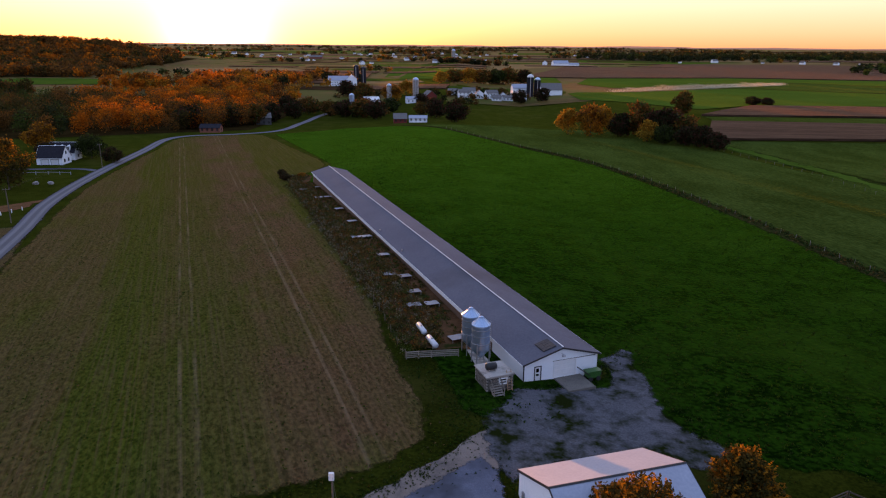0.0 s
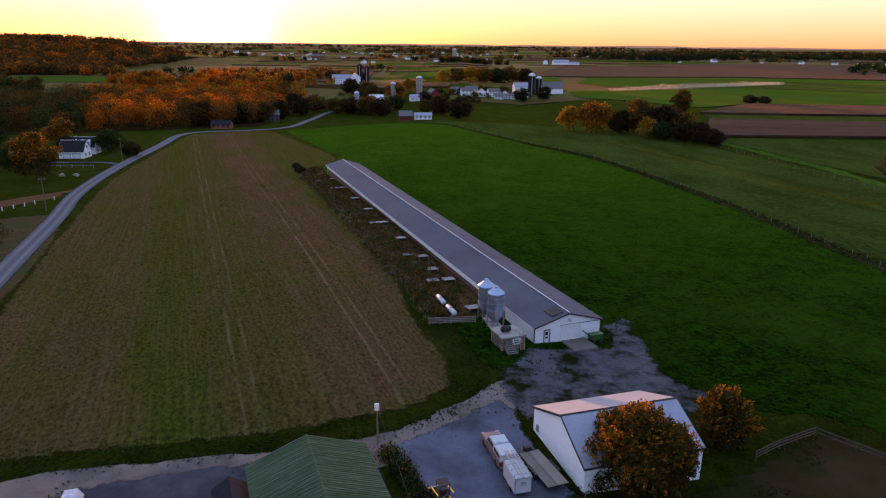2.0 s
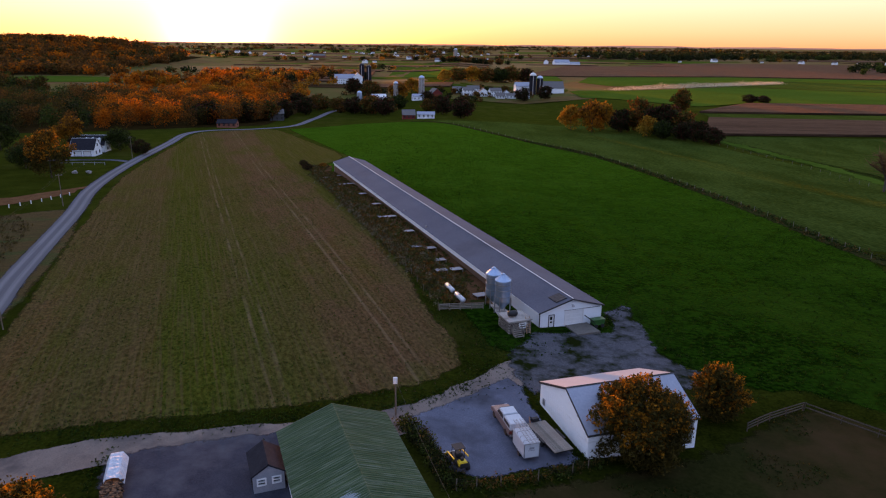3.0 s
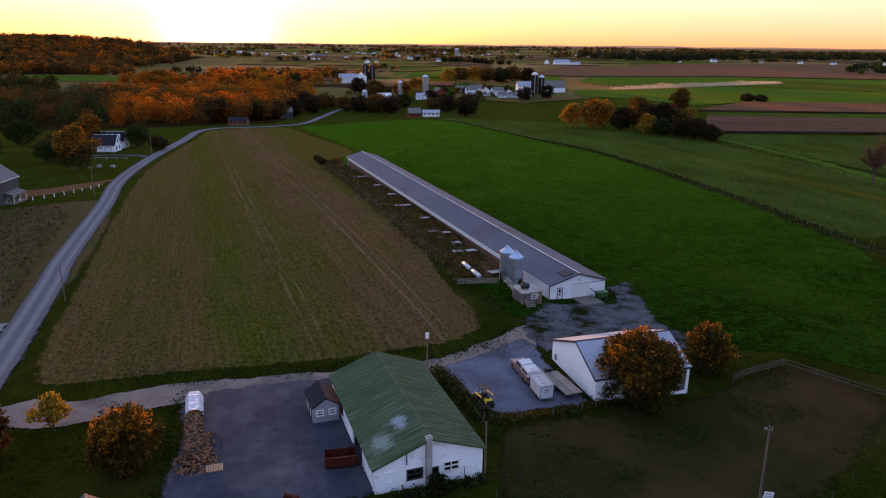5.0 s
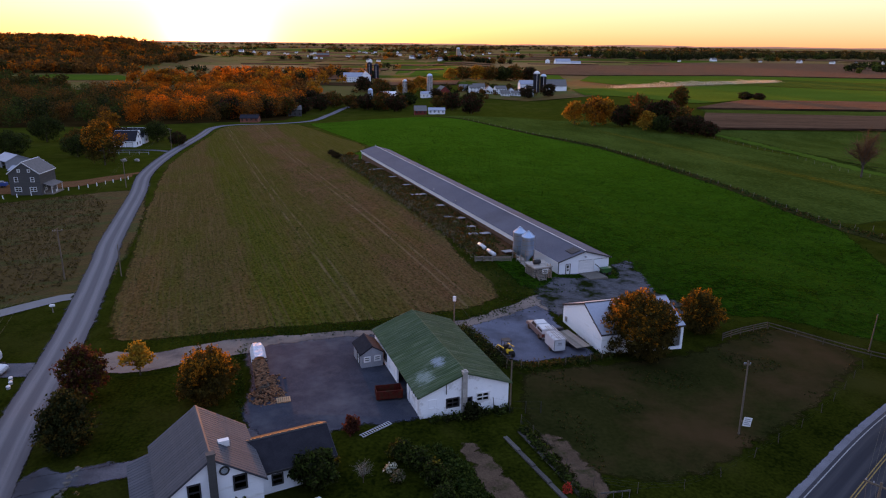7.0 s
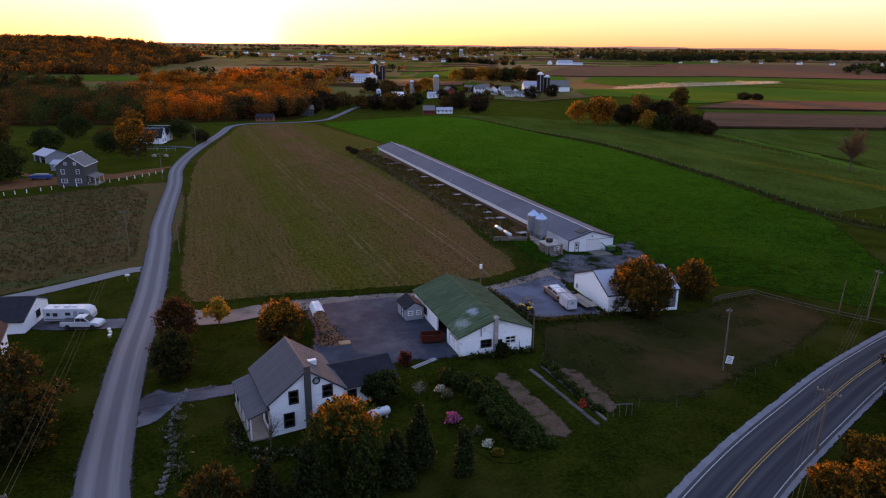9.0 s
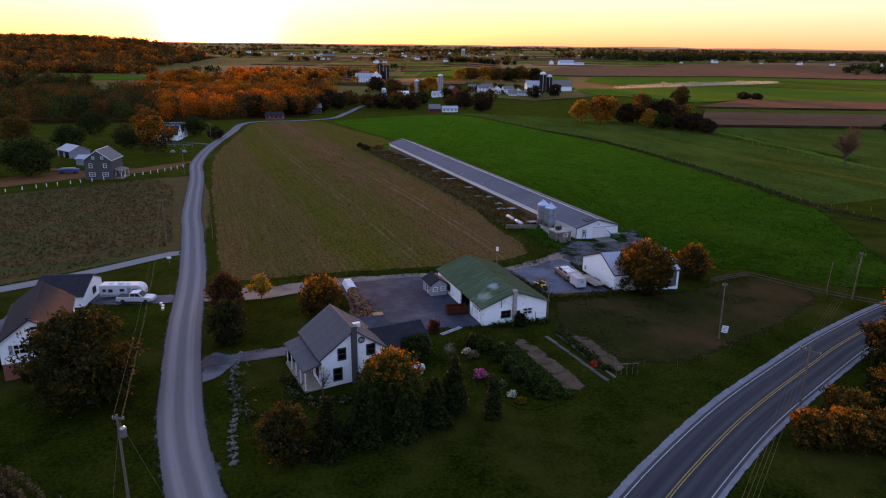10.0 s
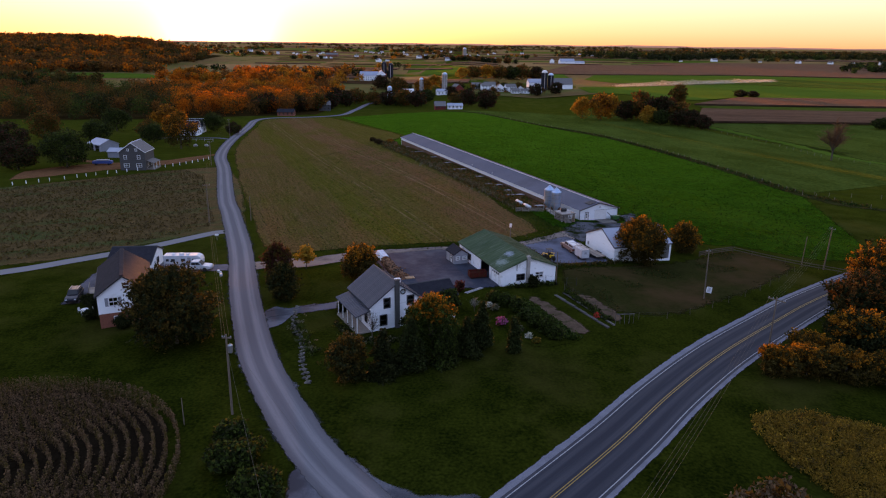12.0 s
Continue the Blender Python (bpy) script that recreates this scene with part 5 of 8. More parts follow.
            prism(bm, [(ya, za + 0.045 + lift), (yb, zb + 0.045 + lift), (yb, zb + 0.012), (ya, za + 0.012)], "x", xr, xr + 0.085)
        part("roof_sheet", bm, "green_roof", sl)
bm = bmesh.new()
box(bm, -9.65, -9.2, -0.05, 0.45, -0.6, 4.7)
box(bm, -9.70, -9.15, -0.1, 0.5, 4.7, 4.85)
box(bm, -9.55, -9.3, 0.07, 0.33, 4.85, 5.0)
part("chimney", bm, "chimney_stone", barn, "pale stained masonry chimney")
bm = bmesh.new()
bars(bm, "y", -9.22, 3.2, 4.2, 0.0, 2.0, 0.06, 0.03, 0, 1)
part("plank_door", bm, "old_white", barn, "boarded plank door")
bm = bmesh.new()
tube(bm, (-9.3, 2.2, 2.4), (-9.3, 2.2, 3.6), 0.05)
part("vent_pipe", bm, "trim_dark", barn)

# farmhouse and its wing
FARM = pose(-18.45, 6.4, -0.35, 0, 0, 118.4)
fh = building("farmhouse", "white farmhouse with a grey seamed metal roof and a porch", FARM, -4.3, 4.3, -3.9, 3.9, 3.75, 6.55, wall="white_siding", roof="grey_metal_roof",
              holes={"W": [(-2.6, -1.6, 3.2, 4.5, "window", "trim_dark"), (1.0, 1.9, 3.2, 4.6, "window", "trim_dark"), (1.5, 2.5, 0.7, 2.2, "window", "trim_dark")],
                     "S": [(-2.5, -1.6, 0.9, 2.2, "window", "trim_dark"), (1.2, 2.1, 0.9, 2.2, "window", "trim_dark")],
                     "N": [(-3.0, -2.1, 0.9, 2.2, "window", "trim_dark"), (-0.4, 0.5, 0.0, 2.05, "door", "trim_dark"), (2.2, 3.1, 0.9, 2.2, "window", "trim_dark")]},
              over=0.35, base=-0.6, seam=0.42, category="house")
bm = bmesh.new()
box(bm, -4.75, -4.3, -0.30, 0.30, -0.5, 7.1)
box(bm, -4.80, -4.25, -0.36, 0.36, 7.1, 7.22)
ch = part("chimney", bm, "grey_siding", fh, "tall grey chimney on the gable")
bm = bmesh.new()
for k in range(8):
    a, b = 2 * math.pi * k / 8, 2 * math.pi * (k + 1) / 8
    tube(bm, (-4.36, -0.95 + 0.36 * math.cos(a), 5.25 + 0.36 * math.sin(a)), (-4.36, -0.95 + 0.36 * math.cos(b), 5.25 + 0.36 * math.sin(b)), 0.07, sides=6)
part("round_window", bm, "trim_dark", fh, "small round gable window")
bm = bmesh.new()
tube(bm, (-4.32, -0.95, 5.25), (-4.35, -0.95, 5.25), 0.34, sides=16)
part("pane", bm, "glass", fh)
bm = bmesh.new()
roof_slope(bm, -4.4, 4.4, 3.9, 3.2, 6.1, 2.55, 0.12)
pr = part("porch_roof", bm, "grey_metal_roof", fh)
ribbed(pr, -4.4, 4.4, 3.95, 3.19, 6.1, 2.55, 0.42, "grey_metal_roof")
for i in range(5):
    bx("porch_post", fh, "trim_white", -4.2 + i * 2.05, -4.08 + i * 2.05, 5.75, 5.87, 0.05, 2.5)
bx("porch_floor", fh, "wood_grey", -4.3, 4.3, 3.9, 6.0, -0.5, 0.1)
bm = bmesh.new()
box(bm, -1.4, -0.9, -1.9, -1.0, 5.55, 6.1)
part("skylight", bm, "trim_white", fh)

WING = pose(-12.45, 10.7, -0.3, 0, 0, 28.4)
wing = building("house_wing", "low white house wing with a dark roof", WING, -3.4, 3.3, -2.75, 2.75, 2.5, 3.95, wall="white_siding", roof="dark_shingle",
                holes={"S": [(-2.2, -1.3, 0.9, 1.9, "window", "trim_dark"), (0.8, 1.9, 0.9, 1.9, "window", "trim_dark")]}, over=0.35, base=-0.6, trim="trim_dark", category="house wing")

# small grey garden shed
gs = building("garden_shed", "small blue-grey garden shed with two white windows", pose(-8.3, 33.6, -0.25, 0, 0, 113), -1.9, 1.9, -1.35, 1.35, 1.9, 2.75, wall="grey_paint", roof="dark_shingle",
              holes={"W": [(-1.0, -0.3, 0.9, 1.5, "window", "trim_white"), (0.3, 1.0, 0.9, 1.5, "window", "trim_white")], "N": [(-0.9, 0.0, 0.05, 1.8, "door", "trim_white")]},
              over=0.18, end_over=0.15, base=-0.3, category="shed", thick=0.1)

for y0 in (-1.15, 0.1):
    bx("ramp", gs, "wood_grey", -2.75, -1.95, y0, y0 + 1.05, -0.25, -0.02, "grey plank step before the shed")
# neighbouring white house on a brick base, with a garage wing
NEIGH = pose(-60.1, 12.6, -2.75, 0, 0, 116)
nh = building("neighbour_house", "white sided house on a red brick base with a dark roof", NEIGH, -7.2, 7.2, -3.6, 3.6, 5.3, 7.9, wall="white_siding", roof="dark_shingle",
              holes={"W": [(0.9, 2.1, 3.5, 4.8, "window", "trim_white"), (-0.9, 0.1, 5.9, 6.9, "window", "trim_white")],
                     "N": [(-4, -3, 3.2, 4.4, "window", "trim_white"), (2, 3, 3.2, 4.4, "window", "trim_white")]},
              over=0.3, base=2.4, trim="trim_dark")
for y0, y1, z0, z1 in ((0.38, 0.82, 3.5, 4.8), (2.18, 2.62, 3.5, 4.8), (-1.38, -0.98, 5.9, 6.9)):
    bx("shutter", nh, "grey_paint", -7.24, -7.2, y0, y1, z0, z1, "blue-grey window shutter")
for a in ((-7.15, 7.15, -3.55, -3.3), (-7.15, 7.15, 3.3, 3.55), (-7.15, -6.9, -3.3, 3.3), (6.9, 7.15, -3.3, 3.3)):
    bx("brick_base", nh, "brick_red", a[0], a[1], a[2], a[3], -0.6, 2.4, "red brick basement wall")
bm = bmesh.new()
bars(bm, "y", -7.17, 0.7, 1.7, 1.0, 1.9, 0.10, 0.03, 1, 0)
cellar = part("window", bm, "trim_white", nh, "small white basement window")
bm = bmesh.new()
pane_box(bm, "y", -7.16, 0.75, 1.65, 1.05, 1.85)
part("pane", bm, "black", cellar)
bx("ridge_cap", nh, "dark_shingle", -7.5, 7.5, -0.30, 0.30, 7.9 + 0.12, 7.9 + 0.26)
gw = building("garage_wing", "white garage with a dark shingled roof", pose(-68.6, 34.0, -2.9, 0, 0, 9), -3.8, 3.8, -4.8, 3.6, 2.1, 4.0, ridge_y=0.0, eave2=2.5, wall="white_siding", roof="dark_shingle",
              holes={"S": [(-3.2, -0.4, -0.1, 1.95, "garage", "trim_white")], "E": [(-0.6, 0.6, 0.9, 1.9, "window", "trim_dark")]}, over=0.3, base=-0.6, trim="trim_dark", category="garage", end_over=0.2)

# grey house by the meadow
gh = building("grey_house", "dark grey two-storey house with white windows", pose(-123.5, 150.5, -5.2, 0, 0, 96), -4.2, 5.2, -4.3, 4.3, 6.4, 9.5, wall="grey_siding", roof="grey_shingle",
              holes={"W": [(-3.0, -1.2, 1.1, 2.3, "window", "trim_white"), (1.2, 3.0, 1.1, 2.3, "window", "trim_white"), (-2.7, -1.7, 3.9, 5.2, "window", "trim_white"), (1.8, 2.8, 3.9, 5.2, "window", "trim_white"),
                           (-1.9, -1.2, 6.7, 7.5, "window", "trim_white"), (0.9, 1.6, 6.7, 7.5, "window", "trim_white")],
                     "S": [(-2, -1, 1, 2.3, "window", "trim_white"), (1.5, 2.5, 1, 2.3, "window", "trim_white")]},
              over=0.3, base=-0.6, trim="trim_white")
bm = bmesh.new()
roof_slope(bm, -3.0, 4.0, -4.3, 3.2, -6.8, 2.4, 0.15)
part("porch_roof", bm, "grey_shingle", gh)
for xx in (-2.8, 0.4, 3.6):
    bx("porch_post", gh, "trim_white", xx, xx + 0.14, -6.6, -6.46, 0, 2.4)
bx("porch_floor", gh, "wood_grey", -3.0, 4.0, -6.8, -4.3, -0.5, 0.2)
building("white_outbuilding", "white metal outbuilding with a pale roof", pose(-160, 197, land(-160, 197), 0, 0, -35), -5, 5, -4, 4, 2.8, 4.6, wall="grey_paint", roof="shed_metal",
         holes={"S": [(-4, -0.5, 0, 2.4), (0.8, 4, 0, 2.4)]}, category="outbuilding")
building("white_outbuilding", "small white shed behind the grey house", pose(-143, 178, land(-143, 178), 0, 0, 4), -4, 4, -3, 3, 2.4, 3.4, wall="grey_paint", roof="shed_metal", category="outbuilding")
# white house with a double garage
building("white_house", "white house with dark garage doors and a steep roof", pose(-146.8, 257.8, -7.0, 0, 0, 6) @ Matrix.Scale(0.88, 4), -5.6, 5.2, -4.5, 4.5, 3.2, 7.8, wall="white_siding", roof="dark_shingle",
         holes={"S": [(-3.7, -0.5, 0, 2.4, "garage", "trim_dark"), (0.5, 3.7, 0, 2.4, "garage", "trim_dark")], "E": [(-2.5, -1.5, 1, 2.3, "window", "trim_dark"), (1.3, 2.3, 1, 2.3, "window", "trim_dark"), (-0.5, 0.5, 4.4, 5.6, "window", "trim_dark")]},
         trim="trim_white")
rear = building("white_house_wing", "white rear wing of the house with a dark roof and dormers", pose(-149.5, 270, -7.2, 0, 0, 6) @ Matrix.Scale(0.85, 4), -6, 6, -4, 4, 3.6, 8.0, wall="white_siding", roof="dark_shingle",
                holes={"S": [(-1.5, -0.5, 1, 2.3, "window", "trim_dark"), (2.5, 3.5, 1, 2.3, "window", "trim_dark")], "E": [(-0.5, 0.5, 1, 2.3, "window", "trim_dark"), (-0.5, 0.5, 4.4, 5.6, "window", "trim_dark")]}, trim="trim_white", category="house")
for xx in (-3.2, 0.0, 3.2):
    bm = bmesh.new()
    prism(bm, [(xx - 0.8, 4.6), (xx + 0.8, 4.6), (xx + 0.8, 6.2), (xx, 7.1), (xx - 0.8, 6.2)], "y", -3.4, -0.6)
    dm = part("dormer", bm, "white_siding", rear)
    bx("dormer_window", dm, "trim_dark", xx - 0.4, xx + 0.4, -3.46, -3.40, 4.9, 6.1)


# ---------------------------------------------------------------- trees and woods
def leaf_cards(rng, n, lobes, size, shell=0.55, shape_noise=None, spray=0):
    """n small leaf sprays spread over the skins of the lobes: (cx, cy, cz, rx, ry, rz); with spray, that many leaves follow each twig outwards."""
    lobes = np.array(lobes, float)
    wgt = (lobes[:, 3] * lobes[:, 5]) ** 0.9
    pick = rng.choice(len(lobes), n, p=wgt / wgt.sum())
    d = rng.normal(size=(n, 3))
    d /= np.linalg.norm(d, axis=1)[:, None]
    r = shell + (1 - shell) * rng.random(n) ** 0.6
    c = lobes[pick, :3] + d * lobes[pick, 3:] * r[:, None]
    if spray:
        tips = (np.arange(n) // spray) * spray
        out = d[tips] + np.array((0, 0, 0.55))
        out /= np.linalg.norm(out, axis=1)[:, None]
        step = (rng.random(n) ** 0.8 * 5.0 - 1.2) * size * (0.6 + 0.8 * rng.random(n)[tips])
        c = c[tips] + out * step[:, None] + rng.normal(size=(n, 3)) * size * 0.45
    nrm = d * 0.6 + rng.normal(size=(n, 3)) * 0.6
    nrm /= np.linalg.norm(nrm, axis=1)[:, None]
    u = np.cross(nrm, rng.normal(size=(n, 3)))
    u /= np.linalg.norm(u, axis=1)[:, None]
    v = np.cross(nrm, u)
    s = size * (0.55 + 0.9 * rng.random(n))
    u *= s[:, None]
    v *= (s * 0.62)[:, None]
    c += rng.normal(size=(n, 3)) * size * 0.7
    if shape_noise:
        f1, f2, f3 = shape_noise
        a = np.arctan2(c[:, 1], c[:, 0])
        c[:, :2] *= (1 + 0.10 * np.sin(3 * a + f1 + c[:, 2] * 0.9) + 0.07 * np.sin(5 * a + f2 - c[:, 2] * 1.3))[:, None]
        c[:, 2] += 0.05 * size / 0.15 * np.sin(4 * a + f3)
    bend = nrm * (s * 0.25)[:, None]
    quads = np.stack([c - u, c - v * 0.9 + bend, c + u, c + v * 0.9 + bend], 1)
    return quads.reshape(-1, 3)


def cards_mesh(name, pts, mat):
    me = bpy.data.meshes.new(name)
    n = len(pts) // 4
    me.vertices.add(n * 4)
    me.vertices.foreach_set("co", pts.astype(np.float32).ravel())
    me.loops.add(n * 4)
    me.loops.foreach_set("vertex_index", np.arange(n * 4, dtype=np.int32))
    me.polygons.add(n)
    me.polygons.foreach_set("loop_start", np.arange(0, n * 4, 4, dtype=np.int32))
    me.materials.append(M[mat])
    me.update(calc_edges=True)
    return me


def crown_lobes(rng, h, r, low, count, shape="round"):
    """Uneven lobes that make up a crown of height h, from the height low, with radius r."""
    out = []
    mid = (h + low) / 2
    half = (h - low) / 2
    if shape == "cone":
        for i in range(count):
            f = (i + 0.5) / count
            w = r * (1 - f) * 0.75 + 0.12 * r
            for k in range(3):
                a = rng.random() * 6.28
                out.append((math.cos(a) * w * 0.45, math.sin(a) * w * 0.45, low + (h - low) * f, w * 0.75, w * 0.75, (h - low) / count * 0.95))
        return out
    if shape == "column":
        for i in range(count):
            f = (i + 0.5) / count
            w = r * (1 - 0.6 * f ** 2)
            out.append((rng.normal() * 0.08 * r, rng.normal() * 0.08 * r, low + (h - low) * f, w, w, (h - low) / count * 0.9))
        return out
    out.append((0, 0, mid, r * 0.70, r * 0.70, half * 0.84))
    out.append((0, 0, mid + half * 0.35, r * 0.55, r * 0.55, half * 0.66))
    out.append((0, 0, low + half * 0.62, r * 0.66, r * 0.66, half * 0.60))
    for i in range(count):
        a = rng.random() * 6.28
        e = rng.uniform(-0.8, 1.0)
        ce = math.sqrt(max(0.0, 1 - e * e)) * (0.98 + 0.25 * min(0.0, e) if e < 0.1 else 0.98 - 0.16 * e)
        k = rng.uniform(0.15, 0.36)
        far = 1 - 0.72 * k
        out.append((math.cos(a) * ce * r * far, math.sin(a) * ce * r * far, mid + e * half * far, r * k, r * k, half * k))
    return out


def tree(name, label, m, h, r, mat, n, size, seed, low=None, lobes=14, shape="round", category="tree", group="", trunk_r=None, mix=None, shell=0.55, top=0.5):
    rng = np.random.default_rng(seed)
    low = h * 0.22 if low is None else low
    th = thing(name, label, category, m, group)
    tr = trunk_r or max(0.05, h * 0.022)
    lb = crown_lobes(rng, h, r, low, lobes, shape)
    bm = bmesh.new()
    head = Vector((rng.normal() * 0.15, rng.normal() * 0.15, low + (h - low) * (0.85 if shape != "round" else 0.45)))
    tube(bm, (0, 0, -0.3), head * 0.5, tr, tr * 0.75, 8)
    tube(bm, head * 0.5, head, tr * 0.75, tr * 0.3, 7)
    if shape == "round":
        for i in range(7):
            b = lb[1 + i % max(1, len(lb) - 1)]
            st = head * (0.4 + 0.08 * i)
            tube(bm, st, st.lerp(Vector(b[:3]), 0.9), tr * 0.4, tr * 0.08, 5)
    part("trunk", bm, "bark", th)
    wave = tuple(rng.random(3) * 6.28)
    spray = 12 if shape == "round" and n > 2000 and size < 0.2 else 0
    if mix:
        k = int(n * mix[1])
        # Orange and rust go to upper lobes only, painting sunlit treetops in leaf colour.
        sunlit_top = mix[0] in ("leaf_orange", "leaf_rust") and shape == "round"
        upper = [b for b in lb if b[2] > low + (h - low) * (top + 0.14 * (b[4] > r * 0.5)) and b[5] < (h - low) * 0.4] if sunlit_top else lb
        pts = leaf_cards(rng, k, upper or lb, size, shell, wave, spray)
        ob = new("crown", cards_mesh("crown", pts, mix[0]))
        ob.parent = th
        n -= k
    pts = leaf_cards(rng, n, lb, size, shell, wave, spray)
    ob = new("crown", cards_mesh("crown", pts, mat))
    ob.parent = th
    return th


def bare_tree(name, label, m, h, spread, seed, category="tree", twigs=260, mat="bark"):
    rng = random.Random(seed)
    th = thing(name, label, category, m)
    bm = bmesh.new()
    ends = []
    tube(bm, (0, 0, -0.3), (0, 0, h * 0.35), h * 0.02, h * 0.015, 7)
    for i in range(14):
        a = rng.random() * 6.28
        st = Vector((0, 0, h * rng.uniform(0.16, 0.36)))
        up = rng.uniform(0.42, 0.95)
        out = spread * rng.uniform(0.25, 0.75) * math.sin(math.pi * (0.25 + 0.7 * up))
        en = Vector((math.cos(a) * out, math.sin(a) * out, h * up))
        tube(bm, st, en, h * 0.009, h * 0.003, 5)
        ends.append((st, en))
    part("trunk", bm, "bark", th)
    bm = bmesh.new()
    for i in range(twigs):
        st, en = rng.choice(ends)
        p = st.lerp(en, rng.uniform(0.25, 1))
        q = p + Vector((rng.gauss(0, 0.22) * spread, rng.gauss(0, 0.22) * spread, rng.uniform(-0.02, 0.14) * h))
        tube(bm, p, q, h * 0.0022, h * 0.001, 3, False)
    part("twig_spray", bm, mat, th)
    return th


def at(x, y, turn=0, s=1.0, sz=None):
    return on_land(x, y, turn) @ Matrix.Diagonal((s, s, sz or s, 1))


# round the farm
tree("maple_tree", "broad orange-leaved maple beside the white shed, sunlit top painted in", at(26.9, 40.9), 8.7, 4.8, "leaf_olive", 40000, 0.14, 1, low=-0.4, lobes=70, mix=("leaf_orange", 0.20))
tree("maple_tree", "smaller orange maple behind the paddock fence, sunlit top painted in", at(38.6, 51.2), 5.9, 2.9, "leaf_olive", 16000, 0.15, 2, low=-0.3, lobes=46, mix=("leaf_orange", 0.24))
tree("maple_tree", "dense round maple on the lawn with painted sunlit orange top", at(-24.8, 23.4), 5.9, 3.0, "leaf_olive", 14000, 0.15, 3, low=-0.3, lobes=44, mix=("leaf_orange", 0.20), top=0.66)
tree("plum_tree", "dark red-leaved ornamental tree by the lane", at(-38.9, 24.2), 6.4, 2.5, "leaf_red", 8000, 0.15, 4, low=0.0, lobes=40, mix=("leaf_olive", 0.45))
tree("plum_tree", "dark bronze-leaved tree beside the house drive", at(-35.4, 14.6), 5.4, 2.7, "leaf_olive", 9000, 0.16, 5, low=-0.2, lobes=40, mix=("leaf_dark", 0.6))
tree("sapling", "thin yellow-leaved young tree beside the farm lane", at(-35.6, 30.2), 4.2, 2.3, "leaf_gold", 1300, 0.20, 6, low=1.3, lobes=12, shell=0.3)
tree("maple_tree", "maple in the front garden with painted sunlit orange top", at(-11.0, -6.2), 7.8, 3.3, "leaf_green", 14000, 0.15, 7, low=-0.2, lobes=44, mix=("leaf_orange", 0.20), top=0.70)
tree("lawn_tree", "large dark broadleaf tree beside the white house", at(-46.4, -1.2), 10.8, 6.3, "leaf_dark", 26000, 0.19, 8, low=-0.3, lobes=60, mix=("leaf_olive", 0.5))
for i, (x, y, h, r, mt, shp) in enumerate([(-20.6, -13.0, 5.4, 2.9, "leaf_olive", "round"), (-16.6, -12.0, 5.8, 2.6, "leaf_dark", "cone"), (-13.4, -10.2, 6.6, 2.6, "needle", "cone"),
                                           (-9.2, -8.4, 5.8, 2.4, "leaf_green", "cone"), (-4.6, -3.6, 6.4, 2.1, "needle", "cone"), (-6.6, -6.2, 5.2, 2.2, "needle", "cone")]):
    tree("shrub", "dense dark evergreen shrub in the front garden", at(x, y), h, r, mt, 7000, 0.15, 20 + i, low=-0.1, lobes=14, shape=shp, category="shrub", mix=("leaf_dark", 0.4))
tree("cypress", "narrow dark columnar cypress", at(-0.4, -4.4), 4.6, 0.95, "needle", 2600, 0.16, 31, low=0.1, lobes=7, shape="column")
tree("shrub", "dark evergreen shrub against the farmhouse gable", at(-13.6, 0.2), 4.3, 1.9, "needle", 3600, 0.2, 32, low=0.1, lobes=12, category="shrub", mix=("leaf_dark", 0.5))
tree("shrub", "green lilac bush beside the house wing", at(-9.4, 8.2), 3.6, 2.3, "leaf_green", 3600, 0.2, 33, low=0.1, lobes=14, category="shrub", mix=("leaf_dark", 0.5))
tree("shrub", "small dark red barberry bush", at(-7.7, 17.0), 1.7, 1.05, "leaf_red", 900, 0.15, 34, low=0.05, lobes=8, category="shrub")
tree("shrub", "dark bush at the corner of the porch", at(-25.0, 8.0), 1.8, 1.2, "leaf_dark", 900, 0.16, 35, low=0.05, lobes=8, category="shrub")
bare_tree("ornamental_tree", "bare grey ornamental tree at the porch", at(-19.4, -1.0), 3.8, 2.2, 36)
bare_tree("ornamental_tree", "pale bare shrub on the lawn", at(-5.4, 9.0), 2.4, 1.5, 37, mat="wood_grey")
for i, (x, y, h, r, mt) in enumerate([(54, 13, 8.6, 5.2, "leaf_dark"), (63, 24, 10.2, 5.6, "leaf_dark"), (72, 33, 9.5, 5.5, "leaf_rust"), (47, 2, 6.6, 4.2, "leaf_dark"), (62, 8, 10.5, 6.0, "leaf_dark"), (84, 40, 10, 6, "leaf_rust")]):
    tree("roadside_tree", "dark leafy roadside tree with painted sunlit rusty tips", at(x, y), h, r, mt, 16000, 0.18, 40 + i, low=0.0, lobes=44, mix=("leaf_orange" if i % 2 else "leaf_rust", 0.22), top=0.60)
for i, (x, y, h, r) in enumerate([(33.6, -4.8, 3.4, 2.6), (37.6, -4.6, 3.8, 2.8), (42.0, -5.2, 4.0, 3.0), (47.0, -6.0, 4.2, 3.2), (52.5, -5.5, 4.4, 3.4), (40.0, 0.5, 3.6, 2.6)]):
    tree("roadside_bush", "wild bush along the road with painted sunlit orange tips", at(x, y), h, r, "leaf_olive", 6500, 0.16, 50 + i, low=-0.2, lobes=34, category="bush", mix=("leaf_orange", 0.24), top=0.62)
for i, (x, y, h, r) in enumerate([(-28.6, -30.0, 2.2, 3.0), (-30.5, -25.6, 1.7, 2.2), (-25.6, -34.5, 2.0, 2.8)]):
    tree("verge_bush", "low green bush on the road verge", at(x, y), h, r, "leaf_green", 2600, 0.22, 57 + i, low=0.05, lobes=14, category="bush", mix=("leaf_dark", 0.4))
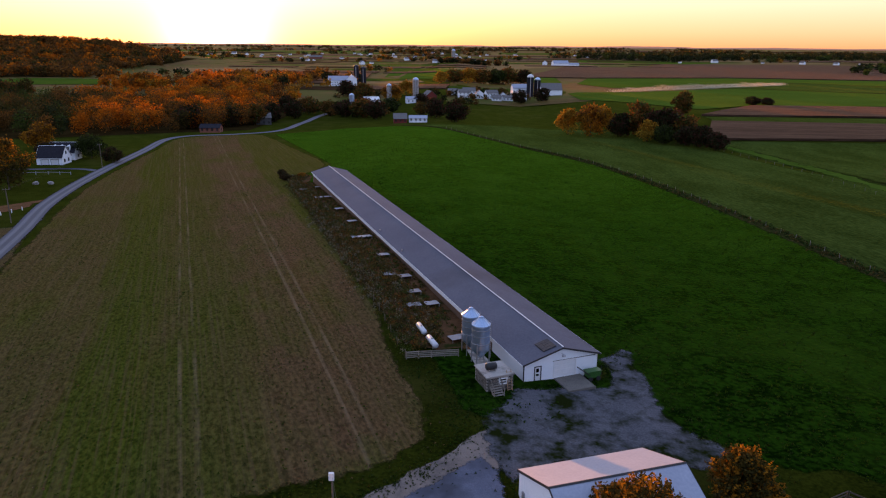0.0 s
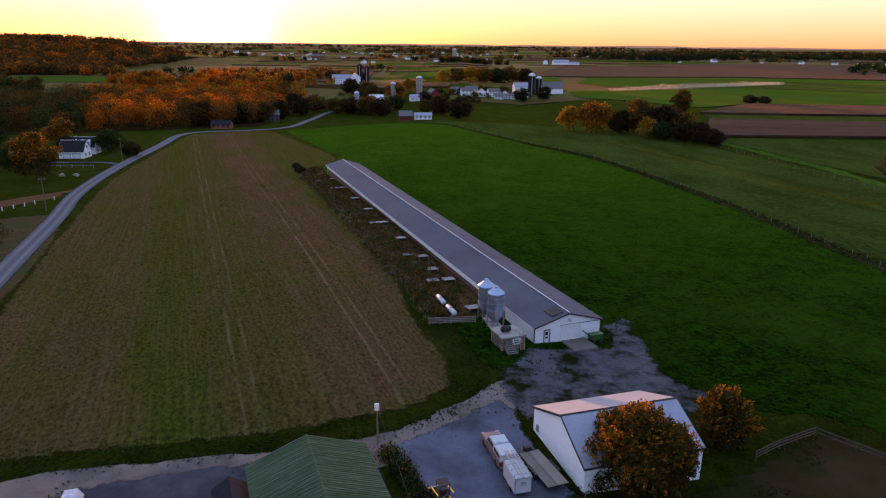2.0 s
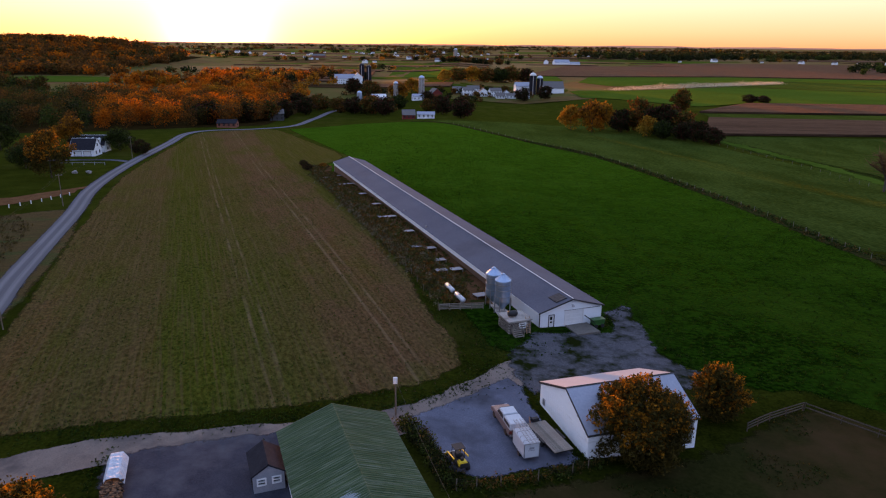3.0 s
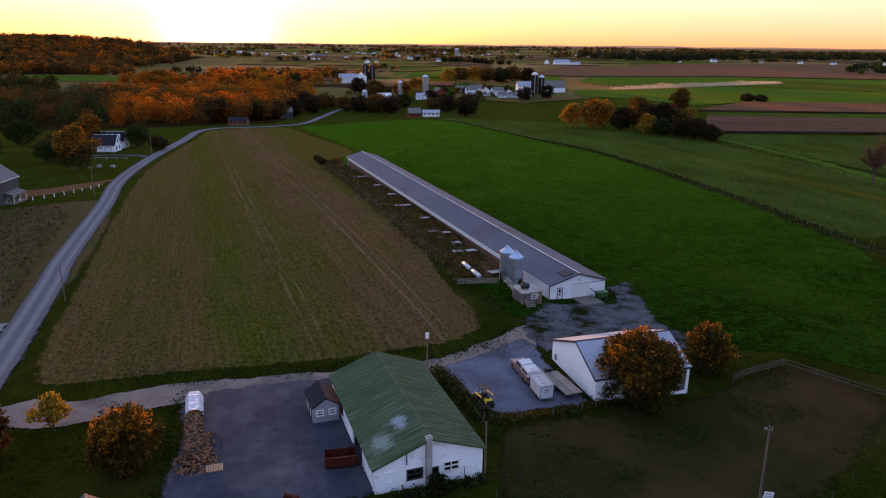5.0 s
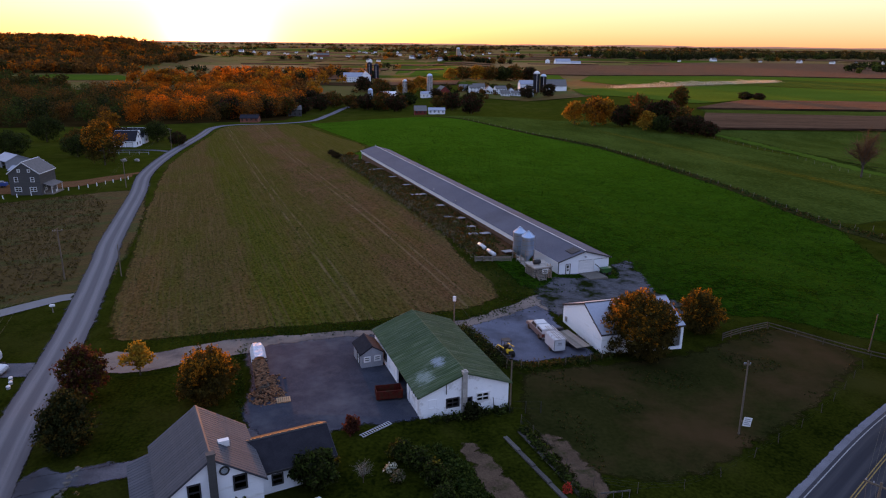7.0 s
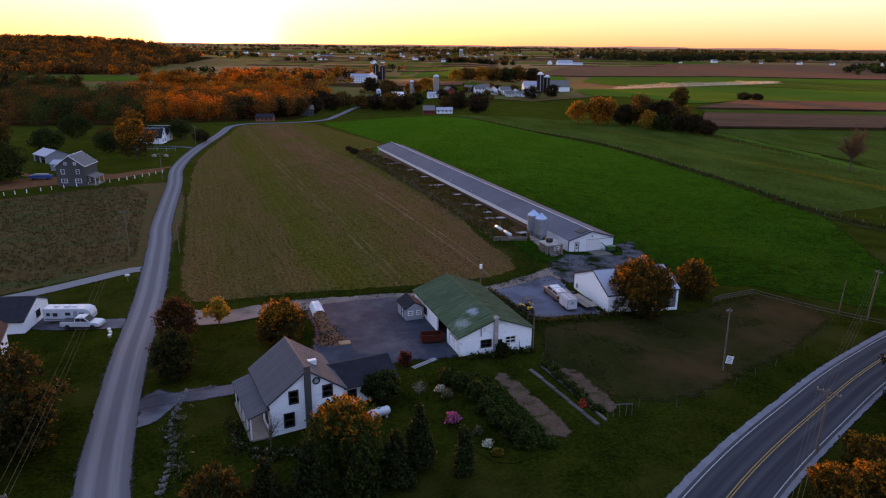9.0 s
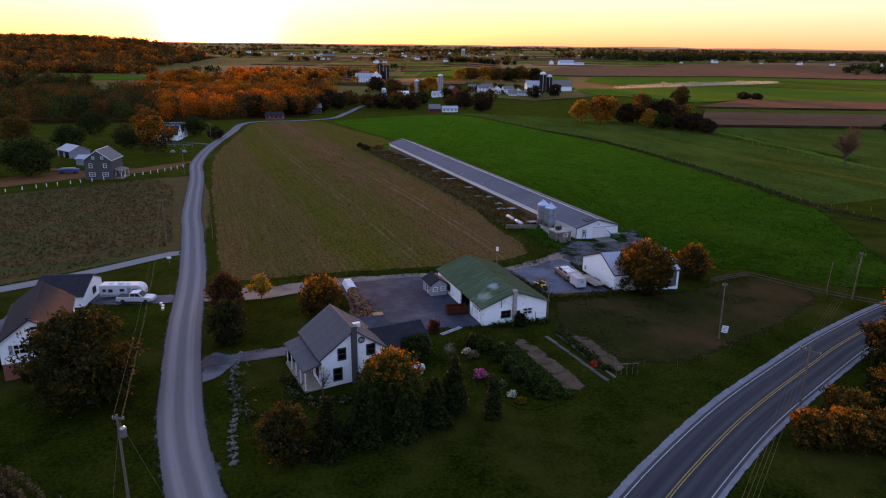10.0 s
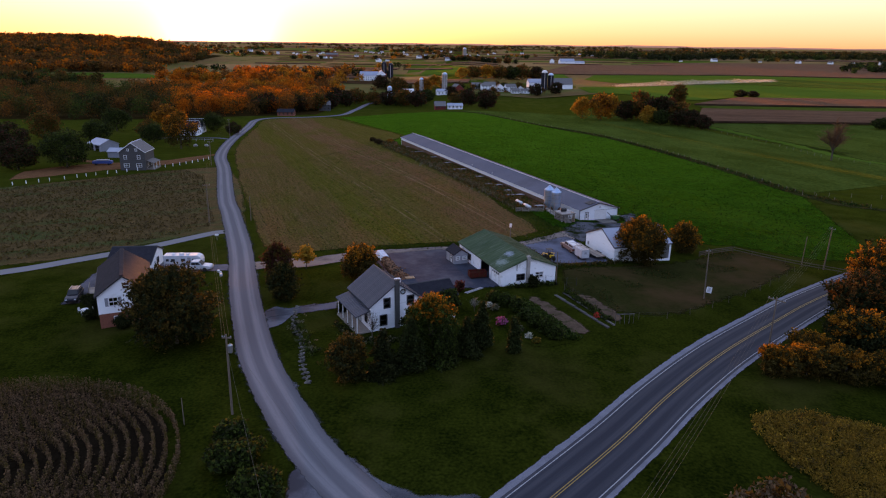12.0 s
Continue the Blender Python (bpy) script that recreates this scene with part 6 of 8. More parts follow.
for i, (x, y, h, r) in enumerate([(-67.4, 14.4, 1.7, 1.3), (-65.6, 12.6, 1.9, 1.1), (-63.6, 8.4, 1.6, 1.1), (-57.0, 4.6, 2.0, 1.3)]):
    tree("shrub", "dark shrub beside the neighbouring house", at(x, y), h, r, "leaf_dark", 1800, 0.15, 62 + i, low=0.05, lobes=9, category="shrub")

# farther trees, each a thing of its own
proto = {}
# The turning kind has sunlit orange put into the top of its crown.
for key, mt, mx, sh in (("green", "leaf_green", ("leaf_dark", 0.5), "round"), ("rust", "leaf_rust", ("leaf_green", 0.35), "round"), ("gold", "leaf_gold", ("leaf_orange", 0.5), "round"),
                        ("dark", "leaf_dark", ("leaf_red", 0.4), "round"), ("orange", "leaf_orange", ("leaf_rust", 0.3), "round"), ("turning", "leaf_olive", ("leaf_orange", 0.32), "round")):
    proto[key] = (mt, mx)
FARTREES = [("turning", -129.5, 203.5, 16.0, 7.6), ("green", -148.7, 150, 13.5, 9.0), ("dark", -162, 143, 10, 7.5), ("dark", -180, 160, 12, 8), ("green", -140.3, 273, 10, 6.5), ("dark", -152, 262, 8, 5.5),
            ("rust", -160, 240, 9, 6), ("green", -172, 216, 11, 7), ("dark", -195, 190, 12, 8), ("rust", -205, 230, 13, 8), ("green", -150, 222, 9, 6), ("dark", -126, 262, 6.5, 4.5),
            ("orange", -178, 300, 12, 7), ("green", -190, 268, 12, 7.5),
            ("dark", 8.5, 430, 14, 8), ("dark", -5, 452, 13, 8), ("rust", -16, 470, 9, 6), ("dark", -45, 455, 13, 8), ("rust", -56, 470, 13, 8.5), ("dark", -70, 480, 12, 8), ("rust", -84, 495, 11, 7),
            ("dark", -60, 505, 12, 8), ("green", -40, 500, 11, 7), ("orange", -48, 590, 15, 9), ("rust", -75, 600, 16, 10), ("dark", -95, 640, 15, 10), ("gold", -40, 640, 13, 8), ("dark", -20, 545, 10, 6),
            ("dark", 62, 600, 12, 8), ("dark", 82, 610, 12, 7.5), ("rust", 48, 655, 8, 6), ("green", 32, 650, 7, 5),
            ("gold", 72, 385, 16.2, 7.8), ("orange", 82, 372, 20.0, 9.5), ("gold", 90, 380, 17.5, 7.8), ("dark", 97, 366, 15.0, 7.8), ("rust", 106, 366, 21.2, 10.1), ("dark", 112, 352, 17.5, 8.4), ("gold", 106, 346, 12.5, 6.2),
            ("dark", 118, 352, 18.8, 9.0), ("green", 112, 338, 11.2, 6.2), ("dark", 121, 333, 11.2, 6.7), ("dark", 126, 326, 12.5, 6.7), ("dark", 131, 318, 10.0, 6.2), ("rust", 126, 345, 15.0, 7.8),
            ("rust", 158.9, 463, 15.5, 7.2), ("dark", 242, 553, 7, 7), ("dark", 254, 555, 6, 6), ("green", 240, 330, 7, 6),
            ("rust", 2, 790, 16, 12), ("gold", 18, 798, 17, 12), ("rust", 34, 806, 18, 12), ("green", 50, 815, 18, 13), ("rust", 66, 828, 20, 13), ("dark", 84, 835, 17, 12), ("gold", -12, 770, 13, 9),
            ("dark", -128, 410, 12, 8), ("rust", -118, 425, 13, 8), ("dark", -112, 445, 13, 8), ("dark", -104, 470, 13, 8), ("rust", -100, 500, 13, 8), ("dark", -122, 520, 12, 8), ("dark", -146, 395, 14, 9),
            ("dark", -46, 218, 2.6, 2.0), ("orange", -41, 222, 1.8, 1.6), ("dark", -50, 230, 2.2, 1.8)]
LABEL = {"turning": "olive-green tree with painted sunlit orange top", "green": "broad green tree at the field edge", "rust": "rusty brown autumn tree", "gold": "golden yellow autumn tree", "dark": "dark leafy tree in evening shade", "orange": "bright orange autumn tree"}
made = {}
rnd = random.Random(7)
for i, (key, x, y, h, r) in enumerate(FARTREES):
    near = y < 300
    if 60 < x < 135 and 315 < y < 390:
        h, r = h * 0.86, r * 0.9
    kk = (key, near, rnd.randrange(2))
    turn = rnd.random() * 360
    if kk not in made:
        mt, mx = proto[key]
        made[kk] = tree("autumn_tree", LABEL[key], Matrix.Identity(4), 10, 5.6, mt, 5200 if near else 2200, 0.26 if near else 0.46, 100 + i, low=0.1, lobes=36, mix=mx, group="trees round the fields")
        made[kk].matrix_basis = at(x, y, turn) @ Matrix.Diagonal((r / 5.6, r / 5.6, h / 10, 1))
        made[kk]["proto"] = 1
    else:
        ob = copy_thing(made[kk], Matrix.Identity(4))
        ob.matrix_basis = at(x, y, turn) @ Matrix.Diagonal((r / 5.6, r / 5.6, h / 10, 1))
for ob in made.values():
    del ob["proto"]
bare_tree("field_tree", "half-bare brown tree in the pasture", at(145.6, 201.5), 18.5, 8.0, 77, twigs=1500, mat="twig")


def woods(name, label, spots, hlo, hhi, cards, size, mats, seed, wide=0.45):
    """Trees too far and too many to count, joined by leaf colour."""
    rng = np.random.default_rng(seed)
    bins = {k: [] for k in mats}
    for x, y in spots:
        h = rng.uniform(hlo, hhi)
        r = h * wide * rng.uniform(0.8, 1.25)
        z = land(x, y) - 0.3
        lb = [(x, y, z + h * 0.55, r * 0.75, r * 0.75, h * 0.42)]
        for k in range(6):
            a = rng.random() * 6.28
            e = rng.uniform(0.25, 0.85)
            lb.append((x + math.cos(a) * r * 0.55, y + math.sin(a) * r * 0.55, z + h * e, r * 0.45, r * 0.45, h * 0.2))
        bins[mats[int(rng.integers(len(mats)))]] += lb
    for k, lst in bins.items():
        if lst:
            pts = leaf_cards(rng, cards * len(lst) // 7, lst, size, 0.6)
            tagged(new(name, cards_mesh(name, pts, k)), label, "trees", kind="stuff")



def inside(poly, x, y):
    ok = False
    for (x0, y0), (x1, y1) in zip(poly, poly[1:] + poly[:1]):
        if (y0 > y) != (y1 > y) and x < (x1 - x0) * (y - y0) / (y1 - y0) + x0:
            ok = not ok
    return ok


def scatter(poly, n, seed):
    rng = random.Random(seed)
    xs, ys = [p[0] for p in poly], [p[1] for p in poly]
    out = []
    while len(out) < n:
        x, y = rng.uniform(min(xs), max(xs)), rng.uniform(min(ys), max(ys))
        if inside(poly, x, y):
            out.append((x, y))
    return out


# Leaf mix with the sun's haze glow put in, for woods towards the sun.
SUNGLOW = ["leaf_sunglow", "leaf_rust", "leaf_sunglow", "leaf_orange", "leaf_sunglow"]
MIXED = ["leaf_dark", "leaf_green", "leaf_rust", "leaf_dark", "leaf_rust", "leaf_orange"]
def clumped(poly, clumps, each, spread, seed):
    """Trees in loose clumps and hedgerows."""
    rng = random.Random(seed)
    out = []
    for x, y in scatter(poly, clumps, seed):
        a = rng.gauss(0, 0.25)
        for k in range(each):
            u = rng.uniform(-1, 1) * spread
            out.append((x + u * math.cos(a) + rng.gauss(0, 3), y + u * math.sin(a) + rng.gauss(0, 3)))
    return out


DUSK = ["leaf_rust", "leaf_olive", "leaf_dark", "leaf_olive", "leaf_rust", "leaf_green"]
woods("valley_woods", "dense autumn woods across the valley floor", scatter([(-190, 352), (-150, 374), (-118, 396), (-118, 470), (-170, 520), (-240, 540), (-260, 470)], 230, 1), 10, 17, 430, 0.50, ["leaf_sunglow", "leaf_rust", "leaf_sunglow", "leaf_rust", "leaf_olive"], 1)
woods("valley_woods", "dark autumn woods across the valley floor", scatter([(-250, 322), (-188, 348), (-240, 480), (-270, 560), (-380, 560), (-440, 440), (-340, 325)], 300, 11), 10, 17, 330, 0.55, DUSK, 11)
woods("valley_woods", "dense autumn woods across the valley floor", scatter([(-160, 520), (-120, 560), (-150, 660), (-260, 650), (-330, 570)], 130, 2), 10, 16, 260, 0.8, SUNGLOW, 2)
woods("valley_woods", "dense autumn woods across the valley floor", scatter([(-400, 560), (-640, 600), (-660, 690), (-500, 690), (-380, 640)], 260, 3), 10, 16, 200, 1.0, DUSK, 3)
woods("valley_woods", "autumn trees below the wooded hill", clumped([(-380, 680), (-270, 660), (-180, 700), (-200, 880), (-330, 900), (-400, 800)], 24, 6, 22, 15), 9, 14, 150, 1.1, SUNGLOW, 15)
woods("hill_woods", "wooded hill in brown autumn leaf", scatter([(-430, 880), (-500, 1000), (-520, 1250), (-560, 1420), (-1500, 1420), (-1500, 900), (-900, 640), (-600, 640), (-560, 860)], 3000, 4), 10, 15, 75, 1.9, ["leaf_rust", "leaf_sunglow", "leaf_rust", "leaf_rust", "leaf_olive"], 4, 0.66)
woods("far_woods", "dark line of distant woods", scatter([(340, 2100), (560, 1830), (700, 1950), (820, 2080), (1500, 2200), (1800, 2500), (1500, 2700), (400, 2450)], 620, 5), 11, 19, 60, 2.4, ["leaf_dark", "leaf_dark", "leaf_dark", "leaf_olive", "leaf_green"], 5, 0.6)
woods("far_woods", "dark line of distant woods", scatter([(640, 1165), (720, 1150), (1000, 1500), (1500, 1700), (1300, 1900), (850, 1500)], 110, 6), 9, 15, 70, 2.0, ["leaf_dark", "leaf_green"], 6, 0.55)
woods("far_woods", "scattered hedgerow trees of the far farmland", scatter([(-50, 1590), (75, 1450), (110, 1480), (-20, 1640)], 50, 7), 8, 13, 80, 1.8, ["leaf_dark", "leaf_rust"], 7, 0.6)
woods("far_woods", "scattered hedgerow trees of the far farmland", clumped([(-480, 1000), (-200, 900), (-100, 1400), (300, 1800), (1400, 2000), (2400, 3300), (-1700, 3300), (-800, 1700)], 85, 9, 45, 8), 6, 12, 44, 1.9, MIXED, 8, 0.6)
woods("far_woods", "low hedgerow trees along the far skyline", clumped([(-1800, 2700), (2600, 2700), (2900, 4300), (-2300, 4300)], 95, 14, 110, 9), 6, 12, 30, 2.6, ["leaf_dark", "leaf_rust", "leaf_olive"], 9, 0.9)
woods("far_woods", "tree clumps round the distant village", scatter([(-330, 880), (-230, 700), (-130, 690), (-100, 820), (-180, 1000)], 60, 10), 8, 13, 110, 1.4, ["leaf_dark", "leaf_rust", "leaf_orange"], 10, 0.55)
woods("far_woods", "low hedges and bushes round the village", clumped([(-100, 480), (-20, 470), (60, 560), (120, 640), (60, 700), (-120, 690)], 22, 6, 14, 14), 2.5, 6, 60, 0.8, ["leaf_dark", "leaf_rust", "leaf_olive"], 14, 0.6)

# ---------------------------------------------------------------- the village and far farms
def far_house(label, x, y, turn, L, W, e, r, wall="white_siding", roof="grey_shingle", windows=True, category="house", name="farm_building", dz=0.0):
    hs = {}
    if windows:
        row = []
        k = int(L // 2.6)
        for i in range(k):
            u = -L / 2 + (i + 0.5) * L / k
            row.append((u - 0.45, u + 0.45, 1.0, 2.3, "window", "trim_dark"))
            if e > 4.4:
                row.append((u - 0.45, u + 0.45, 3.5, 4.5, "window", "trim_dark"))
        hs = {"S": row, "W": [(-0.5, 0.5, 1.0, 2.3, "window", "trim_dark")], "E": [(-0.5, 0.5, 1.0, 2.3, "window", "trim_dark")]}
    return building(name, label, on_land(x, y, turn, dz), -L / 2, L / 2, -W / 2, W / 2, e, r, wall=wall, roof=roof, holes=hs, base=-1.0, category=category)


far_house("white two-storey village house", -105, 533, 100, 8, 6.5, 5.0, 7.4)
far_house("low white barn with a red gable", -26, 421, 8, 8, 8, 2.8, 5.6, "red_paint", "grey_shingle", name="barn", category="barn")
far_house("long low white annex with a pale roof", -15, 422, 4, 11, 6, 2.6, 4.0, "white_siding", "shed_metal", name="annex", category="annex")
far_house("red barn with a white metal roof", -62, 556, 20, 13, 10, 4.6, 8.2, "red_paint", "trim_white", name="barn", category="barn")
far_house("weathered red barn with a grey roof", -16, 585, 110, 13, 9, 4.8, 8.6, "red_paint", "grey_shingle", name="barn", category="barn")
far_house("white dairy building with a pale roof", -30, 575, 15, 10, 7, 3.4, 5.2, "white_siding", "shed_metal", name="dairy", category="barn")
far_house("large white barn with a pale roof", -126, 770, 15, 22, 11, 6.0, 10.5, "white_siding", "shed_metal", name="barn", category="barn")
far_house("white barn with a tall gable", -112, 775, 100, 13, 11, 7.5, 12.0, "white_siding", "shed_metal", name="barn", category="barn")
far_house("white barn at the village edge", 64, 622, 95, 13, 9, 6.0, 9.5, "white_siding", "shed_metal", name="barn", category="barn")
far_house("white barn behind the silos", 66, 668, 10, 14, 10, 7.0, 10.5, "white_siding", "shed_metal", name="barn", category="barn")
far_house("large barn with a grey roof", 96, 668, 5, 20, 14, 5.0, 11.0, "white_siding", "grey_shingle", name="barn", category="barn", windows=False)
far_house("small white milk house", 52, 618, 5, 9, 6, 3.0, 4.8)
for x, y, turn, L, e in ((13, 622, 10, 10, 4.8), (27, 622, 95, 8, 5.0), (38, 628, 20, 11, 5.2), (18, 660, 5, 12, 3.0), (49, 634, 90, 7, 3.2), (3, 640, 0, 9, 3.0), (42, 612, 5, 8, 2.8)):
    far_house("white village house with a grey roof", x, y, turn, L, 7, e, e + 2.6)
far_house("low stone house at the bend of the road", -129, 380, 5, 11, 7, 2.6, 4.4, "brick_red", "dark_shingle")
far_house("house among the trees by the road", -113, 428, 20, 9, 7, 4.6, 7.0, "grey_siding", "grey_shingle")
far_house("white farm building with a broad pale roof", 222, 1535, 10, 34, 18, 5, 11, "white_siding", "shed_metal", False, "barn", "barn")
far_house("white farmhouse far off", 192, 1560, 80, 14, 10, 6, 10)
far_house("long white hoop barn", 250, 1540, 5, 26, 10, 3, 6, "white_siding", "shed_metal", False, "barn", "barn")
far_house("pale barn far off on the plain", -381, 1869, 0, 34, 16, 6, 10, "brick_red", "grey_shingle", False, "barn", "barn")


def tall_silo(label, x, y, h, r, mat="concrete", dome="galvanised"):
    th = thing("tower_silo", label, "silo", on_land(x, y), "tower silos of the far farms")
    bm = bmesh.new()
    prof = [(r, -0.5)]
    for k in range(12):
        prof += [(r, h * k / 12 + 0.1), (r + 0.06, h * k / 12 + 0.2), (r + 0.06, h * k / 12 + 0.35), (r, h * k / 12 + 0.45)]
    prof.append((r, h))
    lathe(bm, prof, 18)
    part("shaft", bm, mat, th)
    bm = bmesh.new()
    lathe(bm, [(r + 0.1, h), (r * 0.92, h + r * 0.35), (r * 0.65, h + r * 0.68), (r * 0.25, h + r * 0.85), (0.1, h + r * 0.9)], 18)
    part("dome", bm, dome, th, smooth=True)
    bm = bmesh.new()
    tube(bm, (0, -r - 0.3, 0), (0, -r - 0.3, h), 0.35, sides=8)
    part("chute", bm, "steel", th)


tall_silo("dark concrete tower silo with a white dome", 75, 652, 18, 3.2, "dark_shingle", "trim_white")
tall_silo("dark concrete tower silo", 82, 655, 15, 3.0, "dark_shingle")
tall_silo("grey concrete tower silo", -28, 592, 17, 2.6)
tall_silo("grey concrete tower silo", -50, 585, 14, 2.2)
tall_silo("short pale feed tower beside the red barn", -78, 560, 9, 2.2, "galvanised")
tall_silo("dark blue tower silo", -112, 810, 19, 3.0, "dark_shingle", "dark_paint")
tall_silo("dark blue tower silo", -104, 812, 17, 3.0, "dark_shingle", "dark_paint")
tall_silo("tall pale concrete tower", -12, 1676, 24, 4.5)
hrng = random.Random(12)
hp = far_house("small white house far off on the plain", 668, 1861, 20, 16, 10, 5, 9, windows=False, name="distant_house", dz=0.0)
tagged(hp, group="distant houses")
for x, y in ((-584, 1225), (-568, 1228), (-559, 1259), (-543, 1276), (862, 1790), (930, 1760), (1010, 1800), (1120, 1760), (780, 1830), (560, 1800), (1200, 1900), (1050, 1740), *scatter([(-450, 1700), (-150, 1300), (100, 1750), (400, 1700), (700, 2300), (-100, 2700), (-900, 2300)], 50, 13)):
    s = hrng.uniform(0.45, 1.0)
    hc = copy_thing(hp, Matrix.Identity(4))
    hc.matrix_basis = on_land(x, y, hrng.uniform(0, 180)) @ Matrix.Diagonal((s, s, s, 1))


# ---------------------------------------------------------------- vehicles and machines
def wheel(parent, x, y, r, w=0.22):
    bm = bmesh.new()
    s = 1 if y > 0 else -1
    prof = [(r * 0.62, -w / 2), (r * 0.94, -w / 2), (r, -w * 0.3), (r, w * 0.3), (r * 0.94, w / 2), (r * 0.62, w / 2)]
    lathe(bm, prof, 18)
    bmesh.ops.transform(bm, matrix=pose(x, y, r, 90, 0, 0), verts=bm.verts[:])
    ty = part("wheel", bm, "rubber", parent)
    bm = bmesh.new()
    lathe(bm, [(r * 0.6, -w * 0.2), (r * 0.58, w * 0.42), (r * 0.3, w * 0.30), (r * 0.12, w * 0.44)], 14)
    bmesh.ops.transform(bm, matrix=pose(x, y, r, 90 * s * -1, 0, 0), verts=bm.verts[:])
    part("rim", bm, "steel", ty)


def side_shell(bm, outline, half, tuck=0.0, r=0.05):
    """A body drawn in side view (x, z), given width and softened edges; tuck narrows it towards the top."""
    tmp = bmesh.new()
    prism(tmp, outline, "y", -half, half)
    bmesh.ops.recalc_face_normals(tmp, faces=tmp.faces[:])
    if tuck:
        zs = [p[1] for p in outline]
        for v in tmp.verts:
            f = (v.co.z - min(zs)) / (max(zs) - min(zs))
            v.co.y *= 1 - tuck * f
    if r:
        bmesh.ops.bevel(tmp, geom=tmp.edges[:], offset=r, segments=2, affect="EDGES")
    absorb(bm, tmp)


def pickup(label, m, paint, topper=None, roof=None):
    th = thing("pickup_truck", label, "truck", m)
    bm = bmesh.new()
    side_shell(bm, [(-2.85, 0.55), (-2.80, 1.12), (0.55, 1.14), (1.30, 1.12), (2.55, 1.02), (2.85, 0.90), (2.88, 0.50), (2.2, 0.42), (-2.5, 0.42)], 0.98)
    body = part("body", bm, paint, th)
    bm = bmesh.new()
    side_shell(bm, [(-0.75, 1.13), (-0.62, 1.80), (0.72, 1.84), (1.42, 1.13)], 0.90, 0.14)
    part("cab", bm, roof or paint, th)
    bm = bmesh.new()
    for y in (-0.865, 0.865):
        prism(bm, [(-0.55, 1.22), (-0.5, 1.68), (0.15, 1.70), (0.15, 1.22)], "y", y - 0.02, y + 0.02)
        prism(bm, [(0.22, 1.22), (0.22, 1.70), (0.66, 1.70), (1.16, 1.22)], "y", y - 0.02, y + 0.02)
    part("side_window", bm, "black", th, "dark side windows")
    bm = bmesh.new()
    prism(bm, [(1.42, 1.17), (0.80, 1.77), (0.83, 1.80), (1.46, 1.20)], "y", -0.72, 0.72)
    part("windscreen", bm, "black", th, "dark windscreen")
    bm = bmesh.new()
    box(bm, -2.70, -0.85, -0.82, 0.82, 1.125, 1.15)
    part("bed_liner", bm, "black", th)
    if topper:
        bm = bmesh.new()
        side_shell(bm, [(-2.82, 1.13), (-2.72, 1.78), (-0.85, 1.80), (-0.80, 1.13)], 0.92, 0.10)
        part("topper", bm, topper, th, "white bed topper")
        bm = bmesh.new()
        for y in (-0.885, 0.885):
            prism(bm, [(-2.6, 1.28), (-2.55, 1.62), (-1.0, 1.64), (-1.0, 1.28)], "y", y - 0.02, y + 0.02)
        part("topper_window", bm, "black", th)
    for y in (-0.74, 0.74):
        bx("headlight", th, "white_paint", 2.84, 2.905, y - 0.17, y + 0.17, 0.74, 0.90)
        bx("tail_light", th, "red_paint", -2.875, -2.83, y - 0.14 + 0.1 * (1 if y > 0 else -1), y + 0.14 + 0.1 * (1 if y > 0 else -1), 0.78, 1.05)
    bx("bumper", th, "steel", 2.82, 3.0, -0.95, 0.95, 0.44, 0.62, soft=0.04)
    bx("bumper", th, "steel", -3.0, -2.82, -0.95, 0.95, 0.44, 0.62, soft=0.04)
    for x in (-1.75, 1.85):
        for y in (-0.88, 0.88):
            wheel(th, x, y, 0.39)
    return th


pickup("tan pickup truck with a white topper on gravel", on_land(14.35, 45.6, 107, 0.1), "tan_paint", "white_paint", "white_paint")
pickup("silver pickup truck beside the travel trailer", on_land(-56.4, 31.6, 3, 0.1), "white_paint")


def estate_car():
    th = thing("car", "dark blue estate car parked on the gravel drive", "car", on_land(-70.9, 16.7, -74, 0.1) @ Matrix.Diagonal((1.05, 1.0, 1.06, 1)))
    bm = bmesh.new()
    side_shell(bm, [(-2.3, 0.45), (-2.32, 0.95), (1.05, 1.0), (2.1, 0.86), (2.32, 0.70), (2.3, 0.40), (-1.9, 0.35)], 0.92)
    part("body", bm, "dark_paint", th)
    bm = bmesh.new()
    side_shell(bm, [(-2.22, 0.98), (-1.85, 1.55), (0.15, 1.60), (1.15, 1.0)], 0.86, 0.16)
    part("cabin", bm, "dark_paint", th)
    bm = bmesh.new()
    for y in (-0.80, 0.80):
        prism(bm, [(-2.0, 1.06), (-1.7, 1.44), (-0.6, 1.47), (-0.6, 1.06)], "y", y - 0.03, y + 0.03)
        prism(bm, [(-0.5, 1.06), (-0.5, 1.47), (0.1, 1.47), (0.8, 1.06)], "y", y - 0.03, y + 0.03)
    part("side_window", bm, "black", th)
    bm = bmesh.new()
    prism(bm, [(0.24, 1.58), (1.06, 1.09), (1.09, 1.11), (0.27, 1.60)], "y", -0.64, 0.64)
    part("windscreen", bm, "black", th)
    bm = bmesh.new()
    prism(bm, [(-2.17, 1.10), (-1.93, 1.48), (-1.97, 1.50), (-2.21, 1.12)], "y", -0.60, 0.60)
    part("rear_window", bm, "black", th)
    for y in (-0.62, 0.62):
        bm = bmesh.new()
        tube(bm, (-1.7, y, 1.64), (0.0, y, 1.67), 0.03)
        part("roof_rail", bm, "steel", th)
    for x in (-1.4, 1.45):
        for y in (-0.84, 0.84):
            wheel(th, x, y, 0.33)
    for y in (-0.65, 0.65):
        bx("headlight", th, "white_paint", 2.26, 2.34, y - 0.15, y + 0.15, 0.62, 0.76)


estate_car()


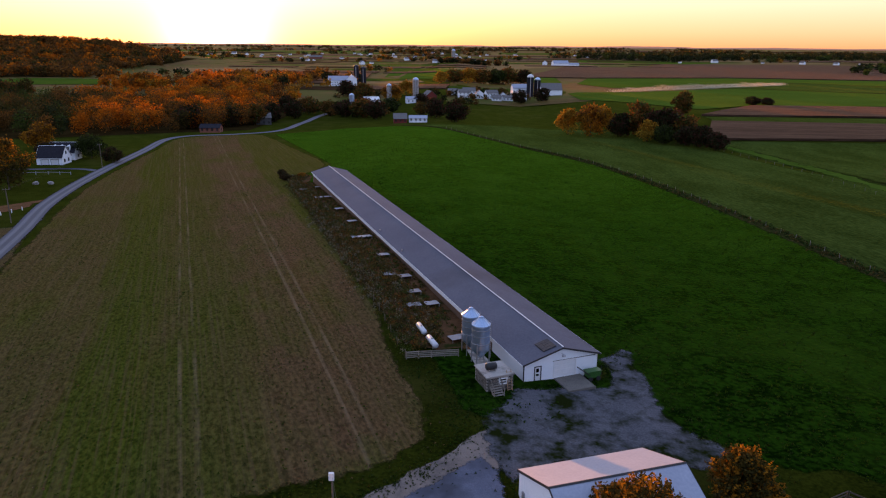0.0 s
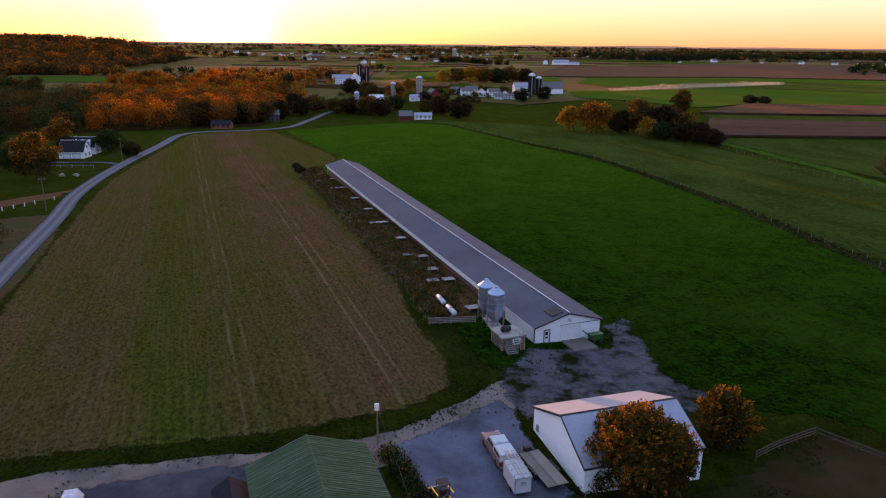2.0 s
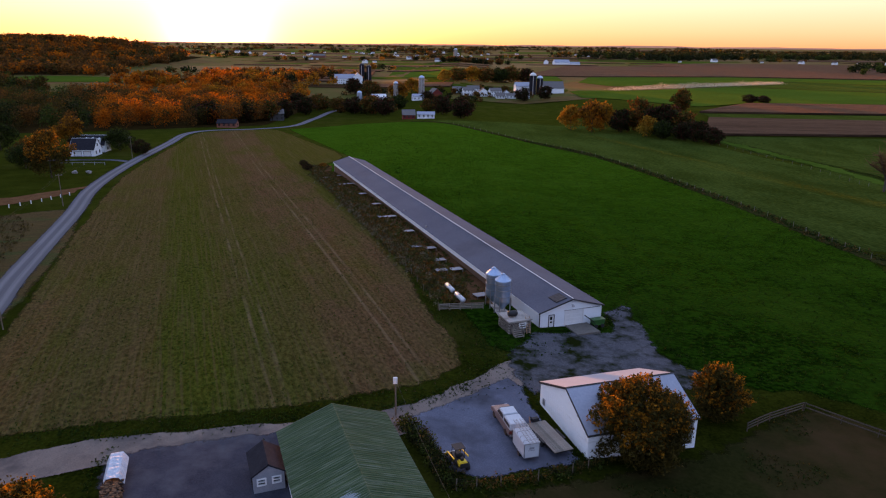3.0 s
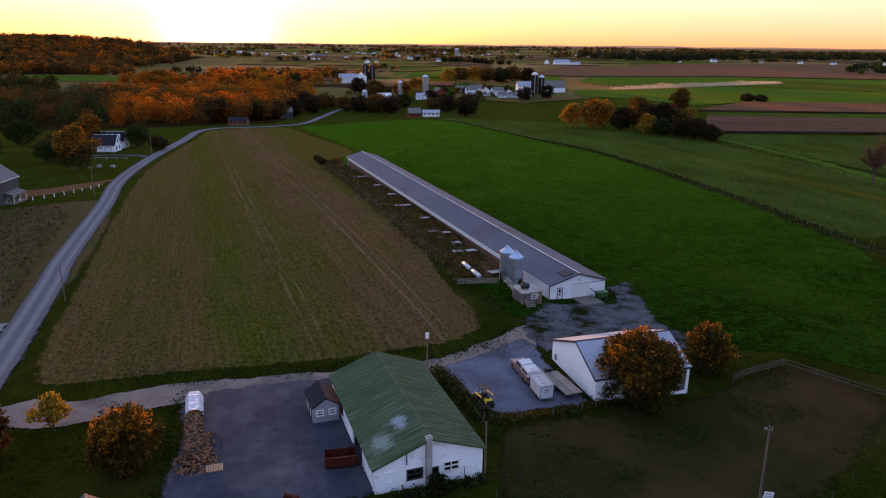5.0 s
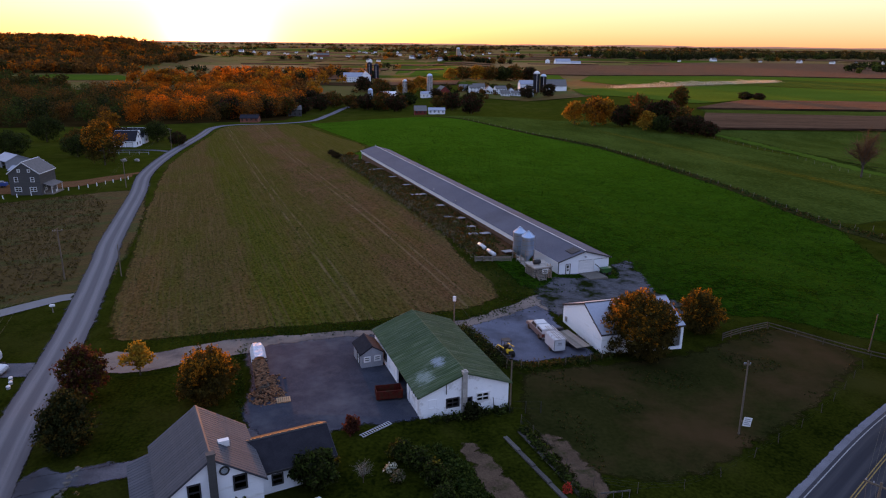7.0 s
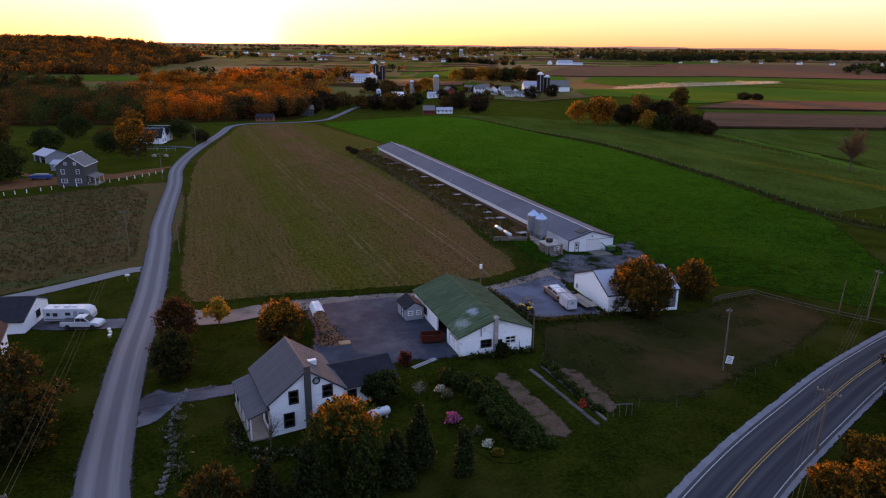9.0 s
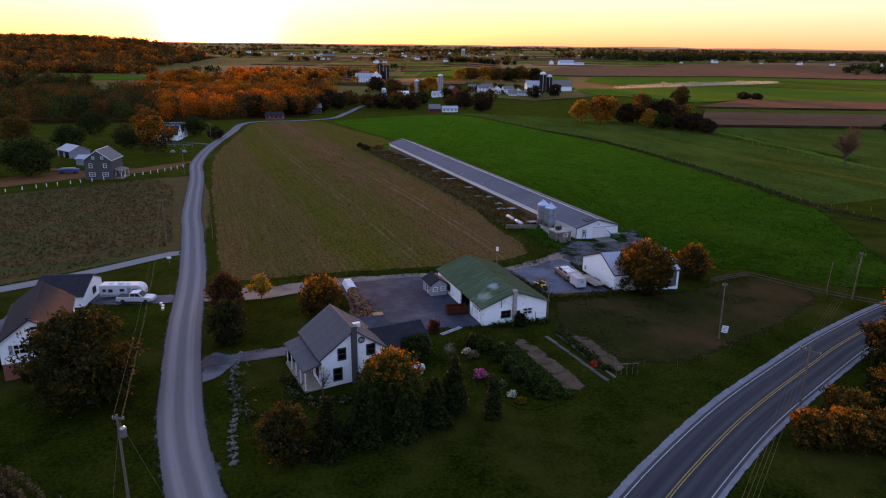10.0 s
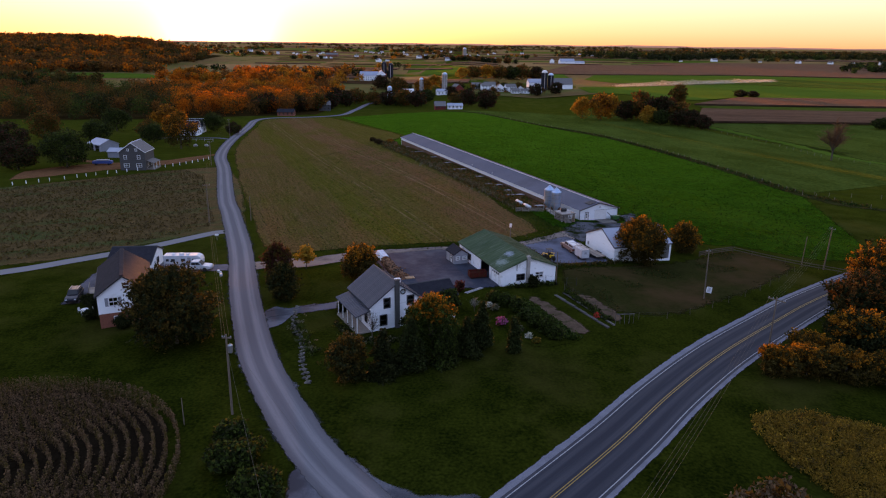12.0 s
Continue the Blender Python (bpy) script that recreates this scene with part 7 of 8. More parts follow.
def travel_trailer():
    th = thing("travel_trailer", "white travel trailer with dark windows and curved graphics", "camper", on_land(-59.6, 34.2, 4, 0.1) @ Matrix.Diagonal((0.86, 0.86, 0.78, 1)))
    bm = bmesh.new()
    side_shell(bm, [(-4.1, 0.55), (-4.15, 3.0), (3.0, 3.05), (3.75, 2.7), (4.1, 1.9), (4.05, 0.9), (3.6, 0.55)], 1.22, 0.0, 0.10)
    part("body", bm, "white_paint", th)
    for x0, x1, z0, z1 in ((-3.5, -2.9, 1.6, 2.2), (-2.4, -1.6, 1.5, 2.2), (-0.3, 0.6, 1.7, 2.3), (2.1, 2.9, 1.6, 2.3)):
        bx("window", th, "black", x0, x1, -1.25, -1.20, z0, z1, "dark tinted window")
    bx("door", th, "grey_paint", 1.1, 1.8, -1.245, -1.20, 0.65, 2.6)
    for k in range(3):
        bm = bmesh.new()
        pts = [(-3.9 + i * 0.6, 0.75 + k * 0.12 + 0.5 * max(0, (i - 6) / 6.0) ** 2 * (1 + k)) for i in range(13)]
        for (xa, za), (xb, zb) in zip(pts, pts[1:]):
            prism(bm, [(xa, za), (xb, zb), (xb, zb + 0.08), (xa, za + 0.08)], "y", -1.235, -1.215)
        bmesh.ops.remove_doubles(bm, verts=bm.verts[:], dist=0.001)
        part("graphic", bm, "grey_paint" if k != 1 else "black", th, "curved stripe along the side")
    for x in (-2.2, 0.9):
        bx("roof_vent", th, "trim_white", x - 0.35, x + 0.35, -0.3, 0.4, 3.04, 3.24, soft=0.05)
    bx("roof_aircon", th, "trim_white", -0.9, 0.1, -0.4, 0.4, 3.04, 3.34, soft=0.08)
    for x in (-1.1, -0.3):
        for y in (-1.1, 1.1):
            wheel(th, x, y, 0.36)
    bm = bmesh.new()
    tube(bm, (3.6, 0.5, 0.55), (5.1, 0, 0.5), 0.06)
    tube(bm, (3.6, -0.5, 0.55), (5.1, 0, 0.5), 0.06)
    tube(bm, (5.0, 0, 0.05), (5.0, 0, 0.75), 0.04)
    part("hitch", bm, "black", th)


travel_trailer()


def box_trailer():
    th = thing("cargo_trailer", "white enclosed cargo trailer with a ladder rack", "trailer", on_land(15.75, 40.6, 107, 0.1) @ Matrix.Scale(0.84, 4))
    bm = bmesh.new()
    soft_box(bm, -1.85, 1.75, -0.98, 0.98, 0.45, 2.35, 0.06)
    part("body", bm, "white_paint", th)
    bm = bmesh.new()
    bars(bm, "y", -1.86, -0.96, 0.96, 0.47, 2.33, 0.07, 0.02)
    part("door_frame", bm, "steel", th)
    bx("emblem", th, "grey_paint", -1.875, -1.85, -0.30, 0.30, 1.55, 1.85, "faded grey emblem")
    bx("emblem", th, "grey_paint", -1.875, -1.85, -0.42, 0.42, 1.38, 1.46, "faded grey emblem")
    for k in range(4):
        bm = bmesh.new()
        x = -1.5 + k * 1.0
        for y in (-0.9, 0.9):
            tube(bm, (x, y, 2.33), (x, y, 2.62), 0.03, sides=6)
        tube(bm, (x, -0.95, 2.62), (x, 0.95, 2.62), 0.03, sides=6)
        part("rack_bar", bm, "steel", th)
    for x in (-0.45,):
        for y in (-0.98, 0.98):
            wheel(th, x, y, 0.34)
    bx("fender", th, "steel", -0.9, 0.0, -1.12, -0.98, 0.68, 0.74)
    bx("fender", th, "steel", -0.9, 0.0, 0.98, 1.12, 0.68, 0.74)
    bm = bmesh.new()
    tube(bm, (1.7, 0.5, 0.45), (2.8, 0, 0.45), 0.05)
    tube(bm, (1.7, -0.5, 0.45), (2.8, 0, 0.45), 0.05)
    part("drawbar", bm, "black", th)
    for y in (-0.55, 0.25):
        lad = thing("extension_ladder", "aluminium ladder lying on the trailer rack", "ladder", on_land(15.75, 40.6, 107, 2.335) @ pose(0.25, y * 0.84, 0))
        for s in (-0.17, 0.17):
            bx("rail", lad, "steel", -2.3, 2.3, s - 0.03, s + 0.03, 0, 0.06)
        for k in range(14):
            bx("rung", lad, "steel", -2.1 + k * 0.32, -2.07 + k * 0.32, -0.17, 0.17, 0.015, 0.045)


box_trailer()


def flat_trailer():
    th = thing("flatbed_trailer", "low flatbed trailer with a worn plank deck", "trailer", on_land(18.45, 43.0, 113, 0.1))
    bm = bmesh.new()
    bars(bm, "x", 0, -2.9, 2.9, 0.52, 0.62, 0.05, 1.08)
    part("frame", bm, "black", th)
    bm = bmesh.new()
    box(bm, -2.88, 2.88, 0.004, 0.264, 0.62, 0.67)
    plank = mesh_of("plank", bm, "wood_grey")
    for k in range(8):
        shared("plank", plank, th, pose(0, -1.08 + k * 0.27, 0))
    for x in (-0.5, 0.35):
        for y in (-1.2, 1.2):
            wheel(th, x, y, 0.33)
    for y in (-1.2, 1.2):
        bx("fender", th, "black", -1.0, 0.85, y - 0.13, y + 0.13, 0.70, 0.75)
    bm = bmesh.new()
    tube(bm, (2.9, 0.7, 0.55), (4.3, 0, 0.5), 0.06)
    tube(bm, (2.9, -0.7, 0.55), (4.3, 0, 0.5), 0.06)
    part("drawbar", bm, "black", th)
    bx("toolbox", th, "black", 2.95, 3.4, -0.4, 0.4, 0.6, 1.0, soft=0.03)


flat_trailer()


def loader():
    th = thing("compact_loader", "small yellow loader with a black frame and canopy", "loader", on_land(9.0, 37.2, 112, 0.1))
    bx("body", th, "black", -1.0, 0.9, -0.5, 0.5, 0.55, 1.15, soft=0.08)
    bx("engine_hood", th, "yellow_paint", -1.5, -0.75, -0.42, 0.42, 0.85, 1.35, soft=0.10)
    bx("radiator", th, "black", -1.56, -1.49, -0.36, 0.36, 0.80, 1.28, soft=0.02)
    bx("exhaust_box", th, "black", -1.2, -0.85, -0.15, 0.15, 1.35, 1.62, soft=0.04)
    bx("seat", th, "black", -0.35, 0.2, -0.3, 0.3, 1.15, 1.6, soft=0.06)
    for y in (-0.45, 0.45):
        bm = bmesh.new()
        tube(bm, (-0.6, y, 1.2), (-0.5, y, 2.2), 0.035)
        tube(bm, (0.5, y, 1.1), (0.35, y, 2.2), 0.035)
        tube(bm, (-0.5, y, 2.2), (0.35, y, 2.2), 0.035)
        part("roll_bar", bm, "black", th)
    bx("canopy", th, "black", -0.6, 0.5, -0.55, 0.55, 2.2, 2.26, soft=0.02)
    for y in (-0.72, 0.72):
        bm = bmesh.new()
        tube(bm, (-0.8, y, 1.5), (0.9, y, 1.25), 0.07)
        tube(bm, (0.9, y, 1.25), (1.6, y, 0.45), 0.07)
        part("arm", bm, "yellow_paint", th, "yellow lifting arm")
    bm = bmesh.new()
    prism(bm, [(1.5, 0.15), (2.25, 0.12), (2.2, 0.18), (1.65, 0.25), (1.6, 0.75), (1.5, 0.75)], "y", -0.85, 0.85)
    part("bucket", bm, "steel", th)
    for x in (-0.75, 0.65):
        for y in (-0.68, 0.68):
            wheel(th, x, y, 0.42, 0.28)


loader()


def feed_cart():
    th = thing("feed_auger", "green feed cart with a long loading auger", "farm machine", HOUSE @ pose(-1.3, -3.9, -0.28, 0, 0, 90) @ Matrix.Scale(0.82, 4))
    bm = bmesh.new()
    prism(bm, [(-1.0, 0.55), (-1.25, 1.5), (1.25, 1.5), (1.0, 0.55)], "y", -0.6, 0.6)
    part("hopper", bm, "green_paint", th)
    bm = bmesh.new()
    bars(bm, "x", 0, -1.3, 1.3, 1.5, 1.62, 0.05, 0.65)
    part("rim", bm, "green_paint", th)
    bm = bmesh.new()
    tube(bm, (0.6, 0.5, 0.9), (3.4, 0.9, 3.05), 0.09, sides=10)
    part("auger_tube", bm, "black", th)
    bm = bmesh.new()
    tube(bm, (-1.2, 0.55, 0.8), (-1.2, 0.55, 2.4), 0.05)
    part("stand_pipe", bm, "black", th)
    for x in (-0.7, 0.7):
        for y in (-0.68, 0.68):
            wheel(th, x, y, 0.38)


feed_cart()


def dump_box():
    th = thing("dump_box", "rusty red open dump box on the yard", "dump box", on_land(-4.75, 24.3, 14, 0.09) @ Matrix.Scale(0.86, 4))
    for a in ((-1.7, 1.7, -0.95, -0.88), (-1.7, 1.7, 0.88, 0.95), (-1.7, -1.63, -0.88, 0.88), (1.63, 1.7, -0.88, 0.88)):
        bx("side", th, "dump_red", a[0], a[1], a[2], a[3], 0.25, 1.35)
    bx("floor_plate", th, "rust", -1.63, 1.63, -0.88, 0.88, 0.25, 0.33)
    for k in range(6):
        bx("rib", th, "dump_red", -1.6 + k * 0.62, -1.52 + k * 0.62, -1.0, -0.95, 0.25, 1.35)
    bm = bmesh.new()
    bars(bm, "x", -0.92, -1.74, 1.74, 1.30, 1.40, 0.05, 0.06)
    part("top_rail", bm, "dump_red", th)
    for x in (-1.3, 1.3):
        bx("skid", th, "black", x - 0.1, x + 0.1, -0.9, 0.9, 0.0, 0.25)


dump_box()
car2 = thing("blue_trailer", "blue covered trailer beside the grey house", "trailer", on_land(-139.5, 157, 10, 0.05))
bx("body", car2, "blue_paint", -3.4, 3.4, -1.0, 1.0, 0.5, 1.5, soft=0.15)
bx("cover", car2, "grey_paint", -2.2, 2.4, -0.9, 0.9, 1.5, 1.9, soft=0.15)
for x in (-2.2, 2.2):
    for y in (-0.9, 0.9):
        wheel(car2, x, y, 0.34)

# ---------------------------------------------------------------- tanks and slabs round the poultry house
def lying_tank(label, x, y, turn, L, r, mat="white_paint", name="lying_tank", z=0.25):
    th = thing(name, label, "tank", on_land(x, y, turn))
    bm = bmesh.new()
    lathe(bm, [(r * 0.25, -L / 2), (r * 0.75, -L / 2 + r * 0.15), (r, -L / 2 + r * 0.5), (r, L / 2 - r * 0.5), (r * 0.75, L / 2 - r * 0.15), (r * 0.25, L / 2)], 18)
    bmesh.ops.transform(bm, matrix=pose(0, 0, r + z, 0, 90, 0), verts=bm.verts[:])
    part("shell", bm, mat, th, smooth=True)
    for x0 in (-L * 0.3, L * 0.3):
        bx("cradle", th, "concrete", x0 - 0.12, x0 + 0.12, -r * 0.8, r * 0.8, -0.2, z + r * 0.25)
    bx("valve_cap", th, "steel", -0.15, 0.15, -0.12, 0.12, z + 2 * r - 0.04, z + 2 * r + 0.14, soft=0.03)
    return th


lying_tank("long white gas tank lying in the weeds", 7.2, 87.9, 110, 3.5, 0.40)
lying_tank("long white gas tank lying in the weeds", 8.9, 83.6, 112, 3.5, 0.40)
lying_tank("white propane tank behind the farmhouse", -9.4, 4.6, 35, 2.6, 0.46)

covers = [(8.1, 99.2), (5.4, 98.0), (4.9, 104.4), (2.7, 112.3), (-0.1, 112.9), (-2.6, 125.2), (-7.9, 138.9), (-9.9, 138.2), (-13.2, 153.0), (-18.8, 167.1), (-24.9, 183.6), (-27.4, 183.1), (-30.9, 200.0), (-34.9, 197.2), (12.3, 86.0)]
sc = thing("shade_cover", "flat grey sheet-metal cover on short posts over bare earth", "shade cover", on_land(*covers[0], 22.2), "covers along the poultry house")
bm = bmesh.new()
prism(bm, [(-1.0, 0.62), (1.0, 0.46), (1.0, 0.42), (-1.0, 0.58)], "x", -1.1, 1.1)
part("sheet", bm, "cover_sheet", sc)
for x in (-1.0, 1.0):
    for y in (-0.9, 0.9):
        bx("post", sc, "wood_grey", x - 0.04, x + 0.04, y - 0.04, y + 0.04, -0.2, 0.55 - 0.07 * y)
for i, (x, y) in enumerate(covers[1:]):
    copy_thing(sc, on_land(x, y, 22.2 + (i * 37 % 11) - 5))

# ---------------------------------------------------------------- poles and wires
def pole(name, label, x, y, h, arm=0.0, arm_turn=0, transformer=False, lean=0.0, r=0.14, lamp=False, category="utility pole"):
    th = thing(name, label, category, on_land(x, y, 0) @ pose(0, 0, 0, lean, lean * 0.6, arm_turn))
    bm = bmesh.new()
    tube(bm, (0, 0, -0.5), (0, 0, h), r, r * 0.68, 10)
    part("shaft", bm, "wood_pole", th)
    if arm:
        bx("crossarm", th, "wood_pole", -arm, arm, 0.08, 0.20, h - 0.55, h - 0.41)
        for k in (-0.9, -0.45, 0.9):
            bm = bmesh.new()
            lathe(bm, [(0.03, h - 0.41), (0.06, h - 0.36), (0.05, h - 0.26), (0.02, h - 0.22)], 8, (arm * k, 0.14))
            part("insulator", bm, "grey_paint", th)
    if transformer:
        bm = bmesh.new()
        lathe(bm, [(0.22, h - 2.1), (0.27, h - 2.05), (0.27, h - 1.25), (0.2, h - 1.18), (0.05, h - 1.1)], 14, (0.36, 0))
        part("transformer", bm, "steel", th, "grey pole transformer")
    if lamp:
        bx("switch_box", th, "trim_white", -0.22, 0.22, -0.32, -0.1, h - 0.7, h, "pale switch box")
    return th


def top_of(x, y, h, off=0.0):
    return Vector((x + off, y, land(x, y) + h))


def wire(a, b, sag, label="overhead line", r=0.008):
    cu = bpy.data.curves.new("wire", "CURVE")
    cu.dimensions = "3D"
    cu.bevel_depth = r
    cu.bevel_resolution = 1
    sp = cu.splines.new("POLY")
    n = 16
    sp.points.add(n)
    for i in range(n + 1):
        u = i / n
        p = Vector(a).lerp(Vector(b), u)
        p.z -= sag * 4 * u * (1 - u)
        sp.points[i].co = (*p, 1)
    cu.materials.append(M["wire"])
    ob = new("overhead_wire", cu)
    return tagged(ob, "thin weathered overhead wire between wooden poles", "wire", "overhead wires")


pole("utility_pole", "short wooden pole with a pale box by the lane", 2.2, 46.2, 4.6, lamp=True, r=0.11)
pole("utility_pole", "wooden service pole at the barn corner", 8.75, 24.3, 5.4, r=0.10)
pole("utility_pole", "tall plain wooden pole in the paddock", 33.1, 21.8, 8.6, arm=0.35, r=0.12, lean=-1.0)
pole("utility_pole", "wooden pole with a crossarm beside the main road", 36.2, 3.6, 7.6, arm=1.2, arm_turn=-45, lean=1.5)
pole("utility_pole", "leaning wooden pole past the paddock", 63.6, 43.2, 8.9, arm=0.5, arm_turn=-40, lean=4.5)
pole("utility_pole", "wooden pole in the hay field", 61.0, 46.7, 5.8, r=0.1, lean=2.0)
pole("utility_pole", "wooden pole with a transformer beside the side road", -32.2, -20.6, 9.6, arm=0.5, transformer=True, lean=1.0)
pole("utility_pole", "wooden pole on the meadow verge", -68.3, 70.5, 9.5, arm=0.8, arm_turn=25)
pole("utility_pole", "wooden pole at the edge of the stubble", -58.6, 71.9, 6.0, r=0.1)
pole("utility_pole", "wooden pole by the bend of the road", -100.5, 160, 9.0, arm=0.8, arm_turn=20)
pole("utility_pole", "wooden pole far along the side road", -124, 250, 9.0, arm=0.8)
pole("utility_pole", "thin wooden pole beside the verge bushes", -36.8, -22.5, 3.2, r=0.07)
L1, L2, L3, L4 = top_of(-32.2, -20.6, 9.2), top_of(-68.3, 70.5, 9.2), top_of(-100.5, 160, 8.7), top_of(-124, 250, 8.7)
for o in (-0.35, 0.35):
    wire(L1 + Vector((o, 0, 0)), L2 + Vector((o, 0, 0)), 1.6)
    wire(L2 + Vector((o, 0, 0)), L3 + Vector((o, 0, 0)), 1.2)
    wire(L3 + Vector((o, 0, 0)), L4 + Vector((o, 0, 0)), 1.2)
wire(L1 - Vector((0, 0, 1.2)), L2 - Vector((0, 0, 1.6)), 1.8)
wire(L1, top_of(-19.5, -31.5, 0.2), 0.1)
wire(L1 - Vector((0, 0, 1)), top_of(-8, -75, 9.0), 1.2)
R1, R0, R2 = top_of(36.2, 3.6, 7.3), top_of(-2, -58, 8.6), top_of(64.0, 42.6, 8.6)
for o in (-0.95, -0.6, -0.25, 0.1):
    v = Vector((0.7 * o, -0.7 * o, 0))
    wire(R1 + v, R0 + v, 1.2)
    wire(R1 + v, R2 + v, 1.2)
wire(top_of(8.75, 24.3, 5.2), top_of(2.2, 46.2, 4.3), 0.4)
# notice on the paddock pole
sg = thing("field_sign", "small white notice board on the paddock pole", "sign", on_land(33.65, 21.6, 12, 1.15) @ pose(0, 0, 0, -8, 14, 0))
bx("board", sg, "trim_white", -0.5, 0.5, -0.02, 0.02, 0, 1.0)
for k in range(4):
    bx("text_bar", sg, "grey_paint", -0.38, 0.38 - 0.12 * (k % 2), -0.032, -0.02, 0.16 + k * 0.2, 0.25 + k * 0.2)
bx("bracket", sg, "wood_pole", -0.75, -0.3, 0.02, 0.08, 0.45, 0.55)

# ---------------------------------------------------------------- fences
def fence(name, label, points, gap, h, mat, rails=(), wires=(), r=0.05, square=False, jitter=0.0):
    line = spline(points, gap)
    p0 = line[0]
    th = thing(name, label, "fence", pose(p0.x, p0.y, land(p0.x, p0.y)))
    inv = th.matrix_basis.inverted()
    bm = bmesh.new()
    if square:
        box(bm, -r, r, -r, r, -0.4, h)
    else:
        tube(bm, (0, 0, -0.4), (0, 0, h), r, r * 0.85, 6)
    me = mesh_of("post", bm, mat)
    rng = random.Random(len(line))
    pts = [Vector((p.x, p.y, land(p.x, p.y))) for p in line]
    for p in pts:
        shared("post", me, th, inv @ Matrix.Translation(p) @ pose(0, 0, 0, rng.gauss(0, jitter), rng.gauss(0, jitter), 0))
    for z in rails:
        for a, b in zip(pts, pts[1:]):
            bm = bmesh.new()
            d = (b - a)
            ang = math.degrees(math.atan2(d.y, d.x))
            box(bm, 0, d.length, -0.025, 0.025, z - 0.07, z + 0.07)
            bmesh.ops.transform(bm, matrix=inv @ Matrix.Translation(a) @ pose(0, 0, 0, 0, -math.degrees(math.asin(max(-1, min(1, d.z / d.length)))), ang), verts=bm.verts[:])
            part("rail", bm, mat, th)
    for z in wires:
        bm = bmesh.new()
        rings = []
        for p in pts:
            q = inv @ (p + Vector((0, 0, z)))
            rings.append([bm.verts.new(q + Vector(o)) for o in ((0, 0, 0.006), (0.004, 0.004, -0.003), (-0.004, -0.004, -0.003))])
        for ra, rb_ in zip(rings, rings[1:]):
            for k in range(3):
                bm.faces.new((ra[k], ra[(k + 1) % 3], rb_[(k + 1) % 3], rb_[k]))
        part("wire", bm, "trim_dark", th)
    return th


fence("paddock_fence", "weathered wooden rail fence along the paddock", [(41, 48.3), (44.6, 50.9), (49.8, 53.9)], 2.4, 1.15, "bark", rails=(0.4, 0.75, 1.1), square=True, jitter=1)
fence("paddock_fence", "wooden post and rail fence beside the hay field", [(50, 54), (55.5, 48.5), (60, 44.5), (68, 39)], 2.8, 1.1, "bark", rails=(0.5, 1.0), jitter=2)
fence("wire_fence", "sagging wire fence round the worn paddock", [(9.6, 20.3), (11.9, 16.1), (15.5, 10.6), (24, 11.2), (33, 17.5), (45, 28), (57, 41)], 4.2, 1.15, "bark", wires=(0.5, 0.85, 1.1), r=0.04, jitter=3)
fence("wire_fence", "post and wire fence along the gravel yard", [(8.9, 33.6), (13, 34.8), (20, 37.6), (23, 40)], 2.6, 1.2, "wood_pole", wires=(0.5, 0.85, 1.1), r=0.06, jitter=3)
fence("field_fence", "long row of wooden fence posts across the pasture", [(107, 104), (96.6, 126.9), (88.4, 183), (66.3, 275.7), (3.4, 385)], 5.5, 1.2, "wood_grey", wires=(1.0,), r=0.055, jitter=2)
fence("field_fence", "row of wooden fence posts beyond the pasture lane", [(155, 190), (146.4, 211.5), (143, 268), (130, 328), (104, 394)], 6.0, 1.2, "wood_grey", wires=(1.0,), r=0.055, jitter=2)
fence("field_fence", "short cross fence in the pasture", [(96.5, 122), (104, 121), (118, 118), (140, 112)], 5.5, 1.2, "wood_grey", wires=(1.0,), r=0.055, jitter=2)
fence("white_fence", "old white fence posts along the meadow", [(-148, 112), (-139, 123), (-134, 130), (-128, 138), (-117, 151), (-110.8, 162.2), (-106.8, 174.4)], 3.0, 1.05, "old_white", r=0.08, square=True, jitter=4)
fence("white_fence", "white fence posts at the white house drive", [(-126, 232), (-134, 232), (-142, 230)], 3.0, 1.2, "grey_paint", rails=(0.9,), r=0.08, square=True)
fence("strip_fence", "old wire fence along the weedy strip", [(5.6, 79), (-4.5, 109), (-19.5, 148), (-40.5, 205), (-48, 226)], 4.5, 1.2, "wood_pole", wires=(0.6, 1.0), r=0.06, jitter=4)
fence("yard_gate", "weathered plank gate beside the silos", [(5.8, 78.6), (9, 79.6), (12.6, 80.6)], 2.4, 1.1, "wood_grey", rails=(0.25, 0.5, 0.75, 1.0), square=True, jitter=1)
fence("garden_fence", "thin dark garden fence posts", [(5.2, 23.6), (8.6, 22.6), (12.0, 23.0)], 1.8, 1.5, "trim_dark", wires=(0.6, 1.4), r=0.04, jitter=2)
fence("garden_trellis", "leaning wooden trellis at the garden edge", [(15.4, 7.6), (16.8, 8.0), (18.2, 8.4)], 1.4, 1.6, "old_timber", rails=(1.5,), r=0.04, jitter=2)

# ---------------------------------------------------------------- weedy strip along the poultry house
strip = [(6.2, 80), (12, 82.5), (16.2, 86.2), (-3, 134), (-20, 176), (-36.5, 215), (-38, 226), (-48, 227), (-41, 205), (-20, 148), (-5, 109)]
patch("weed_strip", strip, "strip_earth", 0.07, 5.0, "reddish bare earth strip under the weeds", ragged=1.0, smooth_edge=4.0, category="earth")


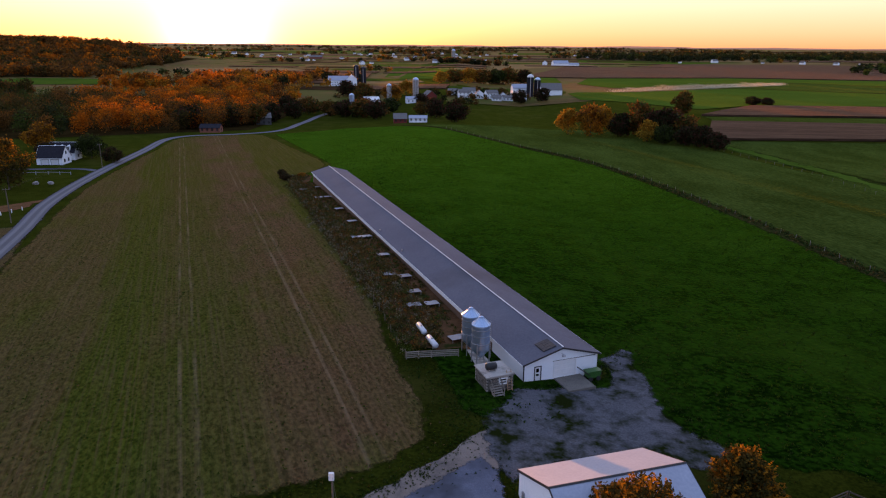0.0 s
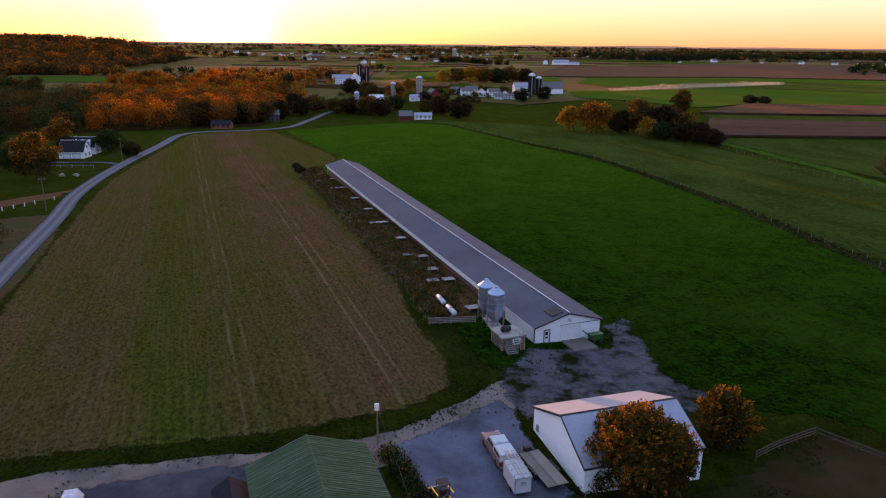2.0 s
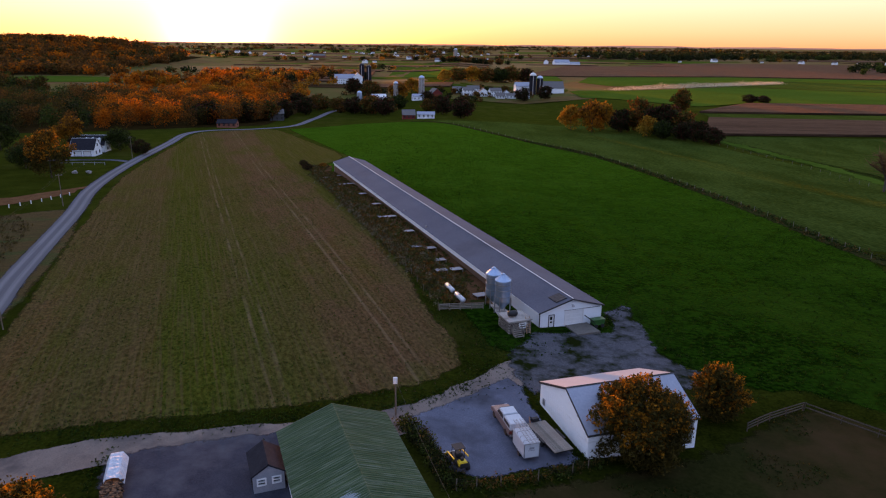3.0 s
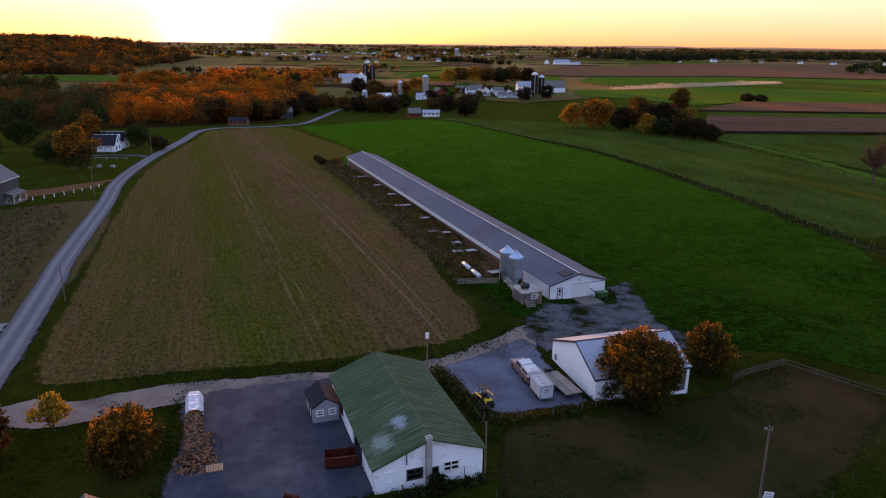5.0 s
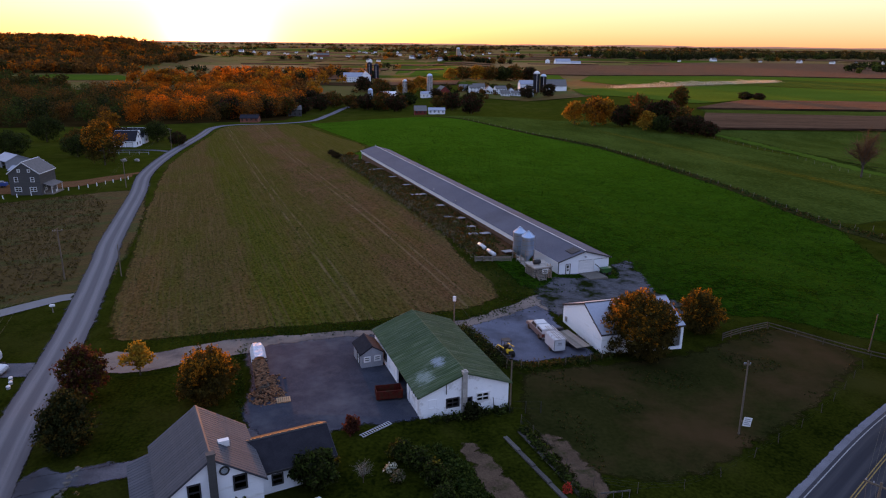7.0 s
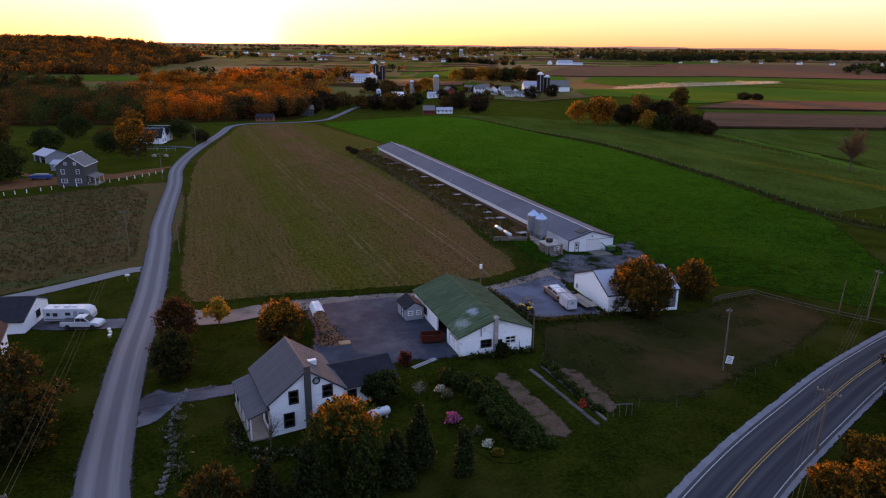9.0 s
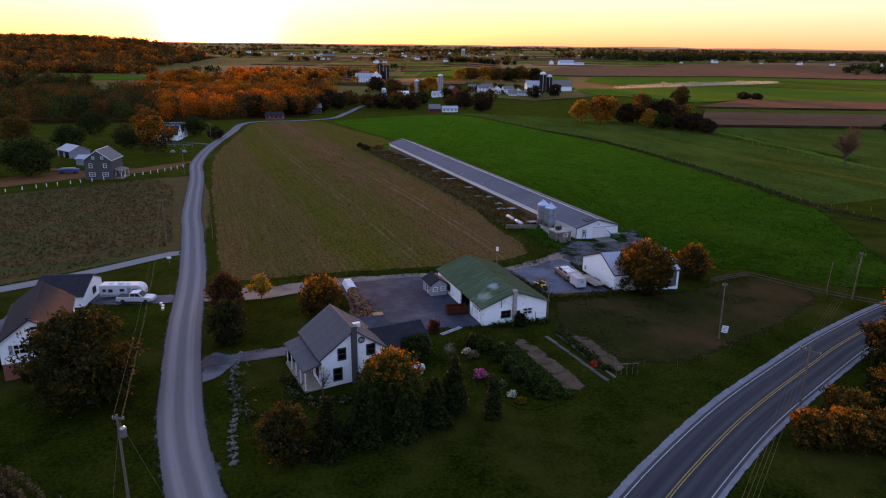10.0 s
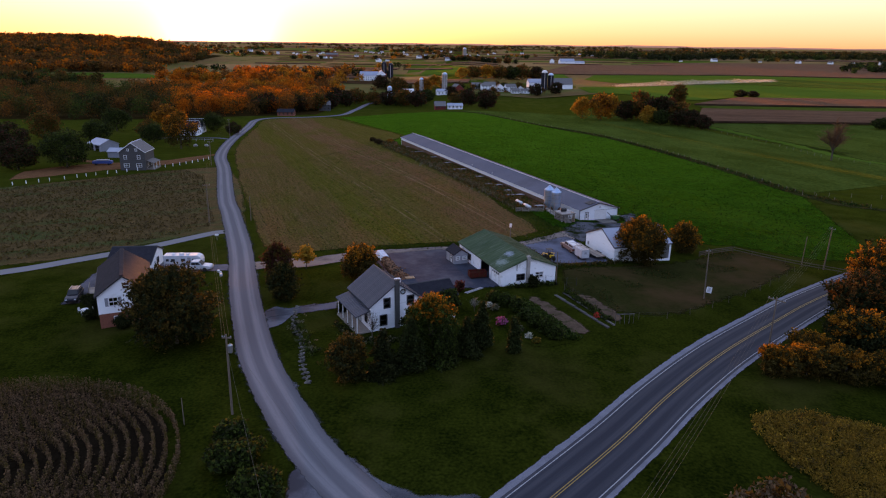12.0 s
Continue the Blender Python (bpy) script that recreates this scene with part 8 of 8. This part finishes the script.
def tufts(name, label, spots, size, h, cards, mats, seed, category="weeds", weights=None):
    """Low plants too many to count, joined by leaf colour."""
    rng = np.random.default_rng(seed)
    pick = rng.choice(len(mats), len(spots), p=weights)
    for i, k in enumerate(mats):
        lobes = []
        for (x, y), hh in zip(np.array(spots)[pick == i], h * rng.uniform(0.5, 1.4, len(spots))):
            lobes.append((x, y, land(x, y) + 0.05 + hh * 0.5, hh * 0.55, hh * 0.55, hh * 0.5))
        if lobes:
            pts = leaf_cards(rng, cards * len(lobes), lobes, size, 0.3)
            tagged(new(name, cards_mesh(name, pts, k)), label, category, kind="stuff")



def along(points, n, spread, seed):
    rng = random.Random(seed)
    line = spline(points, 1.0)
    return [(p.x + rng.gauss(0, spread), p.y + rng.gauss(0, spread)) for p in (rng.choice(line) for _ in range(n))]


inner = [(6.2, 81), (10.5, 84), (9.5, 93), (-6, 131), (-23, 172), (-39, 213), (-39, 225), (-47.5, 226.5), (-41, 205), (-20, 148), (-5, 109)]
tufts("weeds", "tangled olive and brown weeds on the strip", scatter(inner, 5200, 21), 0.14, 0.65, 11, ["weed", "leaf_green", "weed_pale", "leaf_rust"], 21, weights=[0.50, 0.22, 0.10, 0.18])
tufts("weeds", "pale seeding weeds along the old fence", along([(1, 96), (-5, 111), (-13, 133), (-22, 156)], 330, 1.1, 22), 0.13, 0.9, 16, ["weed_pale", "weed"], 22, weights=[0.6, 0.4])
tufts("weeds", "pale seeding weeds along the old fence", along([(5.6, 80), (0, 97), (-20, 150), (-42, 207)], 500, 0.8, 23), 0.13, 0.6, 9, ["weed_pale", "weed", "leaf_green"], 23, weights=[0.15, 0.5, 0.35])
tufts("weeds", "low weeds between the wall and the old fence", scatter([(14, 85), (9.5, 94), (-6, 132), (-23, 173), (-37.5, 211), (-35, 212), (-19, 174), (-2, 134)], 1500, 103), 0.13, 0.32, 9, ["weed", "leaf_green", "leaf_rust"], 104, weights=[0.45, 0.35, 0.20])
# rank grass along edges of lanes and fields
HAY = [(15, 62), (24, 66), (33, 83), (37, 88), (41, 63), (52, 58.5), (66, 49), (80, 50), (97, 122), (88, 183), (66, 274), (20, 340), (-50, 330), (-40, 240), (-22, 178), (0, 118), (8, 98)]
hay_rng = random.Random(80)
hay_spots = [(x, y) for x, y in scatter(HAY, 90000, 81) if hay_rng.random() < (52.0 / (y + 8.0)) ** 1.5]
hay_spots = [(x, y) for x, y in hay_spots if (x - 25.65) * 0.926 + (y - 76.5) * 0.378 > 6.5 or y < 70]
tufts("hay_clumps", "leafy clumps of growing hay", hay_spots, 0.10, 0.14, 5, ["alfalfa", "grass_blade"], 83, "grass", [0.9, 0.1])
STUB = [(-43, 41), (-24, 43), (-9.3, 45), (2.8, 49), (9, 54), (12.5, 60), (11, 69), (5, 78), (-5, 109), (-20, 148), (-41, 205), (-46, 224), (-70, 230), (-111, 228), (-100, 187), (-87, 151), (-69, 101), (-60, 80), (-48, 48)]
row_rng = random.Random(84)
stub_spots = []
for k in range(-75, 95):
    off = k * 0.95
    gain = 0.20 + 0.30 * noise.noise(Vector((k * 0.21, 3.1, 0.0))) + (0.10 if k % 2 else 0.0)
    u = 0.0
    while u < 240:
        u += 0.55 + 0.012 * u * 0.4
        if -3.5 < off + 3.25 < 3.0 or (off + 3.25 > 3.0 and off + 3.25 < 16 and k % 2):
            continue
        x, y = off * 0.926 + AXIS.x * u - 12 + row_rng.gauss(0, 0.05), off * 0.378 + AXIS.y * u + 38 + row_rng.gauss(0, 0.1)
        if row_rng.random() < gain + 0.45 * noise.noise(Vector((x * 0.07, y * 0.05, 1.7))) and inside(STUB, x, y):
            stub_spots.append((x, y))
tufts("stubble_rows", "rows of pale cut stubble", stub_spots, 0.075, 0.10, 4, ["straw", "alfalfa"], 85, "stubble", [0.75, 0.25])
tufts("aftermath", "green regrowth between the stubble rows", scatter(STUB[:12] + STUB[15:], 9000, 86), 0.08, 0.08, 3, ["alfalfa", "grass_blade"], 86, "grass", [0.7, 0.3])
tufts("yard_weeds", "weeds and grass creeping over the gravel edge", along([(-30, 40), (-9.5, 44.2), (1.5, 48), (10, 54)], 500, 0.35, 91) + along([(8.5, 35.5), (12, 35), (20, 38), (21.5, 42)], 300, 0.5, 92) + along([(-25.3, 38), (-24.5, 33), (-22, 26), (-20, 18)], 200, 0.35, 93) + along([(15.5, 66), (20, 72.5), (30, 77), (35, 86)], 420, 0.9, 87) + along([(37.5, 88), (38, 76), (40, 66), (45, 57)], 420, 0.8, 88) + along([(16, 58), (18.5, 51.5), (24, 56), (34, 58)], 260, 1.0, 89), 0.07, 0.10, 7, ["grass_blade", "alfalfa"], 90, "weeds", [0.6, 0.4])
tufts("field_verge", "grass creeping into the edge of the stubble", along([(-36, 41.5), (-24, 43), (-9.3, 45), (2.8, 49.2), (9.6, 54), (13, 60.5), (12, 69), (6.4, 78)], 2400, 1.5, 94), 0.07, 0.10, 5, ["grass_blade", "alfalfa"], 95, "grass", [0.6, 0.4])
tufts("rank_grass", "rank grass and weeds in the paddock", [(x, y) for x, y in scatter([(10, 33), (36, 44), (50, 55), (56, 42), (32, 18), (16, 13)], 5200, 26) if noise.noise(Vector((x * 0.16, y * 0.16, 5.0))) > 0.24], 0.07, 0.11, 6, ["grass_blade", "leaf_olive", "weed"], 26, "grass", [0.6, 0.3, 0.1])
tufts("rank_grass", "rank brown grass of the meadow", scatter([(-148, 106), (-107, 150), (-95, 138), (-81, 104), (-71, 80), (-66, 68), (-69, 62), (-77, 51), (-98, 36), (-140, 24), (-200, 50)], 15000, 27), 0.15, 0.20, 5, ["weed", "straw", "leaf_olive"], 27, "grass", [0.50, 0.32, 0.18])
tufts("margin_weeds", "rank grass and dark weeds under the pasture fence", along([(107, 104), (96.6, 126.9), (88.4, 183), (66.3, 275.7), (40, 322)], 1500, 1.1, 101), 0.20, 0.34, 7, ["leaf_green", "weed", "grass_blade"], 102, "weeds", [0.25, 0.35, 0.40])
tufts("hedge_weeds", "dark overgrown hedge between barn and gravel yard", along([(3.4, 44.2), (5.6, 40.6), (7.2, 37.4), (8.2, 34.6)], 420, 0.55, 96), 0.12, 0.85, 12, ["leaf_dark", "leaf_green", "weed"], 97, "hedge", [0.5, 0.35, 0.15])
tufts("fence_weeds", "dry weeds along the gravel yard fence", along([(8.9, 33.8), (13, 35), (20, 38), (23, 40.2)], 260, 0.5, 98), 0.10, 0.45, 9, ["weed", "leaf_green", "leaf_dark"], 99, "weeds", [0.45, 0.3, 0.25])
# ---------------------------------------------------------------- crops near the road
def row_loop(cx, cy, straight_w, straight_s, radius):
    """Rows that run along the west, swing round a corner and go south."""
    pts = []
    n = int(straight_w)
    for i in range(n):
        pts.append((cx - straight_w + i, cy + radius))
    m = max(4, int(radius * 1.57))
    for i in range(m + 1):
        a = math.pi / 2 * (1 - i / m)
        pts.append((cx + radius * math.cos(a), cy + radius * math.sin(a)))
    for i in range(int(straight_s)):
        pts.append((cx + radius, cy - i))
    return pts


crng = np.random.default_rng(50)


def crop(name, label, loops, gap, h, size, cards, mats, category):
    bins = {k: [] for k in mats}
    for lp in loops:
        line = spline(lp, gap)
        for p in line:
            x, y = p.x + crng.normal() * 0.05, p.y + crng.normal() * 0.05
            hh = h * crng.uniform(0.85, 1.12)
            lb = [(0, 0, hh * 0.35, 0.07, 0.07, hh * 0.35), (0, 0, hh * 0.75, 0.07, 0.07, hh * 0.25)]
            pts = leaf_cards(crng, cards, lb, size, 0.2)
            pts += np.array([x, y, land(x, y)])
            bins[mats[int(crng.integers(len(mats)))]].append(pts)
    for k, lst in bins.items():
        tagged(new(name, cards_mesh(name, np.concatenate(lst), k)), label, category, kind="stuff")


loops = [row_loop(-56, -35.5, 34, 30, 22.2 - k * 1.16) for k in range(18)]
crop("corn_rows", "tall dry brown corn in curved rows", loops, 0.20, 1.60, 0.09, 24, ["corn_leaf", "corn_leaf", "weed"], "corn")
patch("corn_ground", [(-92, -13.5), (-56, -13.2), (-46, -15.5), (-38.5, -22), (-34.2, -32), (-33.6, -66), (-92, -66)], "tilth", 0.04, 5.0, "bare earth between the corn rows", category="earth")
bean_spots = scatter([(24.8, -19.4), (25.6, -17.2), (28, -15.8), (33.5, -15.2), (40.2, -17.6), (56, -24), (60, -45), (36, -45), (28, -30.8), (25.7, -26.0)], 9500, 51)
tufts("crop_patch", "dense patch of ripening yellow-green crop", bean_spots, 0.10, 0.72, 15, ["bean_leaf", "leaf_gold", "weed"], 52, "crop", [0.82, 0.08, 0.10])
crop("corn_rows", "short strip of dry reddish corn", [[(17.0 + k * 0.9, -33 + 0.5 * k), (18.5 + k * 0.9, -36), (21 + k * 0.9, -42)] for k in range(8)], 0.34, 1.6, 0.26, 9, ["corn_leaf", "leaf_rust"], "corn")

# ---------------------------------------------------------------- kitchen garden
patch("garden_bed", [(-3.6, 14.6), (3.0, 15.8), (9.3, 2.6), (6.4, -1.2), (2.6, -2.4), (-1.0, 3.0)], "grass", 0.07, 2.0, "dark planted garden bed", smooth_edge=2.0, category="garden bed")
patch("garden_soil", [(2.6, 15.8), (5.1, 16.3), (8.3, 10.6), (11.2, 4.0), (8.5, 2.0), (5.2, 9.2)], "garden_earth", 0.085, 2.0, "strip of bare garden soil", ragged=0.3, smooth_edge=1.2, category="garden bed")
patch("garden_path", [(11.1, 18.8), (13.8, 18.6), (17.3, 10.2), (14.6, 8.2)], "garden_earth", 0.085, 2.0, "strip of trodden brown garden path", ragged=0.3, smooth_edge=1.5, category="path")
patch("garden_soil", [(9.4, 18.7), (10.8, 19.2), (15.6, 9.6), (14.2, 8.0)], "garden_earth", 0.08, 2.0, "dark flower bed soil", ragged=0.2, smooth_edge=1.5, category="garden bed")
for (xa, ya), (xb, yb), w in (((7.8, 17.6), (14.0, 5.7), 0.45), ((9.3, 18.8), (15.1, 6.8), 0.3)):
    d = Vector((xb - xa, yb - ya, 0))
    bd = thing("bed_edging", "grey weathered timber edging of the garden bed", "edging", on_land(xa, ya, math.degrees(math.atan2(d.y, d.x))))
    n = 5
    for k in range(n):
        p = Vector((xa, ya, 0)) + d * ((k + 0.5) / n)
        dz = land(p.x, p.y) - land(xa, ya)
        bx("plank", bd, "old_timber", d.length * k / n, d.length * (k + 1) / n - 0.02, -w / 2, w / 2, dz - 0.1, dz + 0.17)
hedge_line = [(-2.4, 12.8), (-0.8, 11.4), (1.0, 9.2), (2.0, 6.6), (3.2, 4.0), (4.6, 1.8), (5.6, 0.6)]
for i, (x, y) in enumerate(hedge_line):
    tree("garden_bush", "rounded dark green bush along the vegetable bed", at(x, y), 1.9 + 0.3 * (i % 3), 1.35, "leaf_green", 1500, 0.15, 200 + i, low=0.05, lobes=10, category="bush", group="bushes along the vegetable bed", mix=("leaf_dark", 0.35))
tufts("vegetables", "rows of leafy green vegetables", along([(1.5, 14.2), (4.6, 7.4), (8.1, 1.1)], 420, 0.5, 60) + along([(3.0, 12.4), (5.4, 7.6), (7.4, 3.2)], 380, 0.3, 61), 0.16, 0.45, 8, ["leaf_green", "grass_blade"], 60, "vegetables", [0.7, 0.3])
tufts("flower_bed", "mixed dark green garden plants", along([(9.9, 18.6), (11.8, 14.4), (14.3, 9.0)], 190, 0.28, 63), 0.15, 0.55, 9, ["leaf_green", "leaf_dark"], 63, "plants", [0.6, 0.4])
for nm, lab, mt, x, y, r in (("pink_flower_bush", "round bush in bright pink flower", "pink_bloom", -1.6, 4.2, 0.95), ("white_flower_bush", "bush with white flower heads", "white_bloom", -3.2, 10.8, 0.55),
                             ("white_flower_bush", "bush with white flower heads", "white_bloom", 2.0, 0.2, 0.6), ("red_flower_bush", "low bush in red flower", "red_bloom", 13.0, 9.6, 0.5),
                             ("grey_bush", "silver-grey leafy garden bush", "weed_pale", -2.3, 9.4, 0.9), ("yellow_flower_bush", "low golden flowering bush", "bean_leaf", 2.8, -1.2, 0.6), ("grey_bush", "silver-grey leafy garden bush", "weed_pale", 1.0, 2.4, 0.6)):
    tree(nm, lab, at(x, y), r * 1.3, r, mt, 700, 0.11, int(300 + x * 3 + y), low=0.05, lobes=8, category="flowering bush", mix=("leaf_green", 0.35), trunk_r=0.03)

# stone border on the lawn
rb = thing("rock_border", "row of rough grey stones edging the lawn", "rock border", on_land(-33, 9))
rinv = rb.matrix_basis.inverted()
bm = bmesh.new()
bmesh.ops.create_icosphere(bm, subdivisions=1, radius=0.5)
for v in bm.verts:
    v.co *= 0.8 + 0.35 * noise.noise(v.co * 2.3)
    v.co.z *= 0.7
rock = mesh_of("stone", bm, "stone")
rr = random.Random(70)
for x, y in along([(-32.6, 10.6), (-31.6, 4.4), (-29.0, -1.6), (-27.4, -8), (-25.4, -13.6)], 280, 0.20, 71):
    s = rr.uniform(0.25, 0.62)
    shared("stone", rock, rb, rinv @ on_land(x, y, rr.uniform(0, 360), 0.12 * s) @ Matrix.Diagonal((s, s * rr.uniform(0.7, 1.2), s * rr.uniform(0.6, 1.0), 1)))
tufts("flower_bed", "purple-grey autumn flowers between the stones", along([(-31.8, 6), (-29.4, -0.4), (-26.6, -6)], 130, 0.5, 72), 0.13, 0.4, 8, ["weed_pale", "leaf_dark", "leaf_green"], 72, "plants", [0.25, 0.25, 0.5])
tufts("flower_bed", "low garden plants round the farmhouse", along([(-24.6, 3), (-22, -1.6), (-18.4, -2.6), (-14.6, -1.2)], 240, 0.5, 73), 0.14, 0.5, 8, ["leaf_dark", "leaf_green", "weed_pale"], 73, "plants", [0.5, 0.35, 0.15])
tufts("flower_bed", "low plants along the barn gable", along([(0.6, 19.6), (4, 21), (8.2, 22.9)], 160, 0.25, 74), 0.14, 0.5, 9, ["leaf_dark", "leaf_green"], 74, "plants", [0.5, 0.5])
tree("shrub", "dark shrub under the barn window", at(4.4, 20.8), 1.9, 1.1, "leaf_dark", 900, 0.15, 75, low=0.05, lobes=8, category="shrub")

# ---------------------------------------------------------------- firewood
wp = thing("firewood_stack", "long stack of split firewood under a silver tarp", "firewood", on_land(-20.4, 29.0, 110.5, 0.09))
bm = bmesh.new()
prism(bm, [(-0.12, -0.06), (0.10, -0.09), (0.13, 0.05), (0.0, 0.12), (-0.11, 0.07)], "x", -0.22, 0.22)
log = mesh_of("log", bm, "log")
wr = random.Random(80)
rest = bmesh.new()
for i in range(1100):
    if i < 600:
        side = i % 3
        x = wr.uniform(-4.6, 2.6)
        y = wr.uniform(-0.55, 0.55) if side == 2 else (0.62 if side else -0.62) + wr.gauss(0, 0.07)
        z = wr.uniform(0.95, 1.15) if side == 2 else wr.uniform(0.1, 1.05)
        rot = (wr.gauss(0, 25), wr.gauss(0, 8), wr.gauss(90, 14))
    else:
        a = wr.random() * 6.28
        rad = wr.random() ** 0.6 * 1.9
        x, y = -5.4 + rad * math.cos(a) * 1.2, rad * math.sin(a) * 1.1 - 0.2
        if i % 3 == 0:                                  # spilled along the foot of the stack
            x, y, rad = wr.uniform(-4.4, -0.5), -0.75 - abs(wr.gauss(0, 0.55)), 1.8
        z = 0.1 + max(0, 0.95 - rad * 0.5) * wr.random()
        rot = (wr.uniform(0, 360), wr.gauss(0, 20), wr.uniform(0, 360))
    s = wr.uniform(0.5, 0.85)
    m = pose(x, y, z, *rot) @ Matrix.Diagonal((s, s, s, 1))
    if i % 4 == 0:
        shared("log", log, wp, m)
    else:
        vs = [rest.verts.new(m @ v.co) for v in log.vertices]
        for f in log.polygons:
            rest.faces.new([vs[k] for k in f.vertices])
tagged(part("log_heap", rest, "log", wp, "split logs heaped together"), kind="stuff")
bm = bmesh.new()
box(bm, -4.6, 6.3, -0.58, 0.58, 0.0, 0.95)
part("stack_core", bm, "bark", wp)
bm = bmesh.new()
nx, ny = 26, 9
grid = []
for i in range(nx + 1):
    row = []
    for j in range(ny + 1):
        u, v = 2.4 + 4.2 * i / nx, -1 + 2 * j / ny
        z = 1.42 - 0.75 * max(0, abs(v) - 0.62) / 0.38 + 0.10 * noise.noise(Vector((u * 2.2, v * 2.0, 1)))
        row.append(bm.verts.new((u, v * 0.92, z)))
    grid.append(row)
for i in range(nx):
    for j in range(ny):
        bm.faces.new((grid[i][j], grid[i + 1][j], grid[i + 1][j + 1], grid[i][j + 1]))
tp = part("tarp", bm, "tarp", wp, "crumpled silver tarp")
tp.modifiers.new("thickness", "SOLIDIFY").thickness = 0.02
pl = thing("pallet", "warm brown wooden pallet on the asphalt", "pallet", on_land(-16.2, 23.0, 20, 0.09))
for k in range(7):
    bx("slat", pl, "wood_new", -0.75 + k * 0.22, -0.58 + k * 0.22, -0.55, 0.55, 0.12, 0.15)
for y in (-0.5, 0.0, 0.42):
    bx("bearer", pl, "wood_new", -0.75, 0.74, y, y + 0.09, 0.0, 0.12)
gl = thing("lying_ladder", "white wooden ladder lying on the lawn", "ladder", on_land(-5.35, 17.6, 46, 0.03))
for y in (-0.28, 0.28):
    bx("rail", gl, "grey_paint", -1.9, 1.9, y - 0.03, y + 0.03, 0, 0.07)
for k in range(13):
    bx("rung", gl, "white_paint", -1.8 + k * 0.3, -1.74 + k * 0.3, -0.28, 0.28, 0.02, 0.08)

# odds and ends on the neighbouring lots
mb = thing("mailbox_stand", "white mailbox on a short post by the lane", "mailbox", on_land(-60.4, 53.6, 20))
bx("post", mb, "wood_grey", -0.06, 0.06, -0.06, 0.06, -0.3, 1.0)
bx("box", mb, "trim_white", -0.40, 0.40, -0.2, 0.2, 1.0, 1.36, soft=0.08)
for i, (x, y) in enumerate([(-51.7, 30.1), (-50.9, 28.9), (-50.4, 27.7)]):
    brl = thing("white_barrel", "small white barrel beside the drive", "barrel", on_land(x, y), "barrels at the drive")
    bm = bmesh.new()
    lathe(bm, [(0.20, 0), (0.24, 0.06), (0.25, 0.22), (0.24, 0.38), (0.19, 0.43)], 14)
    part("drum", bm, "trim_white", brl, smooth=True)
    bm = bmesh.new()
    lathe(bm, [(0.245, 0.18), (0.262, 0.19), (0.262, 0.25), (0.245, 0.26)], 14)
    part("hoop", bm, "black", brl)
pt = thing("patio_table", "round white patio table on the back lawn", "table", on_land(-65.9, 10.7))
bm = bmesh.new()
lathe(bm, [(0.0, 0.70), (0.53, 0.70), (0.56, 0.72), (0.53, 0.74), (0.0, 0.745)], 24)
part("tabletop", bm, "trim_white", pt)
bm = bmesh.new()
lathe(bm, [(0.24, -0.05), (0.22, 0.05), (0.05, 0.10), (0.045, 0.70)], 14)
part("pedestal", bm, "grey_paint", pt)
for turn in (40, 165, 285):
    ch = thing("patio_chair", "white patio chair beside the round table", "chair", on_land(-65.9 + 0.95 * math.cos(math.radians(turn)), 10.7 + 0.95 * math.sin(math.radians(turn)), turn + 180), "chairs at the patio table")
    bx("seat", ch, "trim_white", -0.22, 0.22, -0.22, 0.22, 0.40, 0.44, soft=0.015)
    bx("backrest", ch, "trim_white", -0.24, -0.20, -0.22, 0.22, 0.46, 0.88, soft=0.015)
    for x, y in ((-0.2, -0.2), (-0.2, 0.2), (0.2, -0.2), (0.2, 0.2)):
        bx("leg", ch, "grey_paint", x - 0.02, x + 0.02, y - 0.02, y + 0.02, -0.05, 0.40)
dk = thing("timber_deck", "small timber deck behind the white house", "deck", on_land(-68.2, 18.6, 116))
for k in range(10):
    bx("plank", dk, "wood_grey", -1.6 + k * 0.33, -1.30 + k * 0.33, -1.1, 1.1, 0.9, 0.96)
for x in (-1.5, 1.55):
    for y in (-1.0, 1.0):
        bx("post", dk, "wood_grey", x - 0.06, x + 0.06, y - 0.06, y + 0.06, -0.3, 1.9)
bx("rail", dk, "wood_grey", -1.6, 1.65, 0.97, 1.03, 1.82, 1.9)
for i, (x, y) in enumerate([(-122.3, 213.8), (-127.0, 213.3)]):
    bl = thing("lawn_boulder", "pale rounded boulder on the roadside lawn", "boulder", on_land(x, y, 30 * i, 0.35))
    bm = bmesh.new()
    bmesh.ops.create_icosphere(bm, subdivisions=2, radius=1.1)
    for v in bm.verts:
        v.co *= 0.85 + 0.3 * noise.noise(v.co * 1.2 + Vector((i * 7, 0, 0)))
        v.co.z *= 0.7
    part("rock", bm, "concrete", bl)

# dust drifting off the far hay field
drng = np.random.default_rng(90)
nd = 30000
along_d = drng.random(nd) ** 0.8
px, py = 160 + 245 * along_d, 702 + 165 * along_d
puff = np.array([0.55 + 0.9 * max(0.0, noise.noise(Vector((a * 17.0, 2.0, 0.0)))) for a in along_d])
high = (0.8 + 7.5 * puff * np.minimum(1, 0.25 + along_d * 2.2) * (1 - 0.55 * along_d)) * drng.random(nd) ** 1.5
base = np.array([land(x, y) for x, y in zip(px, py)])
cen = np.stack([px + drng.normal(size=nd) * 2.5, py + drng.normal(size=nd) * 6.0, base + 0.5 + high], 1)
au = drng.normal(size=(nd, 3)) * 0.10
av = drng.normal(size=(nd, 3)) * 0.10
tagged(new("dust_plume", cards_mesh("dust_plume", np.stack([cen - au, cen - av, cen + au, cen + av], 1).reshape(-1, 3), "dust")), "sunlit dust drifting over the far hay field", "dust", kind="stuff")
